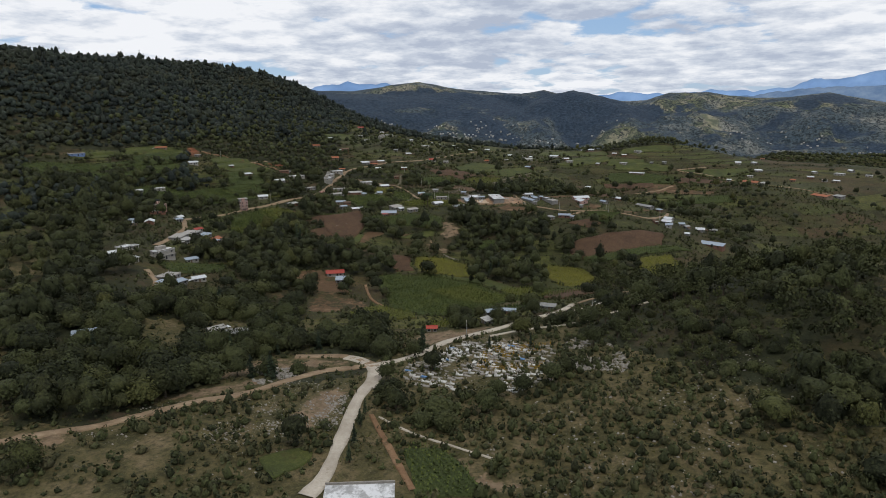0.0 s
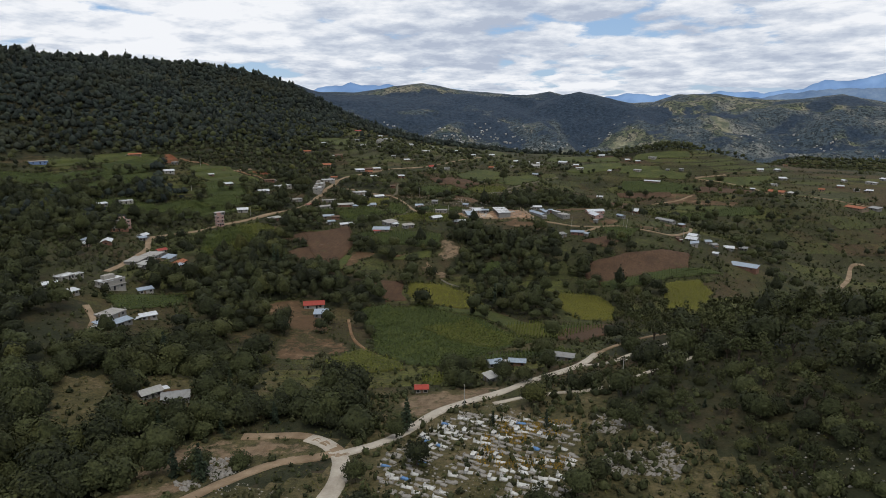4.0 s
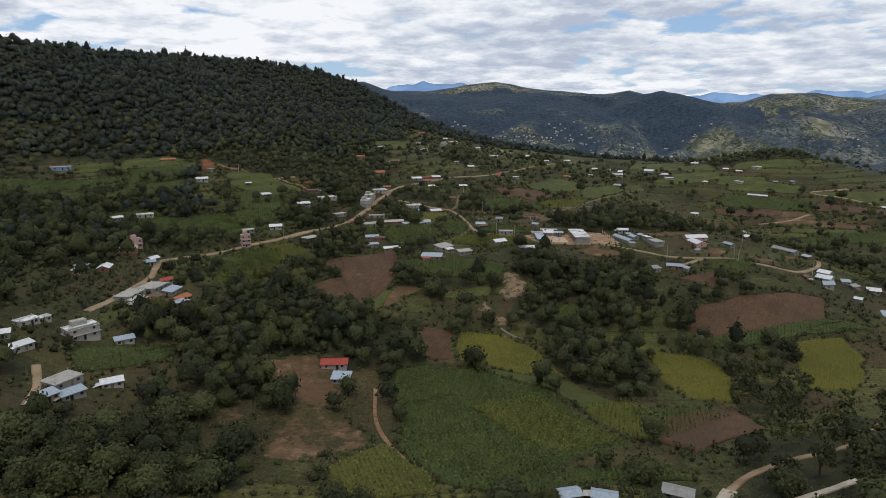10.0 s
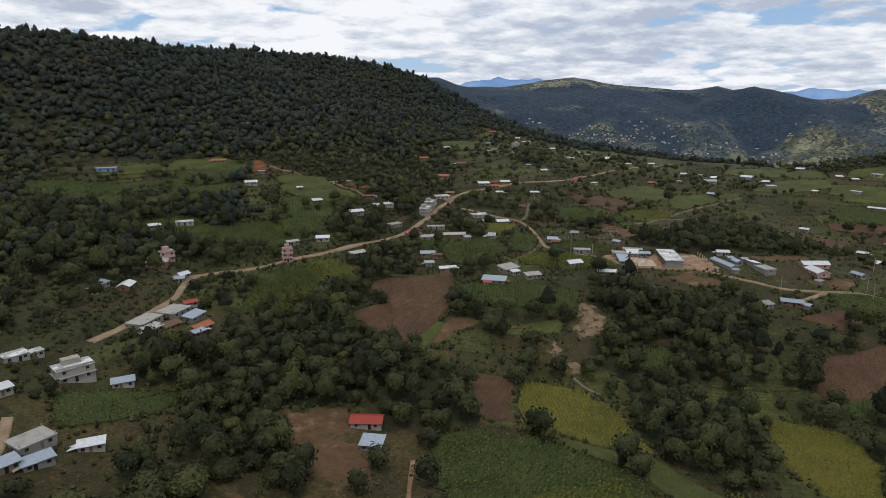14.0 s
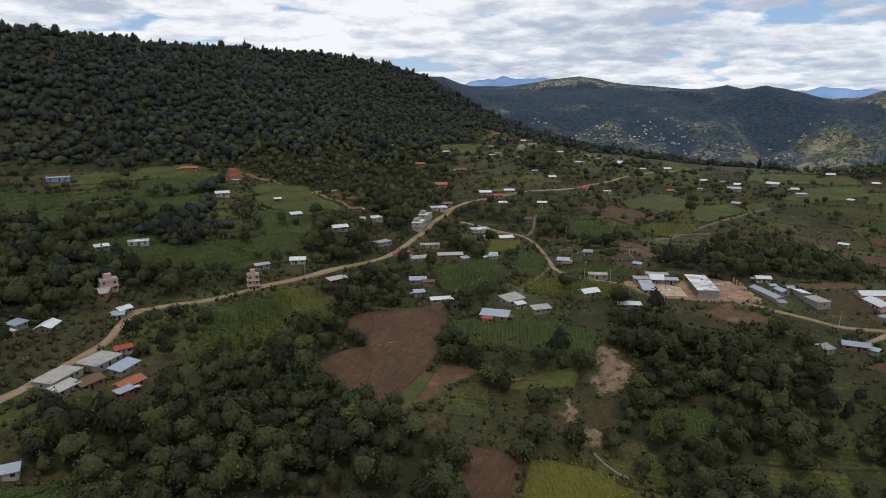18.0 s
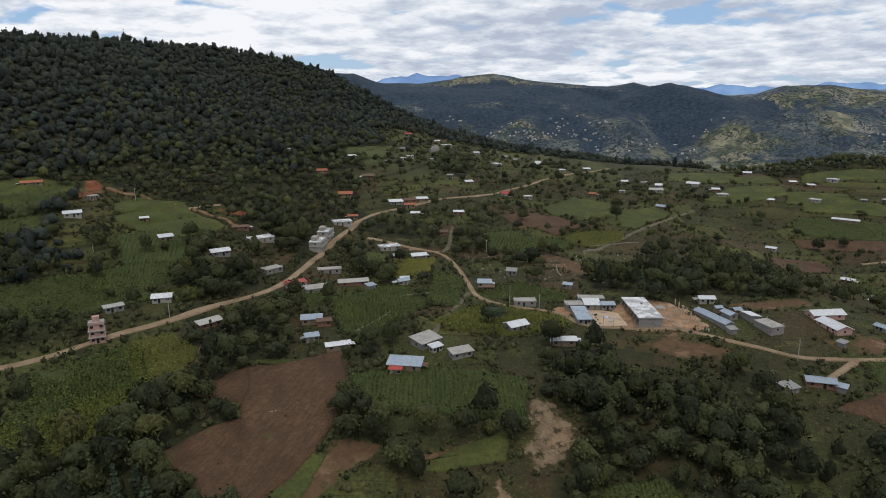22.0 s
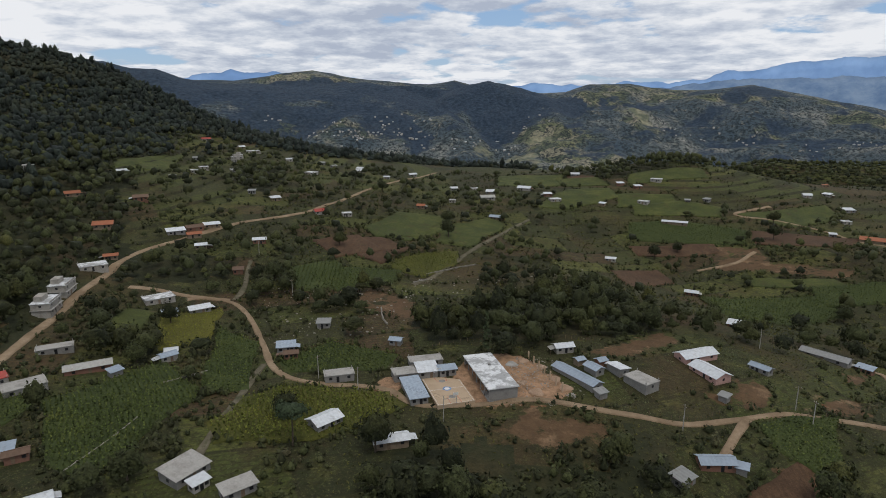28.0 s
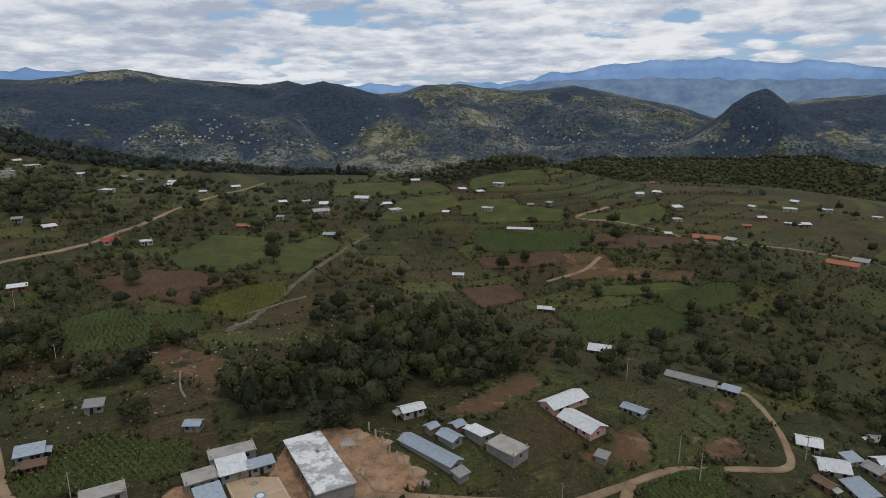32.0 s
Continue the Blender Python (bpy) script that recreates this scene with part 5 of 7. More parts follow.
    cat = "house" if wide > 4.6 else "shed"
    roof_text = ROOF_WORD.get(roof, "stained concrete slab")
    if kind == "flat":
        roof_text = {"white": "flat white slab", "pale": "flat pale slab", "red": "flat red"}.get(roof, "flat concrete")
    size = "two-storey " if storeys > 1 else ("small " if wide < 6.5 else "long " if wide > 12 else "")
    return tagged(thing, label or f"{size}{wall_name} {cat} with {roof_text} roof".replace("roof roof", "roof"), cat, group="village houses")


house(-156, 645, 6.9, 4.8, 15, "shed", "blue", 1)
house(-152, 638, 5.2, 3.6, 15, "gable", "brown", 1)
house(-147, 672, 5.4, 4.3, 6, "shed", "grey", 1)
house(-112, 650, 4.5, 3.6, -11, "gable", "blue", 1)
house(-129, 619, 10.4, 5.2, 19, "flat", "concrete", 1)
house(-45, 646, 7.3, 4.4, 16, "gable", "white", 1)
house(29, 639, 7.5, 3.7, -52, "gable", "blue", 1)
house(7, 616, 3.0, 2.8, -45, "shed", "grey", 1)
house(71, 672, 18.8, 5.6, -47, "gable", "grey", 1)
house(84, 665, 6.1, 3.7, -50, "shed", "blue", 1)
house(-208, 683, 9.3, 5.6, 38, "gable", "white", 1)
house(-197, 629, 5.8, 4.1, 47, "gable", "blue", 1)
house(-230, 689, 13.1, 7.9, 41, "flat", "pale", 1)
house(-217, 673, 5.9, 3.6, 35, "shed", "blue", 1)
house(-127, 588, 9.2, 6.4, 48, "gable", "white", 1)
house(45, 701, 8.8, 5.3, -30, "shed", "white", 1)
house(54, 793, 7.5, 4.5, -25, "gable", "white", 1)
house(17, 857, 7.0, 4.2, -18, "gable", "white", 1)
house(85, 938, 20.0, 4.0, -20, "shed", "white", 1)
house(-105, 579, 10.3, 4.7, 18, "gable", "white", 1)
house(-8, 581, 10.1, 5.1, 2, "gable", "blue", 1)
house(-20, 573, 5.8, 4.6, 40, "shed", "grey", 1)
house(-1, 579, 3.0, 2.8, -25, "shed", "blue", 1)
house(-159, 559, 10.8, 7.6, 62, "shed", "concrete", 1)
house(-153, 554, 4.8, 2.9, 56, "shed", "white", 1)
house(-142, 553, 8.8, 4.4, 43, "shed", "concrete", 1)
house(-160, 538, 12.8, 6.4, 10, "shed", "blue", 1)
house(-162, 533, 4.3, 2.8, 16, "shed", "red", 1)
house(-204, 544, 5.2, 3.1, 38, "shed", "blue", 1)
house(-191, 542, 9.7, 3.9, 37, "gable", "white", 1)
house(-213, 560, 8.7, 4.4, 29, "shed", "blue", 1)
house(-207, 560, 5.9, 3.5, 33, "gable", "brown", 1)
house(-243, 597, 10.7, 6.4, 45, "flat", "red", 1)
house(-230, 596, 12.7, 7.6, 43, "flat", "concrete", 1)
house(-219, 614, 15.0, 5.2, 32, "gable", "pale", 1)
house(-208, 612, 4.1, 3.3, 57, "shed", "blue", 1)
house(-198, 634, 4.3, 3.5, 24, "gable", "white", 1)
house(-239, 626, 12.5, 5.0, 31, "flat", "concrete", 1)
house(-299, 612, 10.1, 6.1, 52, "gable", "white", 1)
house(-294, 644, 14.1, 8.5, 58, "flat", "white", 1)
house(-274, 711, 12.6, 8.8, 39, "flat", "white", 1)
house(-265, 610, 10.0, 6.0, 67, "flat", "concrete", 1)
house(-253, 542, 10.3, 4.1, 65, "shed", "pale", 1)
house(-208, 734, 5.0, 4.0, 19, "shed", "brown", 1)
house(-295, 759, 10.2, 7.9, 24, "gable", "orange", 1)
house(-259, 772, 9.9, 5.9, 34, "shed", "white", 1)
house(-248, 772, 7.7, 4.6, 32, "gable", "orange", 1)
house(-245, 791, 9.4, 4.7, 31, "shed", "white", 1)
house(-273, 726, 6.5, 3.9, 28, "gable", "orange", 1)
house(-192, 856, 8.4, 6.5, 29, "gable", "red", 1)
house(-174, 862, 6.7, 5.2, 23, "flat", "pale", 1)
house(-211, 779, 7.6, 3.8, 18, "shed", "white", 1)
house(-238, 758, 6.1, 3.6, 22, "shed", "white", 1)
house(-301, 814, 8.9, 6.4, 31, "gable", "brown", 1)
house(-332, 791, 8.2, 5.9, 38, "gable", "orange", 1)
house(-339, 862, 6.6, 4.8, 40, "gable", "white", 1)
house(-378, 815, 9.6, 6.9, 63, "flat", "concrete", 1)
house(-395, 846, 5.4, 3.9, 10, "shed", "white", 1)
house(-316, 951, 7.5, 5.4, 28, "flat", "white", 1)
house(-318, 1039, 7.7, 6.0, -14, "flat", "white", 2)
house(-326, 1106, 13.8, 10.0, 32, "flat", "pale", 1)
house(-380, 1111, 9.5, 6.8, 33, "gable", "red", 1)
house(-342, 1115, 6.6, 5.1, 44, "gable", "white", 1)
house(-287, 1108, 7.3, 5.3, 37, "gable", "white", 1)
house(-240, 1021, 10.4, 8.1, -20, "flat", "white", 1)
house(-252, 1119, 7.3, 5.3, -16, "gable", "grey", 1)
house(-230, 874, 6.9, 5.0, 34, "shed", "white", 1)
house(-250, 881, 5.2, 3.7, 12, "shed", "grey", 1)
house(-208, 1115, 9.0, 6.5, -15, "gable", "white", 1)
house(-339, 991, 6.4, 4.6, 23, "gable", "grey", 1)
house(-314, 888, 4.8, 3.4, -11, "flat", "concrete", 1)
house(-124, 912, 5.9, 5.2, -9, "gable", "orange", 1)
house(-64, 907, 9.4, 5.6, -22, "gable", "blue", 1)
house(-70, 974, 12.3, 8.9, 10, "gable", "pale", 1)
house(-66, 1002, 9.1, 6.6, -6, "shed", "white", 1)
house(-81, 1013, 6.9, 5.4, 23, "flat", "pale", 1)
house(-33, 1028, 12.3, 8.6, -19, "gable", "white", 1)
house(-9, 983, 9.6, 7.5, 17, "flat", "white", 1)
house(-14, 999, 6.8, 5.3, 6, "shed", "white", 1)
house(-101, 1008, 6.1, 5.4, 12, "gable", "white", 1)
house(-100, 949, 4.9, 4.3, -8, "flat", "white", 1)
house(24, 1090, 8.7, 6.3, -1, "gable", "white", 1)
house(32, 975, 5.2, 4.0, -32, "shed", "white", 1)
house(69, 979, 9.0, 6.5, -31, "flat", "pale", 1)
house(93, 1030, 9.8, 7.0, -30, "flat", "pale", 1)
house(72, 1016, 6.4, 4.6, 16, "shed", "white", 1)
house(58, 1027, 6.4, 4.6, 8, "shed", "white", 1)
house(127, 987, 5.5, 3.9, -53, "shed", "grey", 1)
house(109, 984, 4.6, 3.3, -20, "shed", "grey", 1)
house(-149, 1098, 7.9, 5.7, 23, "gable", "white", 1)
house(-170, 1046, 5.7, 4.1, -4, "gable", "white", 1)
house(-357, 621, 4.4, 2.8, 45, "shed", "white", 1)
house(-389, 601, 9.0, 5.4, 50, "gable", "white", 1)
house(-332, 609, 7.1, 5.0, 53, "shed", "white", 1)
house(-289, 555, 8.4, 5.9, 34, "gable", "white", 1)
house(-300, 537, 7.8, 2.8, 58, "shed", "pale", 1)
house(-311, 649, 9.3, 3.7, 37, "gable", "brown", 1)
house(-476, 542, 14.2, 7.1, 53, "flat", "bluewall", 1)
house(-436, 617, 11.3, 4.5, 43, "gable", "orange", 1)
house(-398, 625, 5.1, 4.6, 69, "flat", "concrete", 1)
house(-371, 515, 11.1, 5.6, 48, "flat", "white", 1)
house(-377, 496, 6.7, 4.0, 61, "shed", "white", 1)
house(-338, 469, 7.9, 7.9, 61, "flat", "pinkwall", 2)
house(-312, 456, 6.0, 4.8, 85, "gable", "white", 1)
house(-314, 422, 8.5, 6.0, 121, "gable", "white", 1)
house(-277, 417, 12.8, 10.2, 98, "flat", "concrete", 1)
house(-267, 420, 10.4, 5.2, 101, "shed", "blue", 1)
house(-255, 412, 9.9, 6.0, 91, "gable", "orange", 1)
house(-251, 407, 5.8, 2.9, 86, "shed", "blue", 1)
house(-279, 429, 6.1, 4.3, 66, "gable", "red", 1)
house(-266, 404, 8.8, 6.2, 89, "gable", "brown", 1)
house(-275, 399, 14.3, 8.6, 101, "flat", "concrete", 1)
house(-267, 396, 8.7, 4.4, 96, "shed", "pale", 1)
house(-156, 394, 11.4, 6.8, 23, "gable", "red", 1)
house(-147, 383, 7.4, 5.9, 16, "shed", "blue", 1)
house(-253, 349, 12.5, 7.5, 70, "flat", "white", 2)
house(-239, 358, 7.4, 3.7, 52, "shed", "blue", 1)
house(-275, 342, 8.3, 5.8, 79, "flat", "white", 1)
house(-273, 348, 5.6, 3.9, 77, "flat", "white", 1)
house(-214, 326, 7.3, 3.6, 49, "shed", "white", 1)
house(-217, 311, 8.2, 4.1, 73, "shed", "blue", 1)
house(-227, 316, 10.9, 8.7, 83, "flat", "concrete", 1)
house(-221, 304, 7.4, 4.5, 80, "shed", "blue", 1)
house(-323, 415, 6.4, 4.5, 103, "shed", "blue", 1)
house(-317, 407, 5.1, 3.6, 103, "shed", "white", 1)
house(-309, 451, 4.8, 3.9, 47, "shed", "blue", 1)
house(-257, 325, 7.7, 3.9, 80, "shed", "white", 1)
house(-334, 459, 11.6, 10.3, 44, "flat", "brownwall", 1)
house(-41, 321, 6.1, 4.2, 31, "gable", "blue", 1)
house(-31, 322, 6.7, 4.0, 3, "gable", "blue", 1)
house(-11, 327, 7.9, 4.7, -6, "gable", "grey", 1)
house(-40, 301, 5.6, 3.3, -53, "shed", "pale", 1)
house(120, 582, 20.0, 8.0, -29, "shed", "blue", 1)
house(86, 615, 8.6, 7.7, -28, "gable", "white", 1)
house(117, 624, 7.4, 6.5, -8, "gable", "white", 1)
house(100, 622, 4.8, 4.3, 1, "shed", "blue", 1)
house(133, 643, 6.4, 5.0, -19, "gable", "grey", 1)
house(101, 594, 4.0, 3.6, -28, "gable", "white", 1)
house(-150, 254, 9.2, 6.5, 30, "gable", "grey", 1)
house(-160, 253, 7.2, 5.0, 57, "gable", "pale", 1)
house(-65, 287, 4.7, 3.7, 15, "gable", "red", 1)
house(-199, 218, 8.6, 6.0, 38, "gable", "blue", 1)
house(-269, 326, 6.1, 3.7, 48, "shed", "white", 1)
house(-257, 318, 5.9, 3.6, 47, "shed", "white", 1)
house(89, 629, 7.3, 6.6, -34, "gable", "white", 1)
house(86, 604, 9.5, 5.7, -98, "shed", "blue", 1)
house(74, 605, 5.5, 3.3, -75, "gable", "brown", 1)
house(104, 617, 6.2, 3.7, -78, "shed", "grey", 1)
house(290, 834, 20.0, 12.0, -54, "gable", "orange", 1)
house(311, 841, 10.8, 7.6, -55, "shed", "grey", 1)
house(226, 901, 20.0, 12.0, -34, "gable", "orange", 1)
house(239, 890, 7.7, 5.5, -59, "shed", "pale", 1)
house(242, 971, 7.2, 6.4, -1, "flat", "white", 1)
house(260, 1002, 9.1, 7.1, 2, "shed", "white", 1)
house(356, 971, 11.9, 8.6, -39, "flat", "white", 1)
house(240, 1039, 7.8, 7.0, -8, "gable", "white", 1)
house(291, 1105, 6.2, 6.2, -8, "flat", "orange", 1)
house(265, 1050, 7.3, 5.2, -53, "shed", "white", 1)
house(315, 956, 7.5, 5.4, -10, "gable", "white", 1)
house(288, 938, 6.4, 4.6, -29, "gable", "orange", 1)
house(326, 935, 5.9, 4.3, -58, "flat", "white", 1)
house(338, 928, 6.7, 4.8, -19, "shed", "white", 1)
house(1510, 2318, 16.6, 12.0, -57, "gable", "pale", 1)
house(1406, 2157, 16.6, 12.0, -29, "gable", "grey", 1)
house(1521, 2174, 16.6, 12.0, -64, "flat", "pale", 1)
house(1581, 2161, 16.6, 12.0, -26, "gable", "white", 1)
house(421, 940, 8.2, 5.9, -33, "flat", "white", 1)
house(378, 992, 7.5, 5.4, -68, "gable", "white", 1)
house(331, 990, 6.4, 4.6, -70, "gable", "white", 1)
house(390, 964, 8.2, 5.9, -33, "flat", "pale", 1)
house(203, 918, 5.1, 3.7, -20, "shed", "white", 1)
house(-252, 782, 9.8, 5.9, 40, "gable", "brown", 1)
house(-315, 1027, 9.3, 7.2, 40, "flat", "white", 2)
house(-295, 968, 7.1, 5.5, 40, "flat", "white", 1)
house(-206, 1095, 8.3, 6.0, 31, "gable", "white", 1)
house(-237, 1106, 5.9, 4.3, 48, "gable", "grey", 1)
house(-314, 927, 5.4, 4.8, 37, "flat", "white", 1)


# ---- the school: a long slab-roofed hall, a ball court, sheds and a building site ----
def pad(x, y, wide, deep):
    HOUSES.append((x, y, max(wide, deep) * 0.55))


def hall():
    x, y, W, L = -74.6, 620.5, 5.1, 14.4
    for k in (-9, 0, 9):
        pad(x - 0.33 * k, y + 0.94 * k, 10, 10)
    t = base("school_hall", x, y, 18, -2.0)
    part("floor_slab", Shape().box(-W, -L, -1.4, W, L, 0.25), "concrete", t)
    part("roof_slab", Shape().box(-W - 0.5, -L - 0.4, 4.55, W + 0.5, L + 0.4, 4.85, 0.03), "slab_white", t, "white-sealed flat concrete roof slab with grey stains")
    part("end_wall", Shape().box(-W + 0.2, -L, 0.2, W, -L + 0.25, 4.56), "wall_block", t)
    part("end_wall", Shape().box(-W + 0.2, L - 0.25, 0.2, W, L, 4.56), "wall_block", t)
    part("side_wall", Shape().box(W - 0.25, -L + 0.25, 0.2, W, L - 0.25, 4.56), "wall_block", t)
    part("corridor_wall", Shape().box(-W + 1.9, -L + 0.25, 0.2, -W + 2.1, L - 0.25, 4.56), "wall_block", t)
    for k in range(7):
        yy = -L + 0.3 + k * (2 * L - 0.6) / 6
        part("column", Shape().box(-W, yy - 0.18, 0.2, -W + 0.36, yy + 0.18, 4.56), "concrete", t)
        if k < 6:
            o = part("doorway" if k % 2 else "window", Shape().box(-W + 1.84, yy + 1.2, 0.3 if k % 2 else 1.3, -W + 1.94, yy + 3.2, 2.6), "opening", t)
            part("window_frame", Shape().box(-W + 1.8, yy + 2.15, 0.4 if k % 2 else 1.35, -W + 1.9, yy + 2.25, 2.6), "frame_metal", o)
    part("water_tank", Shape().tube((1.2, 4, 4.85), (1.2, 4, 5.5), 0.55, 0.5, 12), "wall_block", t)
    return tagged(t, "long grey concrete school hall with a white slab roof", "school building")


def hoop(t, y, face):
    h = part("hoop_stand", Shape().tube((0, y, 0.3), (0, y, 3.1), 0.09, 0.08).tube((0, y, 3.0), (0, y + face * 0.9, 3.2), 0.07, 0.06), "frame_metal", t)
    part("backboard", Shape().box(-0.9, y + face * 0.9 - 0.04, 2.75, 0.9, y + face * 0.9 + 0.04, 3.8), "line_paint", h)
    part("hoop_ring", Shape().tube((0, y + face * 0.95, 3.05), (0, y + face * 1.4, 3.05), 0.03, 0.03, 6), "rim_red", h)


def court():
    x, y, W, L = -89.6, 613.4, 6.65, 11.2
    pad(x, y, 14, 22)
    t = base("ball_court", x, y, 19.5, -1.8)
    part("slab", Shape().box(-W, -L, -1.8, W, L, 0.42, 0.02), "court_slab", t)
    n = 32
    ring = Shape()
    for i in range(n):
        a, b = 6.2832 * i / n, 6.2832 * (i + 1) / n
        ring.add([(math.cos(a) * 1.0, math.sin(a) * 1.0, 0.424), (math.cos(b) * 1.0, math.sin(b) * 1.0, 0.424), (math.cos(b) * 1.55, math.sin(b) * 1.55, 0.424), (math.cos(a) * 1.55, math.sin(a) * 1.55, 0.424)], [(0, 3, 2, 1)])
    part("centre_ring", ring, "tile_blue", t, "blue painted ring at the court's centre")
    part("centre_spot", Shape().tube((0, 0, 0.3), (0, 0, 0.426), 0.95, 0.95, 20), "line_paint", t)
    for x0, y0, x1, y1 in ((-W + 0.4, -L + 0.4, W - 0.4, -L + 0.5), (-W + 0.4, L - 0.5, W - 0.4, L - 0.4), (-W + 0.4, -L + 0.4, -W + 0.5, L - 0.4), (W - 0.5, -L + 0.4, W - 0.4, L - 0.4), (-W + 0.4, -0.05, W - 0.4, 0.05)):
        part("line", Shape().box(x0, y0, 0.3, x1, y1, 0.425), "line_paint", t)
    for s in (-1, 1):
        for k in (-1, 1):
            part("line", Shape().box(k * 1.9 - 0.06, min(s * (L - 0.5), s * (L - 5)), 0.3, k * 1.9 + 0.06, max(s * (L - 0.5), s * (L - 5)), 0.425), "rim_red", t)
        part("line", Shape().box(-1.9, s * (L - 5) - 0.06, 0.3, 1.9, s * (L - 5) + 0.06, 0.425), "rim_red", t)
        part("key_circle", Shape().tube((0, s * (L - 5), 0.3), (0, s * (L - 5), 0.4255), 1.2, 1.2, 20), "wall_block", t)
        hoop(t, s * (L - 0.2), -s)
    return tagged(t, "tan concrete ball court with painted lines and two hoops", "ball court")


def column_row():
    t = base("unfinished_classroom", -54.4, 625.6, 20, -1.9)
    for k in range(7):
        yy = -14 + k * 4.67
        c = part("column", Shape().box(-0.24, yy - 0.24, -0.5, 0.24, yy + 0.24, 4.4, 0.02), "court_slab", t, "pale formed concrete column")
        part("rebar", Shape().tube((0.08, yy, 4.3), (0.08, yy, 5.3), 0.02, 0.02, 5).tube((-0.08, yy, 4.3), (-0.08, yy, 5.2), 0.02, 0.02, 5), "timber", c)
    part("footing_beam", Shape().box(-0.2, -14.2, -0.6, 0.2, 14.2, 0.45), "concrete", t)
    for yy in (-9.3, 0.1, 9.4):
        part("footing_beam", Shape().box(-8, yy - 0.15, -0.6, -0.2, yy + 0.15, 0.3), "concrete", t)
    for k in range(26):
        part("starter_bar", Shape().tube((-11.2, -13 + k * 1.02, -0.4), (-11.2, -13 + k * 1.02, 1.15 + 0.2 * (k % 3)), 0.07, 0.05, 5), "timber", t)
    part("footing_beam", Shape().box(-11.6, -13.6, -0.6, -10.8, 13.4, 0.22), "rubble", t)
    return tagged(t, "row of bare concrete columns on a building site", "building site")


def heap(x, y, r, h, mat, label):
    """A loose heap of building material."""
    s, n, rings = Shape(), 18, 5
    pts = [(0, 0, h)]
    for k in range(1, rings + 1):
        u = k / rings
        for i in range(n):
            a = 6.2832 * i / n
            q = r * u * (1 + 0.18 * math.sin(3 * a + x))
            pts.append((q * math.cos(a), q * math.sin(a), h * (1 - u) ** 1.2 + 0.1 * math.sin(a * 7 + k * 2) * (1 - u) - (0.5 if k == rings else 0)))
    f = [(0, 1 + i, 1 + (i + 1) % n) for i in range(n)]
    for k in range(rings - 1):
        f += [(1 + k * n + i, 1 + (k + 1) * n + i, 1 + (k + 1) * n + (i + 1) % n, 1 + k * n + (i + 1) % n) for i in range(n)]
    ob = new("soil_mound", s.add(pts, f).mesh("heap", mat))
    ob.matrix_basis = pose(x, y, float(land(x, y)) + 0.15)
    pad(x, y, r, r)
    return tagged(ob, label, "heap")


hall()
court()
column_row()
heap(-66.0, 634, 2.6, 0.9, "concrete", "grey gravel heap on the building site")
heap(-61.5, 637, 2.4, 1.2, "rubble", "reddish soil heap beside the columns")
heap(-51.0, 622, 2.4, 1.3, "rubble", "reddish soil heap beside the columns")
heap(-48.0, 616, 2.6, 1.0, "rubble", "reddish soil heap beside the columns")
heap(-58.5, 612, 2.8, 1.1, "rubble", "reddish soil heap beside the columns")
heap(-63.0, 619, 2.0, 0.9, "site", "pale sand heap on the building site")
heap(-55.0, 632, 2.2, 1.0, "site", "pale sand heap on the building site")
heap(-46.5, 611, 1.6, 0.8, "stone", "pale rubble heap at the site's edge")
heap(-90.8, 628.6, 2.6, 1.6, "soil", "tan heap of loose bricks behind the shed")
house(-100.8, 609.7, 6.0, 14.6, 20, "shed", "blue", 1, wall="wall_block", name="school_shed")
house(-105.7, 621.8, 8.2, 6.0, 20, "flat", "concrete", 1, name="classroom")
house(-98.7, 632.1, 12.4, 5.2, 16, "flat", "concrete", 1, name="classroom")
house(-97.6, 624.6, 7.2, 6.6, 18, "shed", "white", 1, wall="wall_block", name="classroom")
house(-90.1, 624.6, 6.2, 3.2, 18, "shed", "blue", 1, wall="wall_block", name="school_shed")
house(-43.0, 623.3, 20.5, 4.8, 126, "gable", "blue", 1, wall="wall_block", name="school_block")
house(-36.5, 611.6, 3.4, 2.8, 30, "shed", "grey", 1, name="shed")
house(-36.0, 628.5, 6.2, 4.2, 124, "gable", "blue", 1, wall="wall_block")
house(-40.5, 634.5, 3.2, 2.8, 30, "gable", "blue", 1)
house(-32.5, 634.0, 3.4, 3.0, 30, "gable", "blue", 1)
house(-27.1, 629.2, 6.6, 4.8, 124, "shed", "white", 1, wall="wall_block")
house(-20.6, 620.9, 10.2, 7.0, 125, "flat", "concrete", 1, tall=3.0)
house(6.4, 645.3, 15.4, 6.8, 24, "gable", "white", 1, wall="wall_pink", name="long_shed")
house(7.3, 632.0, 13.2, 7.4, -64, "gable", "white", 1, wall="wall_pink", name="long_shed")
# houses of more than one storey on the village road
house(-287.0, 515.0, 5.6, 5.6, 45, "flat", "pinkwall", 3, name="tower_house", label="tall narrow pink and grey three-storey house by the road")
house(-264.5, 660.0, 13.0, 7.6, 104, "flat", "white", 2, name="shop_house", label="white two-storey shop house with flat roofs on the village road")
house(-269.5, 679.0, 13.0, 7.6, 104, "flat", "white", 2, name="shop_house", label="white two-storey shop house with flat roofs on the village road")


# ---- poles and wires ----
def cable(pts, r):
    """One thin cord through the points."""
    s, v, f = Shape(), [], []
    for p in pts:
        v += [p + Vector((0, 0, r)), p + Vector((r, 0, -r * 0.6)), p + Vector((-r, 0, -r * 0.6))]
    for i in range(len(pts) - 1):
        f += [(3 * i + k, 3 * i + (k + 1) % 3, 3 * i + 3 + (k + 1) % 3, 3 * i + 3 + k) for k in range(3)]
    return s.add(v, f)


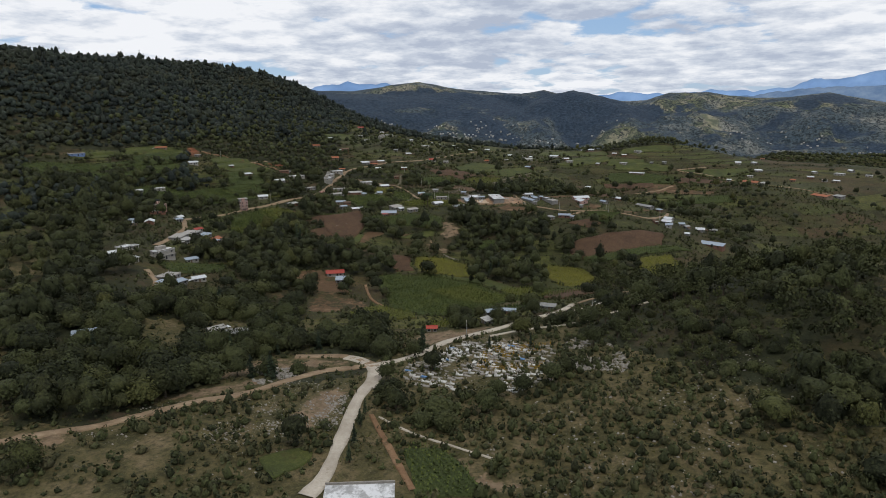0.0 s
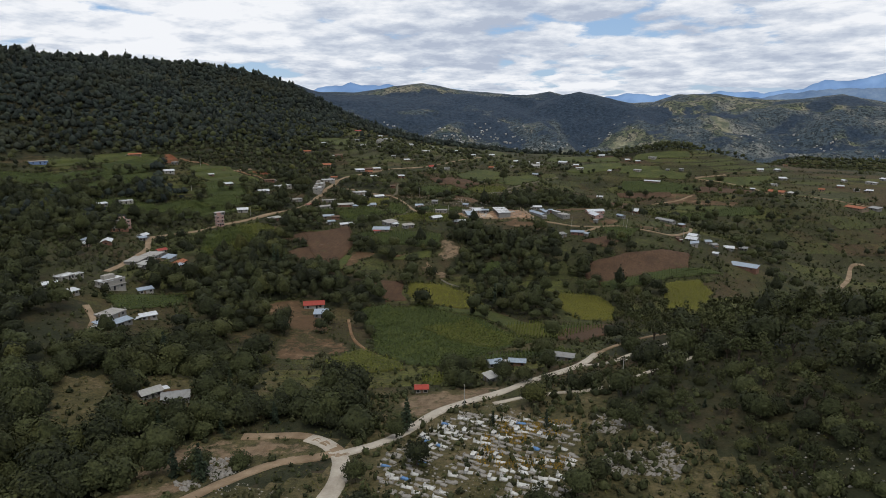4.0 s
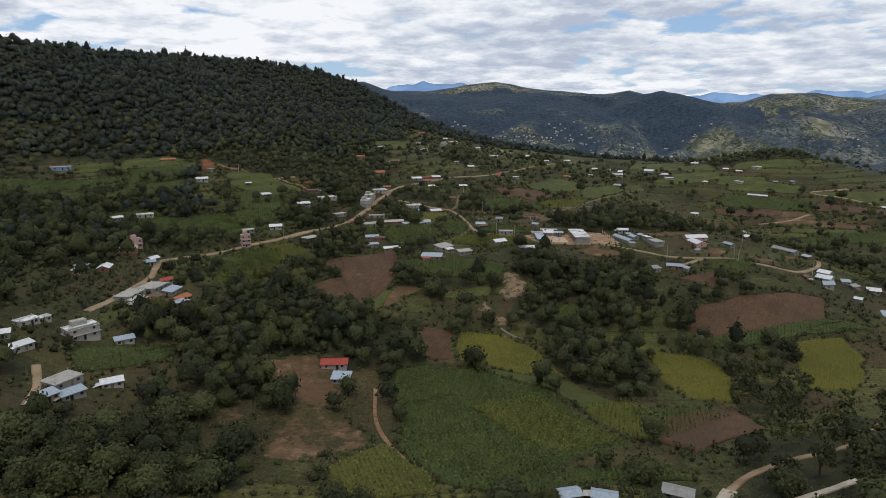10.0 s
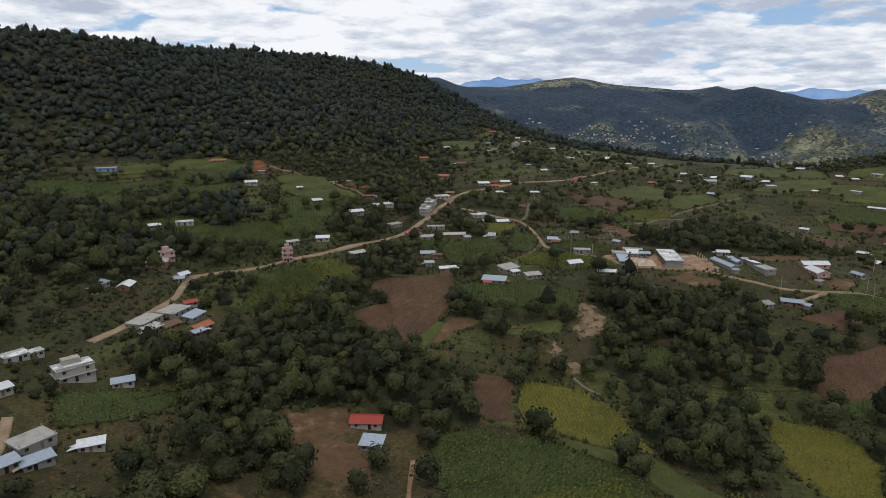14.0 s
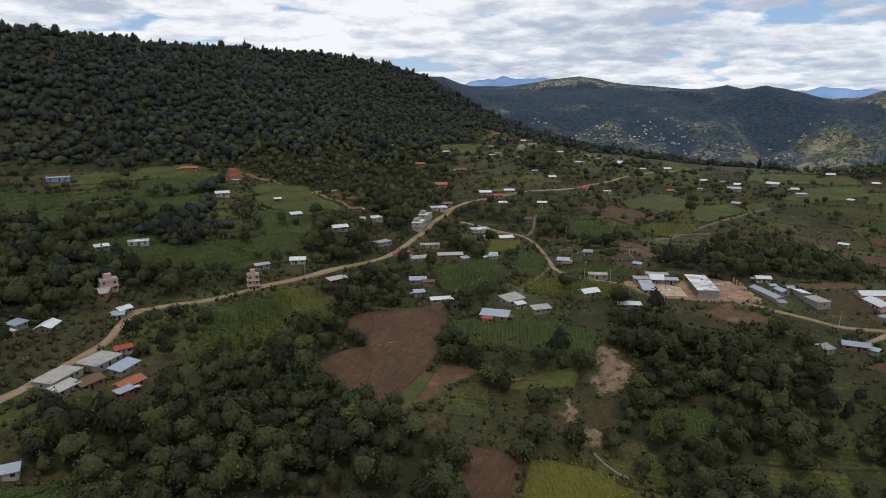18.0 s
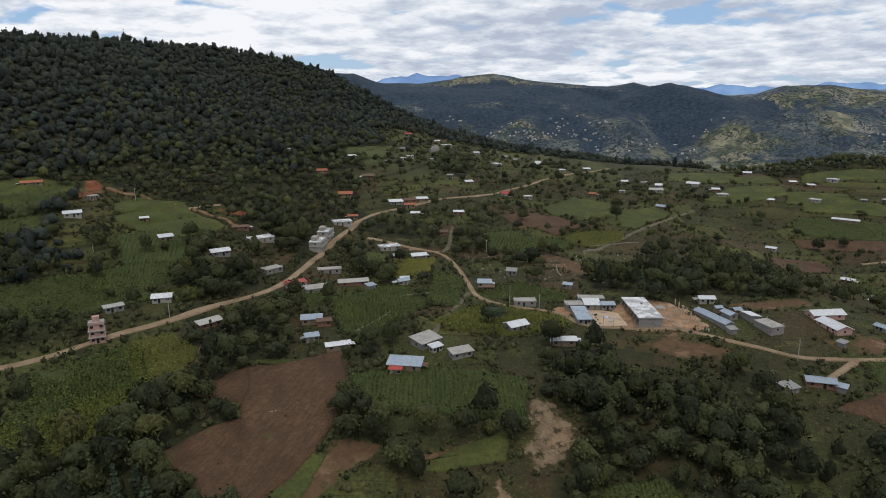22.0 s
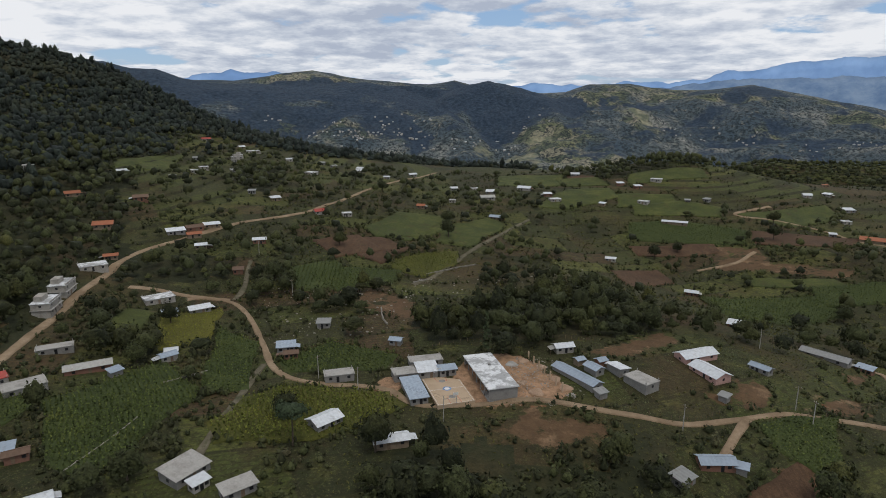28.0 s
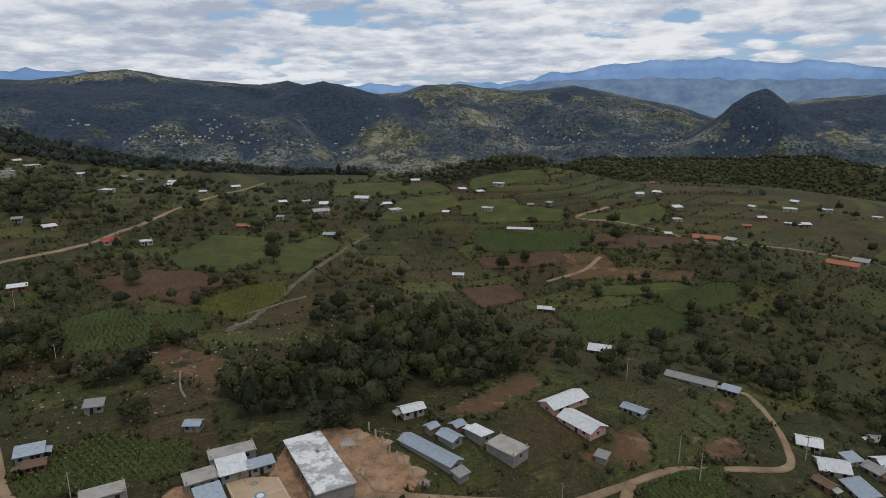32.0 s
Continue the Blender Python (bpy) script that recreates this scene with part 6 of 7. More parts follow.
def utility_pole(x, y, tall=9.0, lamp=False, turn=0):
    t = base("utility_pole", x, y, turn)
    part("pole", Shape().tube((0, 0, -0.6), (0, 0, tall), 0.17, 0.11, 10), "pole_grey", t)
    c = part("crossarm", Shape().box(-0.95, -0.07, tall - 0.75, 0.95, 0.07, tall - 0.6), "timber", t)
    for k in (-0.85, 0, 0.85):
        part("insulator", Shape().tube((k, 0, tall - 0.6), (k, 0, tall - 0.38), 0.06, 0.04, 6), "marble", c)
    if lamp:
        a = part("lamp_arm", Shape().tube((0, 0, tall - 1.4), (0, -1.5, tall - 1.0), 0.04, 0.035, 6), "frame_metal", t)
        part("lamp_head", Shape().box(-0.14, -2.0, tall - 1.08, 0.14, -1.4, tall - 0.95, 0.02), "marble", a)
    return tagged(t, "grey concrete utility pole with " + ("crossarm and street lamp" if lamp else "a crossarm beside the road"), "utility pole", group="utility poles")


LINES = (((-45, 270), (10.5, 288.8), (34.6, 314.2)), ((-275, 543), (-294, 579)), ((-136.5, 619), (-120.6, 610.8), (-89.8, 593.5), (-12.9, 597), (32, 605)), ((79.4, 619), (107, 679)), ((-172, 711), (-205, 760)), ((-350, 576), (-380, 640)), ((30, 613), (41, 668)))
for row in LINES:
    for i, (px, py) in enumerate(row):
        q = row[min(i + 1, len(row) - 1)] if i + 1 < len(row) else row[i - 1]
        utility_pole(px, py, 9.0, (px + py) % 2 > 1, math.degrees(math.atan2(q[1] - py, q[0] - px)) + 90)
    for (ax, ay), (bx, by) in zip(row, row[1:]):
        az, bz = float(land(ax, ay)) + 8.55, float(land(bx, by)) + 8.55
        d = Vector((by - ay, ax - bx, 0)).normalized()
        line = new("power_line")
        line.matrix_basis = pose(ax, ay, az)
        for k in (-0.85, 0, 0.85):
            part("wire", cable([Vector(((bx - ax) * u, (by - ay) * u, (bz - az) * u - 3.6 * u * (1 - u))) + d * k for u in np.linspace(0, 1, 9)], 0.02), "wire", line)
        tagged(line, "three thin dark sagging wires between poles", "power line")


# ---- fences ----
def fence(label, *pts):
    line = along(pts, 2.6)
    mid = line.mean(0)
    t = base("fence", float(mid[0]), float(mid[1]))
    z0 = t.matrix_basis.translation.z
    post = Shape().tube((0, 0, -0.4), (0, 0, 1.35), 0.07, 0.06, 6).mesh("post", "timber")
    at = []
    for q in line:
        p = Vector((q[0] - mid[0], q[1] - mid[1], float(land(q[0], q[1])) - z0))
        part("post", post, "timber", t, m=Matrix.Translation(p))
        at.append(p)
    for h in (0.5, 0.9, 1.25):
        part("wire", cable([p + Vector((0, 0, h)) for p in at], 0.014), "wire", t)
    return tagged(t, label, "fence")


fence("post and wire fence along the school road", (-22, 603.5), (-15, 602.6), (-7, 603.2), (2.5, 608), (15, 613), (25, 612), (33, 613))
fence("post and wire fence behind the school", (-97, 648), (-83, 654), (-66, 660), (-40, 659), (-20, 655))
fence("post and wire fence at the court's edge", (-104, 600), (-97, 597.5), (-90, 598.5))
fence("post and wire fence beside the village road", (-243, 592), (-236, 596), (-228, 604))
fence("post and wire fence across the pasture", (40, 612), (60, 622), (76, 640), (74, 668))

def stone_wall(*pts):
    """A low dry wall: rough stones set one beside the other in two courses."""
    r, s = random.Random(int(pts[0][0] * 3)), Shape()
    line = along(pts, 0.55)
    for i, q in enumerate(line):
        z = float(land(q[0], q[1]))
        for k in range(2):
            a, h = r.uniform(0.22, 0.36), r.uniform(0.2, 0.3)
            x, y = q[0] + r.uniform(-0.1, 0.1), q[1] + r.uniform(-0.1, 0.1)
            s.box(x - a, y - a, z - 0.15 + 0.36 * k, x + a, y + a, z + 0.12 + 0.36 * k + h, 0.07)
    return tagged(new("stone_wall", s.mesh("stone_wall", "stone")), "low dry wall of pale field stones", "wall", group="field walls")


stone_wall((-96, 467), (-89, 462), (-82, 460))
stone_wall((-194, 494), (-190, 498), (-187, 503))
stone_wall((-125, 697), (-122, 682), (-119, 674))
stone_wall((-114, 744), (-106, 753))
stone_wall((-191, 556), (-188, 570), (-186, 585))
stone_wall((-189, 609), (-179, 622))
stone_wall((-108, 762), (-98, 772), (-80, 790))
stone_wall((-60, 690), (-40, 700), (-20, 716))

# ---- the cemetery ----
GRAVEYARD = [(-62, 222), (-51, 262), (-33, 274), (-5, 250), (-5, 212), (-17, 200), (-36, 202), (-57, 206)]


def grave_kinds():
    """Five kinds of tomb, each built once."""
    made = []
    for k, (mat, label) in enumerate((("marble", "white tomb with a cross on its headstone"), ("stone", "grey stone tomb with a plain headstone"), ("tile_blue", "blue-tiled tomb with a pale headstone"), ("marble", "white tomb with a small chapel niche"), ("stone", "low grey tomb slab among weeds"))):
        t = base("tomb", -40 + k, 230, 0, -200)
        b = part("slab", Shape().box(-0.65, -1.2, -0.5, 0.65, 1.2, 0.42 + 0.12 * (k % 3), 0.05).box(-0.5, -1.0, 0.42 + 0.12 * (k % 3), 0.5, 1.0, 0.56 + 0.12 * (k % 3), 0.04), mat, t)
        if k == 3:
            n = part("niche", Shape().box(-0.7, 0.5, 0.3, 0.7, 1.4, 1.9).add([(-0.8, 0.4, 1.9), (0.8, 0.4, 1.9), (0.8, 1.5, 1.9), (-0.8, 1.5, 1.9), (0, 0.4, 2.45), (0, 1.5, 2.45)], [(0, 1, 4), (2, 3, 5), (1, 2, 5, 4), (3, 0, 4, 5)]), "marble", t)
            part("niche_opening", Shape().box(-0.35, 0.46, 0.8, 0.35, 0.52, 1.6), "opening", n)
        elif k < 3:
            part("headstone", Shape().box(-0.5, 1.05, 0.3, 0.5, 1.25, 1.25, 0.03), "marble" if k != 1 else "stone", t)
        if k in (0, 2, 3):
            z = 2.4 if k == 3 else 1.2
            part("cross", Shape().box(-0.07, 1.1, z, 0.07, 1.22, z + 0.8).box(-0.28, 1.1, z + 0.42, 0.28, 1.22, z + 0.55), "marble", t)
        tagged(t, label, "tomb", group="tombs in the cemetery")
        made.append(t)
    return made


kinds, rnd, first = grave_kinds(), random.Random(4), set()
for i in range(-2, 25):
    for j in range(-2, 25):
        u, v = i * 2.6 + rnd.uniform(-0.85, 0.85), j * 3.0 + rnd.uniform(-0.9, 0.9)
        x, y = -66 + u * 0.93 + v * 0.37, 196 - u * 0.37 + v * 0.93
        wild = float(waves(x, y, 14, 90, 2))
        if not inside([x], [y], GRAVEYARD)[0] or wild < -0.30 or rnd.random() < 0.10:
            continue
        k = rnd.choice((0, 0, 1, 1, 1, 3, 4, 4, 4, 4, 4)) if rnd.random() > 0.04 else 2
        m = pose(x, y, float(land(x, y)), 0, 0, 74 + rnd.uniform(-14, 14)) @ Matrix.Diagonal((rnd.uniform(0.75, 1.3), rnd.uniform(0.7, 1.2), rnd.uniform(0.45, 1.0), 1))
        if k not in first:
            first.add(k)
            kinds[k].matrix_basis = m
        else:
            copy_thing(kinds[k], m)
for k in range(5):
    if k not in first:
        kinds[k].matrix_basis = pose(-30 - 3 * k, 236, float(land(-30 - 3 * k, 236)), 0, 0, -20)


def stones(name, label, poly, n, lo, hi, seed):
    """Loose stones lying over a stretch of ground."""
    r = np.random.default_rng(seed)
    q = np.array(poly, float)
    x, y = r.uniform(q[:, 0].min(), q[:, 0].max(), n * 3), r.uniform(q[:, 1].min(), q[:, 1].max(), n * 3)
    k = inside(x, y, poly) & (waves(x, y, 12, seed) > -0.1)
    x, y = x[k][:n], y[k][:n]
    cube = np.array([(-1, -1, -1), (1, -1, -1), (1, 1, -1), (-1, 1, -1), (-0.7, -0.7, 0.8), (0.7, -0.7, 0.8), (0.7, 0.7, 0.8), (-0.7, 0.7, 0.8)]) * 0.5
    face = np.array([(4, 5, 6, 7), (0, 1, 5, 4), (1, 2, 6, 5), (2, 3, 7, 6), (3, 0, 4, 7)])
    v = cube[None] + r.normal(0, 0.13, (len(x), 8, 3))
    a = r.uniform(0, 6.283, len(x))
    s = (lo + (hi - lo) * r.uniform(0, 1, len(x)) ** 3)[:, None]
    X, Y = (v[..., 0] * np.cos(a)[:, None] - v[..., 1] * np.sin(a)[:, None]) * s, (v[..., 0] * np.sin(a)[:, None] + v[..., 1] * np.cos(a)[:, None]) * s * 0.8
    Z = v[..., 2] * s * 0.6 + land(x, y)[:, None] + 0.12 * s
    pts = np.stack([X + x[:, None], Y + y[:, None], Z], -1).reshape(-1, 3)
    f = (face[None] + 8 * np.arange(len(x))[:, None, None]).reshape(-1, 4)
    return tagged(new(name, big_mesh(name, pts, f, ["stone"])), label, "stones", kind="stuff")


stones("rubble_stones", "pale grey rubble tipped on the slope", [(0, 262), (18, 246), (24, 226), (16, 214), (4, 220), (-2, 240)], 900, 0.25, 1.3, 91)
stones("slope_stones", "scattered pale stones on the scrubby slope", [(-10, 195), (20, 200), (60, 240), (75, 215), (70, 160), (20, 130), (-30, 150)], 900, 0.15, 0.9, 92)
stones("bank_stones", "scattered pale stones beside the dirt road", [(-150, 150), (-100, 205), (-78, 205), (-70, 150), (-90, 128)], 600, 0.15, 0.8, 93)
stones("pasture_stones", "scattered grey stones in the rocky pasture", [(-190, 720), (-60, 780), (0, 860), (-30, 700), (-100, 660), (-180, 650)], 900, 0.2, 1.1, 94)
stones("grave_stones", "broken stone and kerbs between the tombs", GRAVEYARD, 700, 0.2, 0.9, 95)
stones("site_stones", "broken brick and rubble strewn over the building site", [(-72, 640), (-50, 640), (-42, 612), (-58, 600), (-68, 604)], 500, 0.15, 0.7, 99)
stones("scree_stones", "pale rubble tipped beside the dirt road", [(-119, 213), (-104, 219), (-98, 213), (-107, 195), (-113, 195)], 700, 0.3, 1.4, 96)
stones("verge_stones", "pale stones on the dry bank by the road", [(-83, 192), (-73, 193), (-69, 171), (-74, 152), (-84, 166)], 500, 0.15, 0.9, 97)
stones("grass_stones", "pale stones in the dry grass", [(-116, 166), (-93, 184), (-77, 150), (-99, 141)], 500, 0.15, 0.8, 98)

# paved yard by the road
yard = base("paved_yard", -50.5, 138.0, 15, -1.52)
part("slab", Shape().box(-9, -4, -2.4, 9, 2.2, 0.4, 0.03), "slab_white", yard)
part("rear_wall", Shape().box(-9, 2.2, -2.4, 9, 2.6, 1.0), "stone", yard)
HOUSES.append((-50.5, 138, 10))
tagged(yard, "pale concrete yard with a low stone wall", "yard")


# ---- houses on the far side of the valley ----
def far_house(x, y, wide, turn, white):
    t = base("far_house", x, y, turn, sink=0.5)
    d = wide * 0.32
    part("wall", Shape().box(-wide / 2, -d, -2.5, wide / 2, d, 3.2), "wall_white", t)
    part("roof", Shape().add([(-wide / 2 - 0.6, -d - 0.6, 3.0), (wide / 2 + 0.6, -d - 0.6, 3.0), (wide / 2 + 0.6, d + 0.6, 3.0), (-wide / 2 - 0.6, d + 0.6, 3.0), (-wide / 2 - 0.6, 0, 5.0), (wide / 2 + 0.6, 0, 5.0)], [(0, 1, 5, 4), (2, 3, 4, 5), (1, 2, 5), (3, 0, 4), (3, 2, 1, 0)]), "roof_white" if white else "roof_pale", t)
    return tagged(t, "small pale house on the far valley slope", "house", group="far houses")


rnd = random.Random(8)
for cx, cy, n in ((-643, 2823, 9), (-540, 2811, 14), (-452, 2903, 12), (-346, 2888, 12), (-588, 2858, 8), (-289, 2995, 6), (-889, 2913, 6), (-413, 2932, 8), (-112, 2814, 8), (21, 3040, 5), (162, 3093, 5), (-214, 2778, 8), (75, 2814, 6), (837, 3058, 6), (970, 2971, 8), (1166, 2806, 8), (1392, 2525, 14), (1463, 2494, 8), (684, 2946, 5), (1347, 2818, 6)):
    for k in range(n):
        far_house(cx + rnd.gauss(0, 46), cy + rnd.gauss(0, 26), rnd.uniform(4.5, 8), rnd.uniform(-50, 50), rnd.random() < 0.12)


# ---- trees ----
rng = np.random.default_rng(11)


def leaf_quads(centres, outward, size, rng, flat=0.38):
    """One leafy quad at each place, facing roughly outward."""
    n = len(centres)
    d = outward + rng.normal(0, flat, (n, 3))
    d /= np.linalg.norm(d, axis=1)[:, None] + 1e-9
    a = np.cross(d, rng.normal(0, 1, (n, 3)))
    a /= np.linalg.norm(a, axis=1)[:, None] + 1e-9
    b = np.cross(d, a)
    s = (size * rng.uniform(0.6, 1.35, n))[:, None]
    k = rng.uniform(0.5, 1.0, (n, 1))
    v = np.stack([centres - a * s, centres - b * s * k, centres + a * s * 0.9 + d * s * 0.25, centres + b * s * k], 1)
    return v.reshape(-1, 3)


def crown_points(rng, kind, tall, wide, n):
    """Places on the clumps of a crown and the ways out of them."""
    pts, outs = [], []
    if kind == "oak":
        clumps = 16
        for k in range(clumps):
            a, u = rng.uniform(0, 6.283), math.sqrt(rng.uniform(0, 1))
            c = np.array([math.cos(a) * u * wide * 0.36, math.sin(a) * u * wide * 0.36, tall * (0.50 + 0.30 * (1 - u * u) * rng.uniform(0.5, 1.15) + 0.06 * rng.normal())])
            r = wide * rng.uniform(0.13, 0.22)
            m = n // clumps
            d = rng.normal(0, 1, (m, 3))
            d[:, 2] = np.abs(d[:, 2]) * 0.9 - 0.25
            d /= np.linalg.norm(d, axis=1)[:, None]
            pts.append(c + d * r * rng.uniform(0.75, 1.1, (m, 1)) * np.array([1, 1, 0.8]))
            outs.append(d + np.array([0, 0, 0.35]))
    elif kind == "pine":
        tiers = 9
        for k in range(tiers):
            u = k / (tiers - 1)
            r = wide * 0.5 * (1 - u) ** 0.8 * rng.uniform(0.75, 1.15) + 0.25
            m = max(4, int(n / tiers * (1.5 - u)))
            a = rng.uniform(0, 6.283, m)
            q = np.sqrt(rng.uniform(0.1, 1, m)) * r * (0.7 + 0.3 * np.sin(a * 3 + k))
            pts.append(np.stack([np.cos(a) * q, np.sin(a) * q, tall * (0.24 + 0.74 * u) - q * 0.22 + rng.normal(0, 0.25, m)], -1))
            outs.append(np.stack([np.cos(a) * 0.5, np.sin(a) * 0.5, np.full(m, 0.9)], -1))
    else:
        d = rng.normal(0, 1, (n, 3))
        d[:, 2] = np.abs(d[:, 2])
        d /= np.linalg.norm(d, axis=1)[:, None]
        lump = 1 + 0.3 * np.sin(d[:, :1] * 5 + 1) * np.cos(d[:, 1:2] * 4)
        pts.append(d * lump * rng.uniform(0.6, 1.05, (n, 1)) * np.array([wide / 2, wide / 2, tall * 0.9]))
        outs.append(d)
    return np.concatenate(pts), np.concatenate(outs)


def ball(fine):
    """Corners and triangles of a rough ball: an octahedron, split."""
    v = [(1, 0, 0), (-1, 0, 0), (0, 1, 0), (0, -1, 0), (0, 0, 1), (0, 0, -1)]
    f = [(0, 2, 4), (2, 1, 4), (1, 3, 4), (3, 0, 4), (2, 0, 5), (1, 2, 5), (3, 1, 5), (0, 3, 5)]
    for _ in range(fine):
        mid, g = {}, []

        def half(a, b):
            k = (min(a, b), max(a, b))
            if k not in mid:
                v.append(tuple(Vector(v[a]).lerp(Vector(v[b]), 0.5).normalized()))
                mid[k] = len(v) - 1
            return mid[k]

        for a, b, c in f:
            x, y, z = half(a, b), half(b, c), half(c, a)
            g += [(a, x, z), (x, b, y), (z, y, c), (x, y, z)]
        f = g
    return np.array(v, float), np.array(f)


BALLS = [ball(0), ball(1), ball(2)]


def crown_mesh(name, kind, tall, wide, n, size, mat, seed, blobs=0, fine=1):
    """A crown: lumpy clumps under a coat of leaves. Returns its corners and triangles, and a mesh."""
    r = np.random.default_rng(seed)
    vs, fs, at = [], [], 0
    p, o = [], []
    if blobs:
        bv, bf = BALLS[fine]
        bf = bf[bv[bf][:, :, 2].mean(1) > -0.45]
        for k in range(blobs):
            if kind == "bush":
                c, rad = np.array([0, 0, tall * 0.3]), wide * 0.42
                vs.append(bv * (1 + r.normal(0, 0.26, (len(bv), 1))) * np.array([rad, rad, tall * 0.52]) + c)
                fs.append(bf + at)
                at += len(bv)
                d = r.normal(0, 1, (n, 3))
                d[:, 2] = np.abs(d[:, 2])
                d /= np.linalg.norm(d, axis=1)[:, None]
                p.append(c + d * r.uniform(0.8, 1.35, (n, 1)) * np.array([rad, rad, tall * 0.6]))
                o.append(d)
                continue
            # one uneven dome: boughs push out of it, hollows lie between, and sprays of leaves stand off it
            boughs = r.normal(0, 1, (12, 3))
            boughs[:, 2] = np.abs(boughs[:, 2]) * 0.8 - 0.15
            boughs /= np.linalg.norm(boughs, axis=1)[:, None]
            reach, lean = r.uniform(0.66, 1.12, 12), r.normal(0, 0.05, 2) * wide
            mid, slim = tall * r.uniform(0.46, 0.56), r.uniform(-0.1, 0.22)

            def dome(d, swell):
                push = np.max(reach * np.clip(d @ boughs.T, 0, 1) ** 4, axis=1)
                rad = (0.52 + 0.56 * push) * swell
                up = np.clip(d[:, 2], 0, 1)
                flat = rad * (1 - slim * up)
                return np.stack([d[:, 0] * flat * wide * 0.54 + lean[0] * up, d[:, 1] * flat * wide * 0.54 + lean[1] * up, mid + d[:, 2] * rad * np.where(d[:, 2] > 0, tall - mid, tall * 0.36)], -1)

            q = dome(bv, 0.86 + r.normal(0, 0.10, len(bv)))
            vs.append(q)
            fs.append(bf + at)
            at += len(q)
            d = r.normal(0, 1, (n, 3))
            d[:, 2] = np.abs(d[:, 2]) - 0.42
            d /= np.linalg.norm(d, axis=1)[:, None]
            p.append(dome(d, r.uniform(0.80, 1.22, n)))
            o.append(d + np.array([0, 0, 0.3]))
            break
        p, o = np.concatenate(p), np.concatenate(o)
    else:
        p, o = crown_points(r, kind, tall, wide, n)
    q = leaf_quads(p, o, size, r)
    k = np.arange(len(q)).reshape(-1, 4) + at
    v, f = np.concatenate(vs + [q]), np.concatenate(fs + [k[:, [0, 1, 2]], k[:, [0, 2, 3]]])
    return v, f, (big_mesh(name, v, f, [mat]) if name != "tmp" else None)


def trunk_mesh(tall, wide, seed, pine=False):
    r, s = random.Random(seed), Shape()
    s.tube((0, 0, -0.6), (0.1, 0.05, tall * 0.34), tall * 0.035, tall * 0.024, 7)
    if pine:
        s.tube((0.1, 0.05, tall * 0.34), (0, 0, tall * 0.95), tall * 0.024, 0.03, 6)
    else:
        for k in range(5):
            a = k * 1.257 + r.uniform(-0.4, 0.4)
            e = (math.cos(a) * wide * 0.27, math.sin(a) * wide * 0.27, tall * r.uniform(0.55, 0.72))
            s.tube((0.1, 0.05, tall * 0.32), e, tall * 0.017, 0.04, 5)
    return s.mesh("trunk", "bark")


OAKS = [(trunk_mesh(10 + k * 0.6, 9, k), crown_mesh("crown", "oak", 10 + k * 0.6, 9.0 + 0.6 * (k % 3), 680, 0.50, "oak_leaves", 50 + k, 1, 2)[2]) for k in range(6)]
PINES = [(trunk_mesh(12 + k, 5, 20 + k, True), crown_mesh("crown", "pine", 12 + k, 5.4, 460, 0.48, "pine_needles", 70 + k)[2]) for k in range(3)]

PALE_OAKS = [(trunk_mesh(9.5 + k, 9, 60 + k), crown_mesh("crown", "oak", 9.5 + k, 9.4, 640, 0.50, "pale_needles", 80 + k, 1, 2)[2]) for k in range(3)]
OPEN_PINES = [(trunk_mesh(13 + k, 8, 30 + k), crown_mesh("crown", "oak", 13 + k, 8.6, 620, 0.44, "pale_needles", 40 + k)[2]) for k in range(4)]


def free(x, y, gap=3.0, fields=True):
    """Which places are clear of roads, houses and worked fields."""
    ok = np.ones(len(x), bool)
    for line, wide in WAYS:
        for q in (line if gap < 2 else line[::2]):
            ok &= (x - q[0]) ** 2 + (y - q[1]) ** 2 > (wide / 2 + gap) ** 2
    if gap > 4:
        # roads and houses stay open to the south
        for line, wide in WAYS:
            if wide > 2.3:
                for q in line[::2]:
                    ok &= (np.abs(x - q[0]) > wide / 2 + 4) | (y > q[1]) | (y < q[1] - (36 if q[0] < -150 and q[1] < 700 else 18))
        for hx, hy, r in HOUSES:
            ok &= (np.abs(x - hx) > r) | (y > hy) | (y < hy - 16)
    for hx, hy, r in HOUSES:
        ok &= (x - hx) ** 2 + (y - hy) ** 2 > (r + gap * 0.6) ** 2
    for kind, poly in PLOTS if fields else ():
        ok &= ~inside(x, y, poly)
    if gap > 4:
        for poly in GLADES:
            ok &= ~inside(x, y, list(poly))
    return ok


def scatter(n, x0, y0, x1, y1, gap):
    """Places not nearer than a gap to one another."""
    x, y = rng.uniform(x0, x1, n), rng.uniform(y0, y1, n)
    taken, keep = {}, []
    for i in range(n):
        k = (int(x[i] // gap), int(y[i] // gap))
        if any((x[j] - x[i]) ** 2 + (y[j] - y[i]) ** 2 < gap * gap for a in (-1, 0, 1) for b in (-1, 0, 1) for j in taken.get((k[0] + a, k[1] + b), ())):
            continue
        taken.setdefault(k, []).append(i)
        keep.append(i)
    return x[keep], y[keep]


def in_woods(x, y):
    r = np.zeros(len(x), bool)
    for poly in WOODS:
        r |= inside(x, y, list(poly))
    return r


# dense woods, and single trees along the hedges between
x, y = scatter(90000, -640, 120, 330, 1130, 5.2)
wood = in_woods(x, y) & (waves(x, y, 30, 60) > -0.72)
tx, ty = x[wood], y[wood]
x, y = scatter(9000, -560, 120, 400, 1130, 6.4)
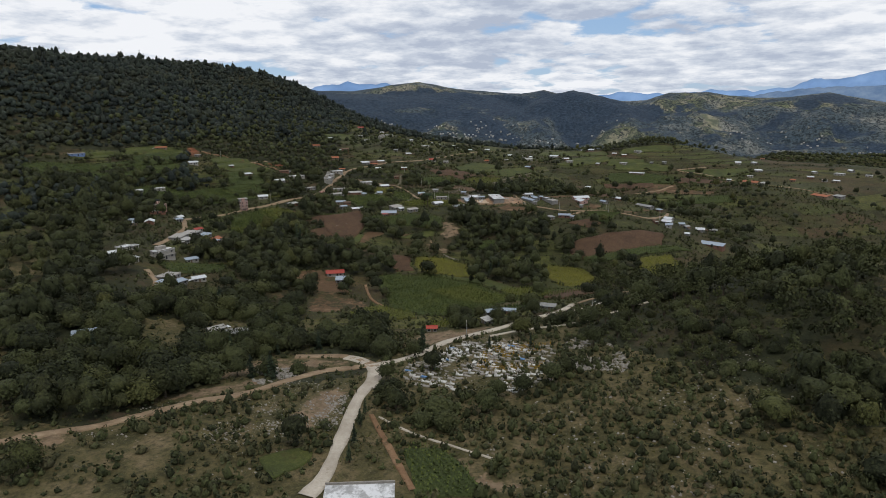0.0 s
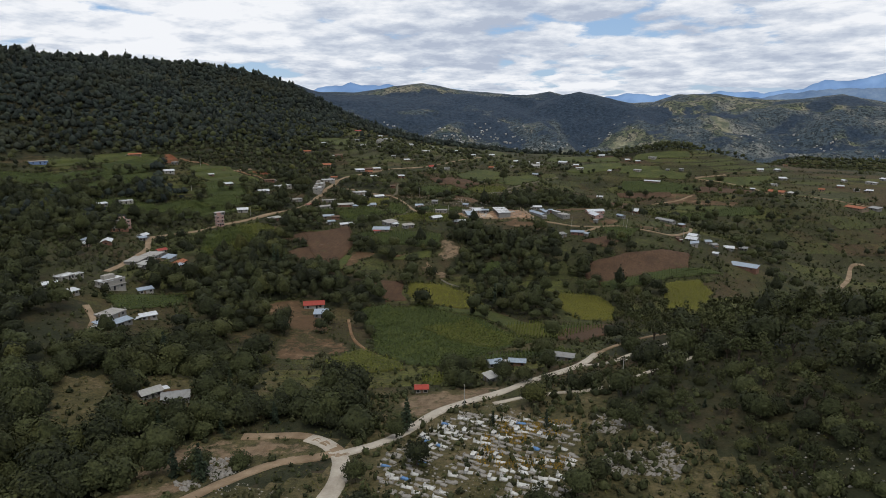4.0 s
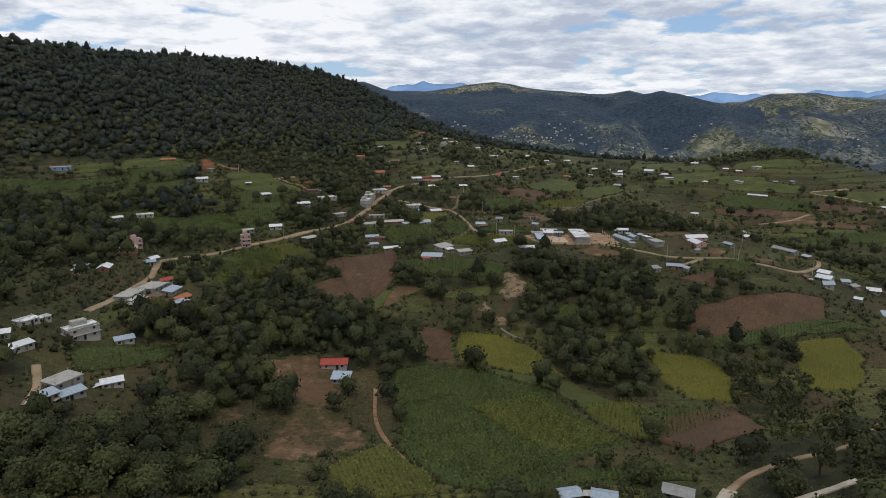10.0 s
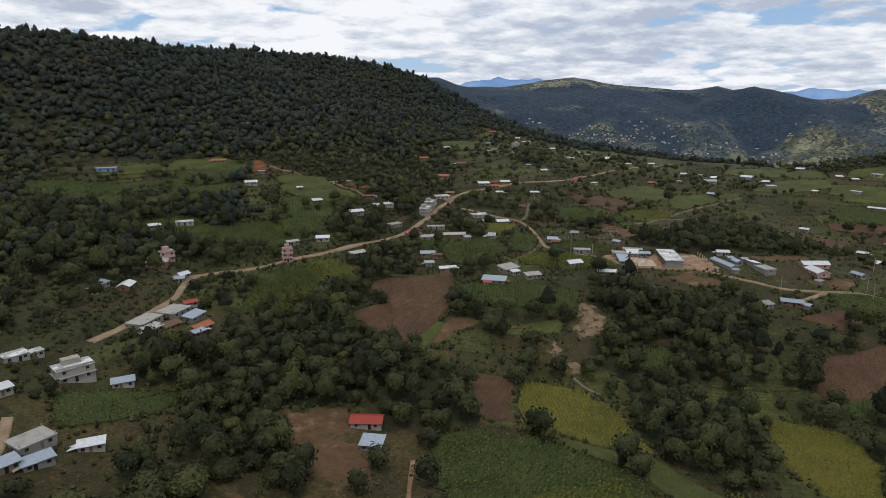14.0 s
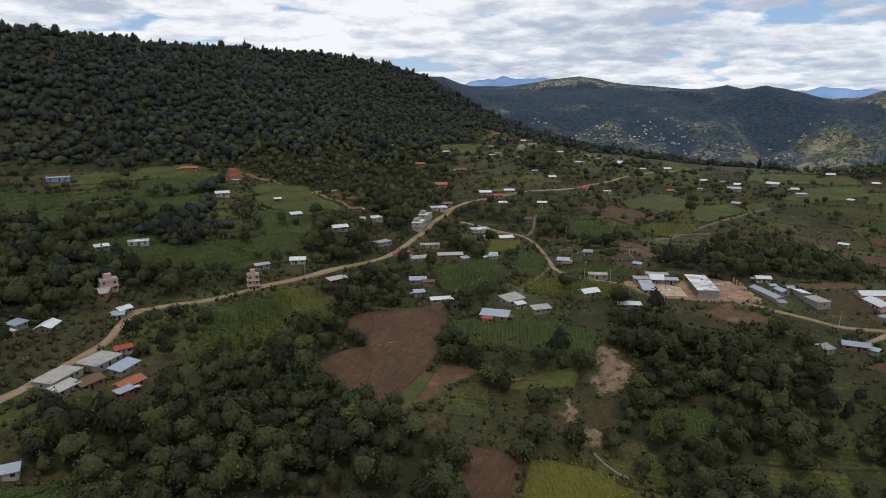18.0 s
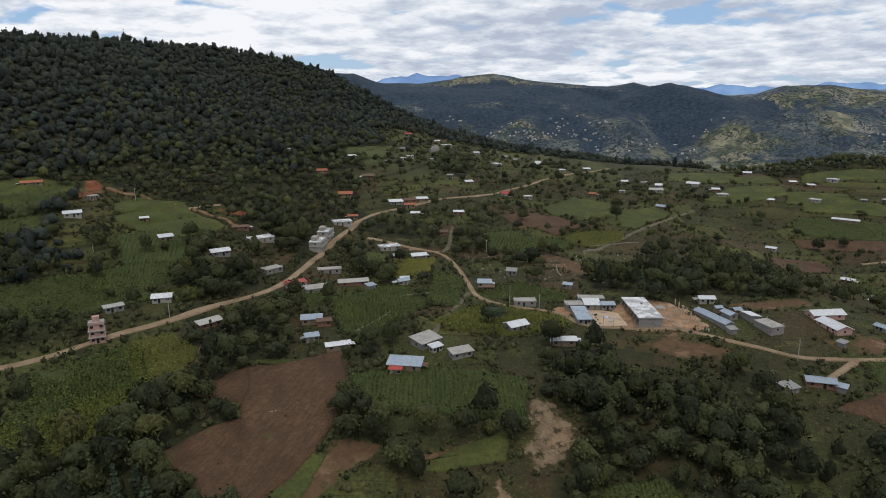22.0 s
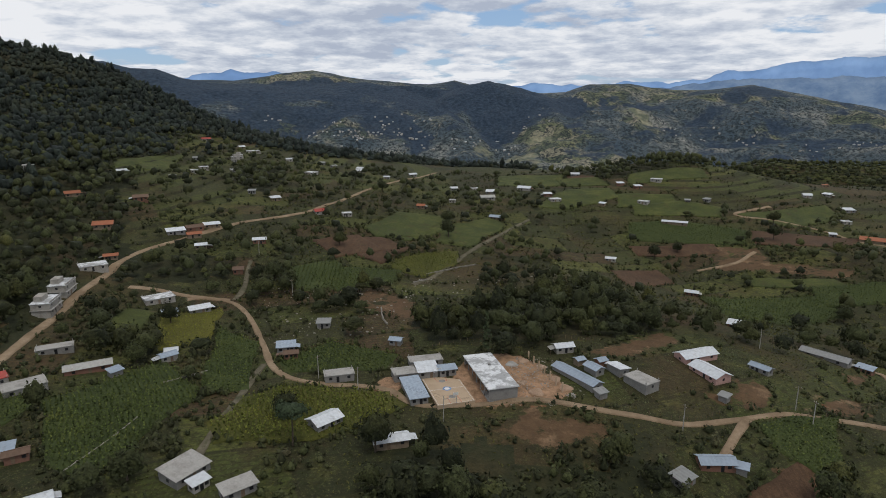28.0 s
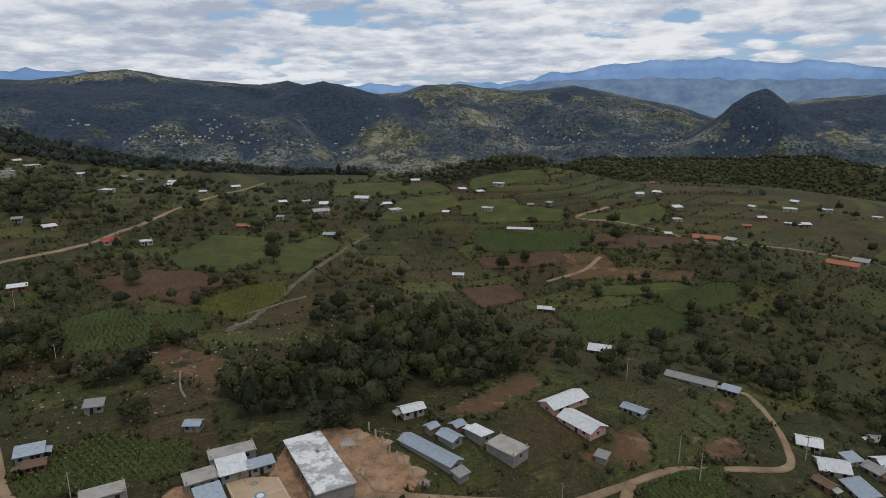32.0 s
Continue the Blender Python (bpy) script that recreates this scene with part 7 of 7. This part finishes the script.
lone = ~in_woods(x, y) & (waves(x, y, 70, 61) + 0.6 * waves(x, y, 22, 62) > np.where((x < -175) & (y < 1130), np.where(y < 620, -0.5, -0.34), np.where((x > -135) & (x < -55) & (y < 215), 0.45, np.where(y < 330, np.where((x > -115) & (x < 0), 0.22, -0.05), np.where(x > 20, np.where((x > 120) & (y > 640), 0.12, 0.36), 0.10)))))
tx, ty = np.concatenate([tx, x[lone]]), np.concatenate([ty, y[lone]])
# hedge trees and bushes on the field edges and on the steps of the terraces
edge_x, edge_y = [], []
for kind, poly in PLOTS:
    q = np.array(poly)
    for a, b in zip(q, np.roll(q, -1, 0)):
        n = max(1, int(np.hypot(*(b - a)) / 2.2))
        u = (np.arange(n)[:, None] + rng.uniform(0, 1, (n, 1))) / n
        c = a + (b - a) * u + rng.normal(0, 0.7, (n, 2))
        m = q.mean(0)
        c = c + (c - m) / np.hypot(*(c - m).T)[:, None] * 1.6
        edge_x += list(c[:, 0])
        edge_y += list(c[:, 1])
edge_x, edge_y = np.array(edge_x), np.array(edge_y)
k = (waves(edge_x, edge_y, 26, 80) > 0.18) & (rng.uniform(0, 1, len(edge_x)) < 0.16)
tx, ty = np.concatenate([tx, edge_x[k]]), np.concatenate([ty, edge_y[k]])
x, y = scatter(26000, -640, 380, 420, 1160, 3.0)
z = land(x, y)
step = np.abs((z / 4.5) % 1 - 0.5) < 0.11
zone = ((x < -225) | (y > 690)) & (waves(x, y, 50, 82) > -0.35) & (z < 60) & (y > -0.84 * x - 40)
step_x, step_y = x[step & zone], y[step & zone]
ok = free(tx, ty, 4.2) & ~((tx > -42) & (tx < 84) & (ty > 602) & (ty < 664)) & ~((tx > -120) & (tx < -30) & (ty > 560) & (ty < 640) & (waves(tx, ty, 20, 85) < 0.5))
tx, ty = tx[ok], ty[ok]
# hedges along the steps of the western terraces, through the maize
x, y = scatter(16000, -500, 470, -290, 690, 2.6)
bank = (np.abs((land(x, y) / 4.5) % 1 - 0.5) < 0.085) & (waves(x, y, 34, 83) > -0.3)
bank_x, bank_y = x[bank], y[bank]
ok = free(bank_x, bank_y, 4.2, False) & (rng.uniform(0, 1, len(bank_x)) < 0.28)
tx, ty = np.concatenate([tx, bank_x[ok]]), np.concatenate([ty, bank_y[ok]])
x, y = scatter(46000, -960, 90, -280, 1560, 4.3)
z = land(x, y)
hill = (z > 50 + 9 * waves(x, y, 90, 21)) | ((x < -340) & (waves(x, y, 60, 63) > 0.25))
ok = free(x[hill], y[hill])
hx, hy = x[hill][ok], y[hill][ok]
# trees along the shoulder where the hill falls to the valley
x, y = scatter(16000, -600, 1060, 20, 1360, 5.4)
shoulder = inside(x, y, [(-500, 1080), (-360, 1150), (-270, 1190), (-150, 1232), (0, 1258), (0, 1330), (-200, 1330), (-400, 1290), (-590, 1230)])
hx, hy = np.concatenate([hx, x[shoulder]]), np.concatenate([hy, y[shoulder]])
# the slope that faces the valley
seen = (hx > -835) & (hy > -0.84 * hx - 40)
hx, hy = hx[seen], hy[seen]

LONE = ((-63, 180, 'c'), (-62, 172, 'c'), (-60, 161, 'c'), (-58, 151, 'c'), (-137, 125, 'o'), (-138, 121, 'o'), (-65, 211, 'o'), (-60, 192, 'o'), (-54, 185, 'o'), (-60, 247, 'p'), (-62, 241, 'o'), (-50, 221, 'o'), (-22, 273, 'o'), (-32, 250, 'c'), (-15, 249, 'c'), (-22, 198, 'o'), (-14, 201, 'o'), (-5, 208, 'o'), (-121, 203, 'o'), (-25, 188, 'o'), (-58, 196, 'o'), (-0, 215, 'o'), (10, 248, 'o'), (-20, 268, 'o'), (-35, 301, 'o'), (-7, 283, 'o'), (0, 284, 'o'), (-52, 309, 'o'), (-18, 312, 'o'), (9, 272, 'o'), (-46, 316, 'o'), (-26, 296, 'o'))
SINGLE = ((-276, 471), (-345, 427), (-242, 419), (-317, 490), (-99, 841), (-140, 590), (-206, 623), (-173, 555), (-162, 962), (-109, 575), (-213, 665), (-101, 869), (-165, 793), (174, 856), (170, 949), (179, 786), (122, 749), (149, 741), (185, 763), (-187, 731), (-196, 729), (-12, 766), (-64, 767), (150, 902), (53, 875), (73, 887))
for n, (ax, ay) in enumerate(SINGLE):
    t = base("oak_tree", ax, ay, n * 71 % 360, sink=0.2)
    w = 0.72 + 0.06 * (n % 5)
    t.scale = (w, w, w * 1.15)
    part("trunk", OAKS[n % 6][0], "bark", t)
    part("crown", OAKS[n % 6][1], "oak_leaves", t)
    tagged(t, "broad dark green tree standing alone among the fields", "tree", group="lone field trees")


def umbrella_pine(x, y):
    t = base("umbrella_pine", x, y, 20, sink=0.2)
    part("trunk", Shape().tube((0, 0, -0.5), (0.3, 0.1, 6), 0.32, 0.24, 8).tube((0.3, 0.1, 6), (0.1, 0.3, 12.5), 0.24, 0.1, 7), "bark", t)
    for k in range(6):
        a = k * 1.05
        part("limb", Shape().tube((0.15, 0.25, 10 + 0.35 * k), (math.cos(a) * 3.2, math.sin(a) * 3.2, 12 + 0.25 * k), 0.1, 0.03, 5), "bark", t)
    part("crown", crown_mesh("crown", "oak", 5.5, 9.0, 420, 0.42, "pine_needles", 61, 1, 2)[2], "pine_needles", t, m=Matrix.Translation((0.1, 0.3, 9.4)))
    return tagged(t, "tall pine with bare trunk and flat spreading crown", "tree")


umbrella_pine(-134, 576)
far_off = np.ones(len(tx), bool)
for ax, ay in SINGLE:
    far_off &= (tx - ax) ** 2 + (ty - ay) ** 2 > 30
for ax, ay, k in LONE:
    far_off &= (tx - ax) ** 2 + (ty - ay) ** 2 > 20
tx, ty = tx[far_off], ty[far_off]
for n, (ax, ay, k) in enumerate(LONE):
    tr, cr = {"o": OAKS[n % 6], "p": PINES[n % 3], "c": PINES[n % 3]}[k]
    t = base("oak_tree" if k == "o" else "pine_tree", ax, ay, n * 67 % 360, sink=0.2)
    w = {"o": 0.62 + 0.05 * (n % 5), "p": 1.0, "c": 0.42}[k]
    t.scale = (w, w, w * (1.15 if k == "c" else 1))
    part("trunk", tr, "bark", t)
    part("crown", cr, "oak_leaves", t)
    tagged(t, {"o": "round dark green tree near the cemetery road", "p": "spreading dark pine tree by the cemetery", "c": "small narrow dark conifer beside the concrete road"}[k], "tree", group="trees by the cemetery")

near = (tx > -235) & (tx < 75) & (ty > 170) & (ty < 345)
order = np.argsort(np.hypot(tx + 70, ty - 250))
single = [i for i in order if near[i]][:300]
for i in single:
    k = int(lattice(int(tx[i] * 10), int(ty[i] * 10), 5) * 1000)
    airy = tx[i] > -10 and k % 5 < 3
    pine = airy or k % 17 == 0
    tr, cr = OPEN_PINES[k % 4] if airy else PINES[k % 3] if pine else PALE_OAKS[k % 3] if k % 7 < 3 else OAKS[k % 6]
    t = base("pine_tree" if pine else "oak_tree", float(tx[i]), float(ty[i]), k * 37 % 360, sink=2.0)
    s = (0.62 + 0.56 * (k % 100) / 100) * (0.68 if tx[i] > -5 and ty[i] < 285 else 1)
    t.scale = (s, s, s * (0.86 + 0.3 * (k % 7) / 7))
    part("trunk", tr, "bark", t)
    part("crown", cr, "oak_leaves", t)
    tagged(t, "open-crowned olive green pine on the slope above the road" if airy else "tall dark green pine tree on the wooded slope" if pine else "round-crowned yellowish green oak tree on the wooded slope" if k % 7 < 3 else "round-crowned dark green oak tree on the wooded slope", "tree", group="trees on the near slopes")
rest = np.ones(len(tx), bool)
rest[single] = False


def forest(name, label, xs, ys, kinds, mats, lo, hi, seed, sink=0.4, stretch=1.45):
    """Many plants as one stuff: copies of a few crowns, turned and scaled."""
    r = np.random.default_rng(seed)
    vs, fs, tones, at = [], [], [], 0
    pick = r.integers(0, len(kinds), len(xs))
    zs = land(xs, ys) - sink
    for k, (v, f) in enumerate(kinds):
        i = np.where(pick == k)[0]
        a, s = r.uniform(0, 6.283, len(i)), r.uniform(lo, hi, len(i))
        h = s * r.uniform(0.9 if stretch > 1.2 else 0.8, stretch, len(i))
        ca, sa = (np.cos(a) * s)[:, None], (np.sin(a) * s)[:, None]
        vs.append(np.stack([v[:, 0] * ca - v[:, 1] * sa + xs[i][:, None], v[:, 0] * sa + v[:, 1] * ca + ys[i][:, None], v[:, 2] * h[:, None] + zs[i][:, None]], -1).reshape(-1, 3))
        fs.append((f[None] + (at + len(v) * np.arange(len(i)))[:, None, None]).reshape(-1, 3))
        at += len(v) * len(i)
        tones.append(np.repeat(r.uniform(0, 1, len(i)), len(v)))
    v = np.concatenate(vs)
    me = big_mesh(name, v, np.concatenate(fs), mats)
    me.attributes.new("plant", "FLOAT", "POINT").data.foreach_set("value", np.concatenate(tones).astype(np.float32))
    return tagged(new(name, me), label, "trees" if "shrub" not in name and "maize" not in name else "plants", kind="stuff")


def crowns(specs, mat, blobs=0, fine=1):
    return [crown_mesh("tmp", *q, mat, 90 + i, blobs, fine)[:2] for i, q in enumerate(specs)]


MID = crowns([("oak", 9.6, 9.6, 170, 0.60), ("oak", 11.0, 9.0, 170, 0.60), ("oak", 8.8, 10.0, 170, 0.60), ("oak", 13, 8.4, 170, 0.60), ("oak", 10, 10.4, 170, 0.60), ("oak", 12, 7.6, 170, 0.60), ("oak", 9, 8.6, 170, 0.60)], "oak_leaves", 1, 2)
MIDP = crowns([("pine", 12.5, 5.4, 130, 0.72), ("pine", 14, 5.0, 130, 0.72)], "pine_needles")
LOW = crowns([("oak", 9.4, 9.0, 15, 0.8), ("oak", 10.5, 9.6, 15, 0.8), ("oak", 8.6, 10.2, 15, 0.8), ("oak", 11.5, 8.0, 15, 0.8)], "hill_leaves", 1, 1)
LOWP = crowns([("oak", 15.0, 7.0, 18, 0.8), ("oak", 13.0, 6.4, 18, 0.8)], "hill_leaves", 1, 1)
rx, ry = tx[rest], ty[rest]
dist = np.hypot(rx + 50, ry - 330)
pin = waves(rx, ry, 40, 64) > 0.62
airy = (rx > -5) & (ry < 480) & (waves(rx, ry, 17, 65) > -0.1)
forest("open_pine_woods", "olive green pines with open crowns above the road", rx[airy], ry[airy], crowns([("oak", 13, 8.4, 190, 0.62), ("oak", 12, 9.0, 190, 0.62), ("oak", 14.5, 7.8, 190, 0.62)], "pale_needles"), ["pale_needles"], 0.55, 1.05, 16)
a = (dist < 420) & ~pin & ~airy
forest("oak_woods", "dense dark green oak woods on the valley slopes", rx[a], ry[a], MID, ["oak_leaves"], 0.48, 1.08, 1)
a = (dist < 420) & pin & ~airy
forest("pine_woods", "dark green pine trees among the oaks", rx[a], ry[a], MIDP, ["pine_needles"], 0.7, 1.1, 2)
a = dist >= 420
forest("far_village_trees", "scattered dark green trees between far houses", rx[a], ry[a], LOW, ["oak_leaves"], 0.4, 0.95, 3)
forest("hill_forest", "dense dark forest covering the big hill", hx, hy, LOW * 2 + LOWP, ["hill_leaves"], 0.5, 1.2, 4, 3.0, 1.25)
x, y = scatter(30000, 240, 1150, 1250, 1900, 7.0)
b, d = np.degrees(np.arctan2(x + 60, y - 300)), np.hypot(x + 60, y - 300)
k = (b > 14.5) & (b < 42) & (d > 1180) & (d < 1560) & (waves(x, y, 110, 28) > -0.42)
forest("east_hill_forest", "dark green trees over a low hill at the valley's edge", x[k], y[k], LOW, ["oak_leaves"], 0.7, 1.25, 13, 1.5, 1.2)
# taller pines along the crest of the big hill
crest_x, crest_y = [], []
for k in range(70):
    yy = 330 + 14.0 * k + 5 * math.sin(k * 2.3)
    line_x = np.arange(-900, -330, 6.0)
    top = line_x[np.argmax(land(line_x, np.full(len(line_x), yy)) + line_x * 0.10)]
    if (k * 37) % 10 < 5:
        crest_x.append(top + 9 * math.sin(k * 5.1))
        crest_y.append(yy)
forest("crest_trees", "taller dark trees standing out along the hill's crest", np.array(crest_x), np.array(crest_y), MID, ["hill_leaves"], 0.7, 1.25, 12, 0.2, 1.35)
# scrub
x, y = scatter(30000, -430, 115, 330, 860, 2.7)
s = (waves(x, y, 45, 66) + 0.7 * waves(x, y, 11, 67) > np.where(y < 300, -0.45, np.where(x < -150, 0.05, np.where((y > 585) & (x < 110), 0.5, 0.18)))) & free(x, y, 0.8)
# hedges on the lines between the parcels
def strip_u(x, y):
    return 0.914 * x + 0.407 * y + 7 * np.sin(y / 41) + 3 * np.sin(x / 17 + 1)


def strip_v(x, y):
    return -0.407 * x + 0.914 * y + 6 * np.sin(x / 47 + 2) + 3 * np.sin(y / 19)


qx, qy = scatter(60000, -430, 380, 330, 1140, 1.7)
rv = strip_v(qx, qy) / 25
ru = strip_u(qx, qy) / 48 + np.floor(rv) * 0.618
line = (np.abs(rv - np.round(rv)) < 0.045) | (np.abs(ru - np.round(ru)) < 0.02)
line &= (waves(qx, qy, 45, 84) > -0.15) & free(qx, qy, 0.4)
step_x, step_y = np.concatenate([step_x, qx[line]]), np.concatenate([step_y, qy[line]])
s2 = free(step_x, step_y, 0.4)
ok = free(bank_x, bank_y, 0.8, False)
bank_x, bank_y = bank_x[ok], bank_y[ok]
s3 = free(edge_x, edge_y, 0.2) & (rng.uniform(0, 1, len(edge_x)) < 0.7)
bx, by = np.concatenate([x[s], edge_x[s3], step_x[s2], bank_x]), np.concatenate([y[s], edge_y[s3], step_y[s2], bank_y])
BUSH = crowns([("bush", 1.7, 2.6, 7, 0.42), ("bush", 1.2, 2.0, 6, 0.36), ("bush", 2.4, 3.0, 8, 0.46)], "bush_leaves", 1, 0)
forest("shrubs", "low olive-green shrubs scattered over the slopes", bx, by, BUSH, ["bush_leaves"], 0.5, 1.25, 5, 0.1)

x, y = scatter(12000, -170, 118, 120, 330, 2.5)
s = (waves(x, y, 30, 68) + 0.8 * waves(x, y, 9, 69) > np.where(x > -20, -0.62, np.where((x > -145) & (x < -50) & (y < 205), -0.08, 0.05))) & free(x, y, 1.3) & ~in_woods(x, y) & ~inside(x, y, GRAVEYARD)
THICKET = crowns([("bush", 2.4, 3.6, 16, 0.46), ("bush", 2.9, 3.2, 16, 0.46), ("bush", 1.7, 3.8, 15, 0.46), ("bush", 2.0, 2.8, 14, 0.42)], "bush_leaves", 1, 0)
x2, y2 = scatter(14000, -400, 330, -165, 700, 3.6)
s2 = (waves(x2, y2, 26, 71) + 0.6 * waves(x2, y2, 9, 72) > -0.25) & free(x2, y2, 0.8)
x3, y3 = scatter(5000, 60, 560, 330, 900, 4.2)
s3 = (waves(x3, y3, 30, 73) + 0.6 * waves(x3, y3, 9, 74) > 0.12) & free(x3, y3, 0.8)
x4, y4 = scatter(4000, -140, 515, 60, 600, 3.2)
s4 = (waves(x4, y4, 22, 86) + 0.6 * waves(x4, y4, 8, 87) > 0.0) & free(x4, y4, 0.8)
x, y, s = np.concatenate([x, x2, x3, x4]), np.concatenate([y, y2, y3, y4]), np.concatenate([s, s2, s3, s4])
forest("thicket_shrubs", "tall olive-green shrubs on the scrubby slope", x[s], y[s], THICKET, ["bush_leaves"], 0.4, 1.35, 6, 0.25)

x, y = scatter(3600, -34, 222, -4, 256, 0.55)
s = waves(x, y, 8, 75) > -0.15
FLOWER = crowns([("bush", 0.6, 0.7, 5, 0.26)], "flower_bed")
forest("flower_shrubs", "yellow-orange marigold flowers growing between the tombs", x[s], y[s], FLOWER, ["flower_bed"], 0.6, 1.1, 7, 0.0)
x, y = scatter(700, -64, 198, -2, 276, 2.0)
s = inside(x, y, GRAVEYARD) & (waves(x, y, 10, 76) > 0.0)
forest("cemetery_shrubs", "dark green bushes growing between the tombs", x[s], y[s], BUSH, ["bush_leaves"], 0.35, 0.8, 8, 0.1)

# weeds and grass in the open ground
x, y = scatter(80000, -230, 150, 190, 740, 1.2)
s = (waves(x, y, 16, 77) + 0.8 * waves(x, y, 5, 78) > 0.0) & free(x, y, 0.2) & (rng.uniform(0, 1, len(x)) < np.where(y < 470, 1.0, 0.85))
WEED = crowns([("bush", 0.5, 0.9, 3, 0.34), ("bush", 0.7, 0.8, 3, 0.30)], "weed_leaves")
forest("weed_shrubs", "tufts of tall grass and weeds", x[s], y[s], WEED, ["weed_leaves"], 0.7, 1.4, 9, 0.05)

x, y = scatter(60000, -230, 700, 270, 1010, 2.3)
s = (waves(x, y, 18, 93) + 0.8 * waves(x, y, 6, 94) > 0.05) & free(x, y, 0.2)
forest("north_weed_shrubs", "tufts of grass and low bushes between the far fields", x[s], y[s], WEED, ["weed_leaves"], 1.0, 2.4, 15, 0.05)
# white-flowering herbs in the pasture by the school
x, y = scatter(9000, -36, 604, 40, 662, 0.8)
s = (waves(x, y, 17, 88) + 0.5 * waves(x, y, 5, 89) > -0.02) & free(x, y, 0.3)
forest("herb_shrubs", "pale green flowering herbs in the school pasture", x[s], y[s], crowns([("bush", 0.5, 0.8, 3, 0.24)], "herb_leaves"), ["herb_leaves"], 0.6, 1.2, 14, 0.0)

# ---- crops in rows ----
CORN = crowns([("bush", 2.2, 0.9, 3, 0.44), ("bush", 1.9, 0.8, 3, 0.40), ("bush", 2.0, 1.0, 4, 0.40)], "corn_leaves")
for n, (kind, poly) in enumerate(PLOTS):
    if kind not in ("corn", "yellow", "yellowcorn"):
        continue
    p = np.array(poly)
    d = np.hypot(p[:, 0].mean() + 60, p[:, 1].mean() - 400)
    gap = 1.65 if d < 330 else 2.2
    turn = math.radians(78 + (n * 47) % 50)
    c, s = math.cos(turn), math.sin(turn)
    u, v = p[:, 0] * c + p[:, 1] * s, -p[:, 0] * s + p[:, 1] * c
    U, V = np.meshgrid(np.arange(u.min(), u.max(), gap * 0.36), np.arange(v.min(), v.max(), gap))
    U, V = (U + rng.normal(0, 0.12, U.shape)).ravel(), (V + rng.normal(0, 0.09, V.shape)).ravel()
    x, y = U * c - V * s, U * s + V * c
    k = inside(x, y, poly) & (waves(x, y, 9, 70) > -0.62)
    mat = {"corn": "corn_leaves", "yellow": "yellow_leaves", "yellowcorn": "ripe_leaves"}[kind]
    forest("maize_rows", {"corn": "green maize plants standing in rows", "yellow": "yellow-green low crop plants in rows", "yellowcorn": "yellowing maize plants in rows"}[kind], x[k], y[k], CORN, [mat], 0.7 if kind != "yellow" else 0.5, 1.15 if kind != "yellow" else 0.8, 100 + n, 0.0)
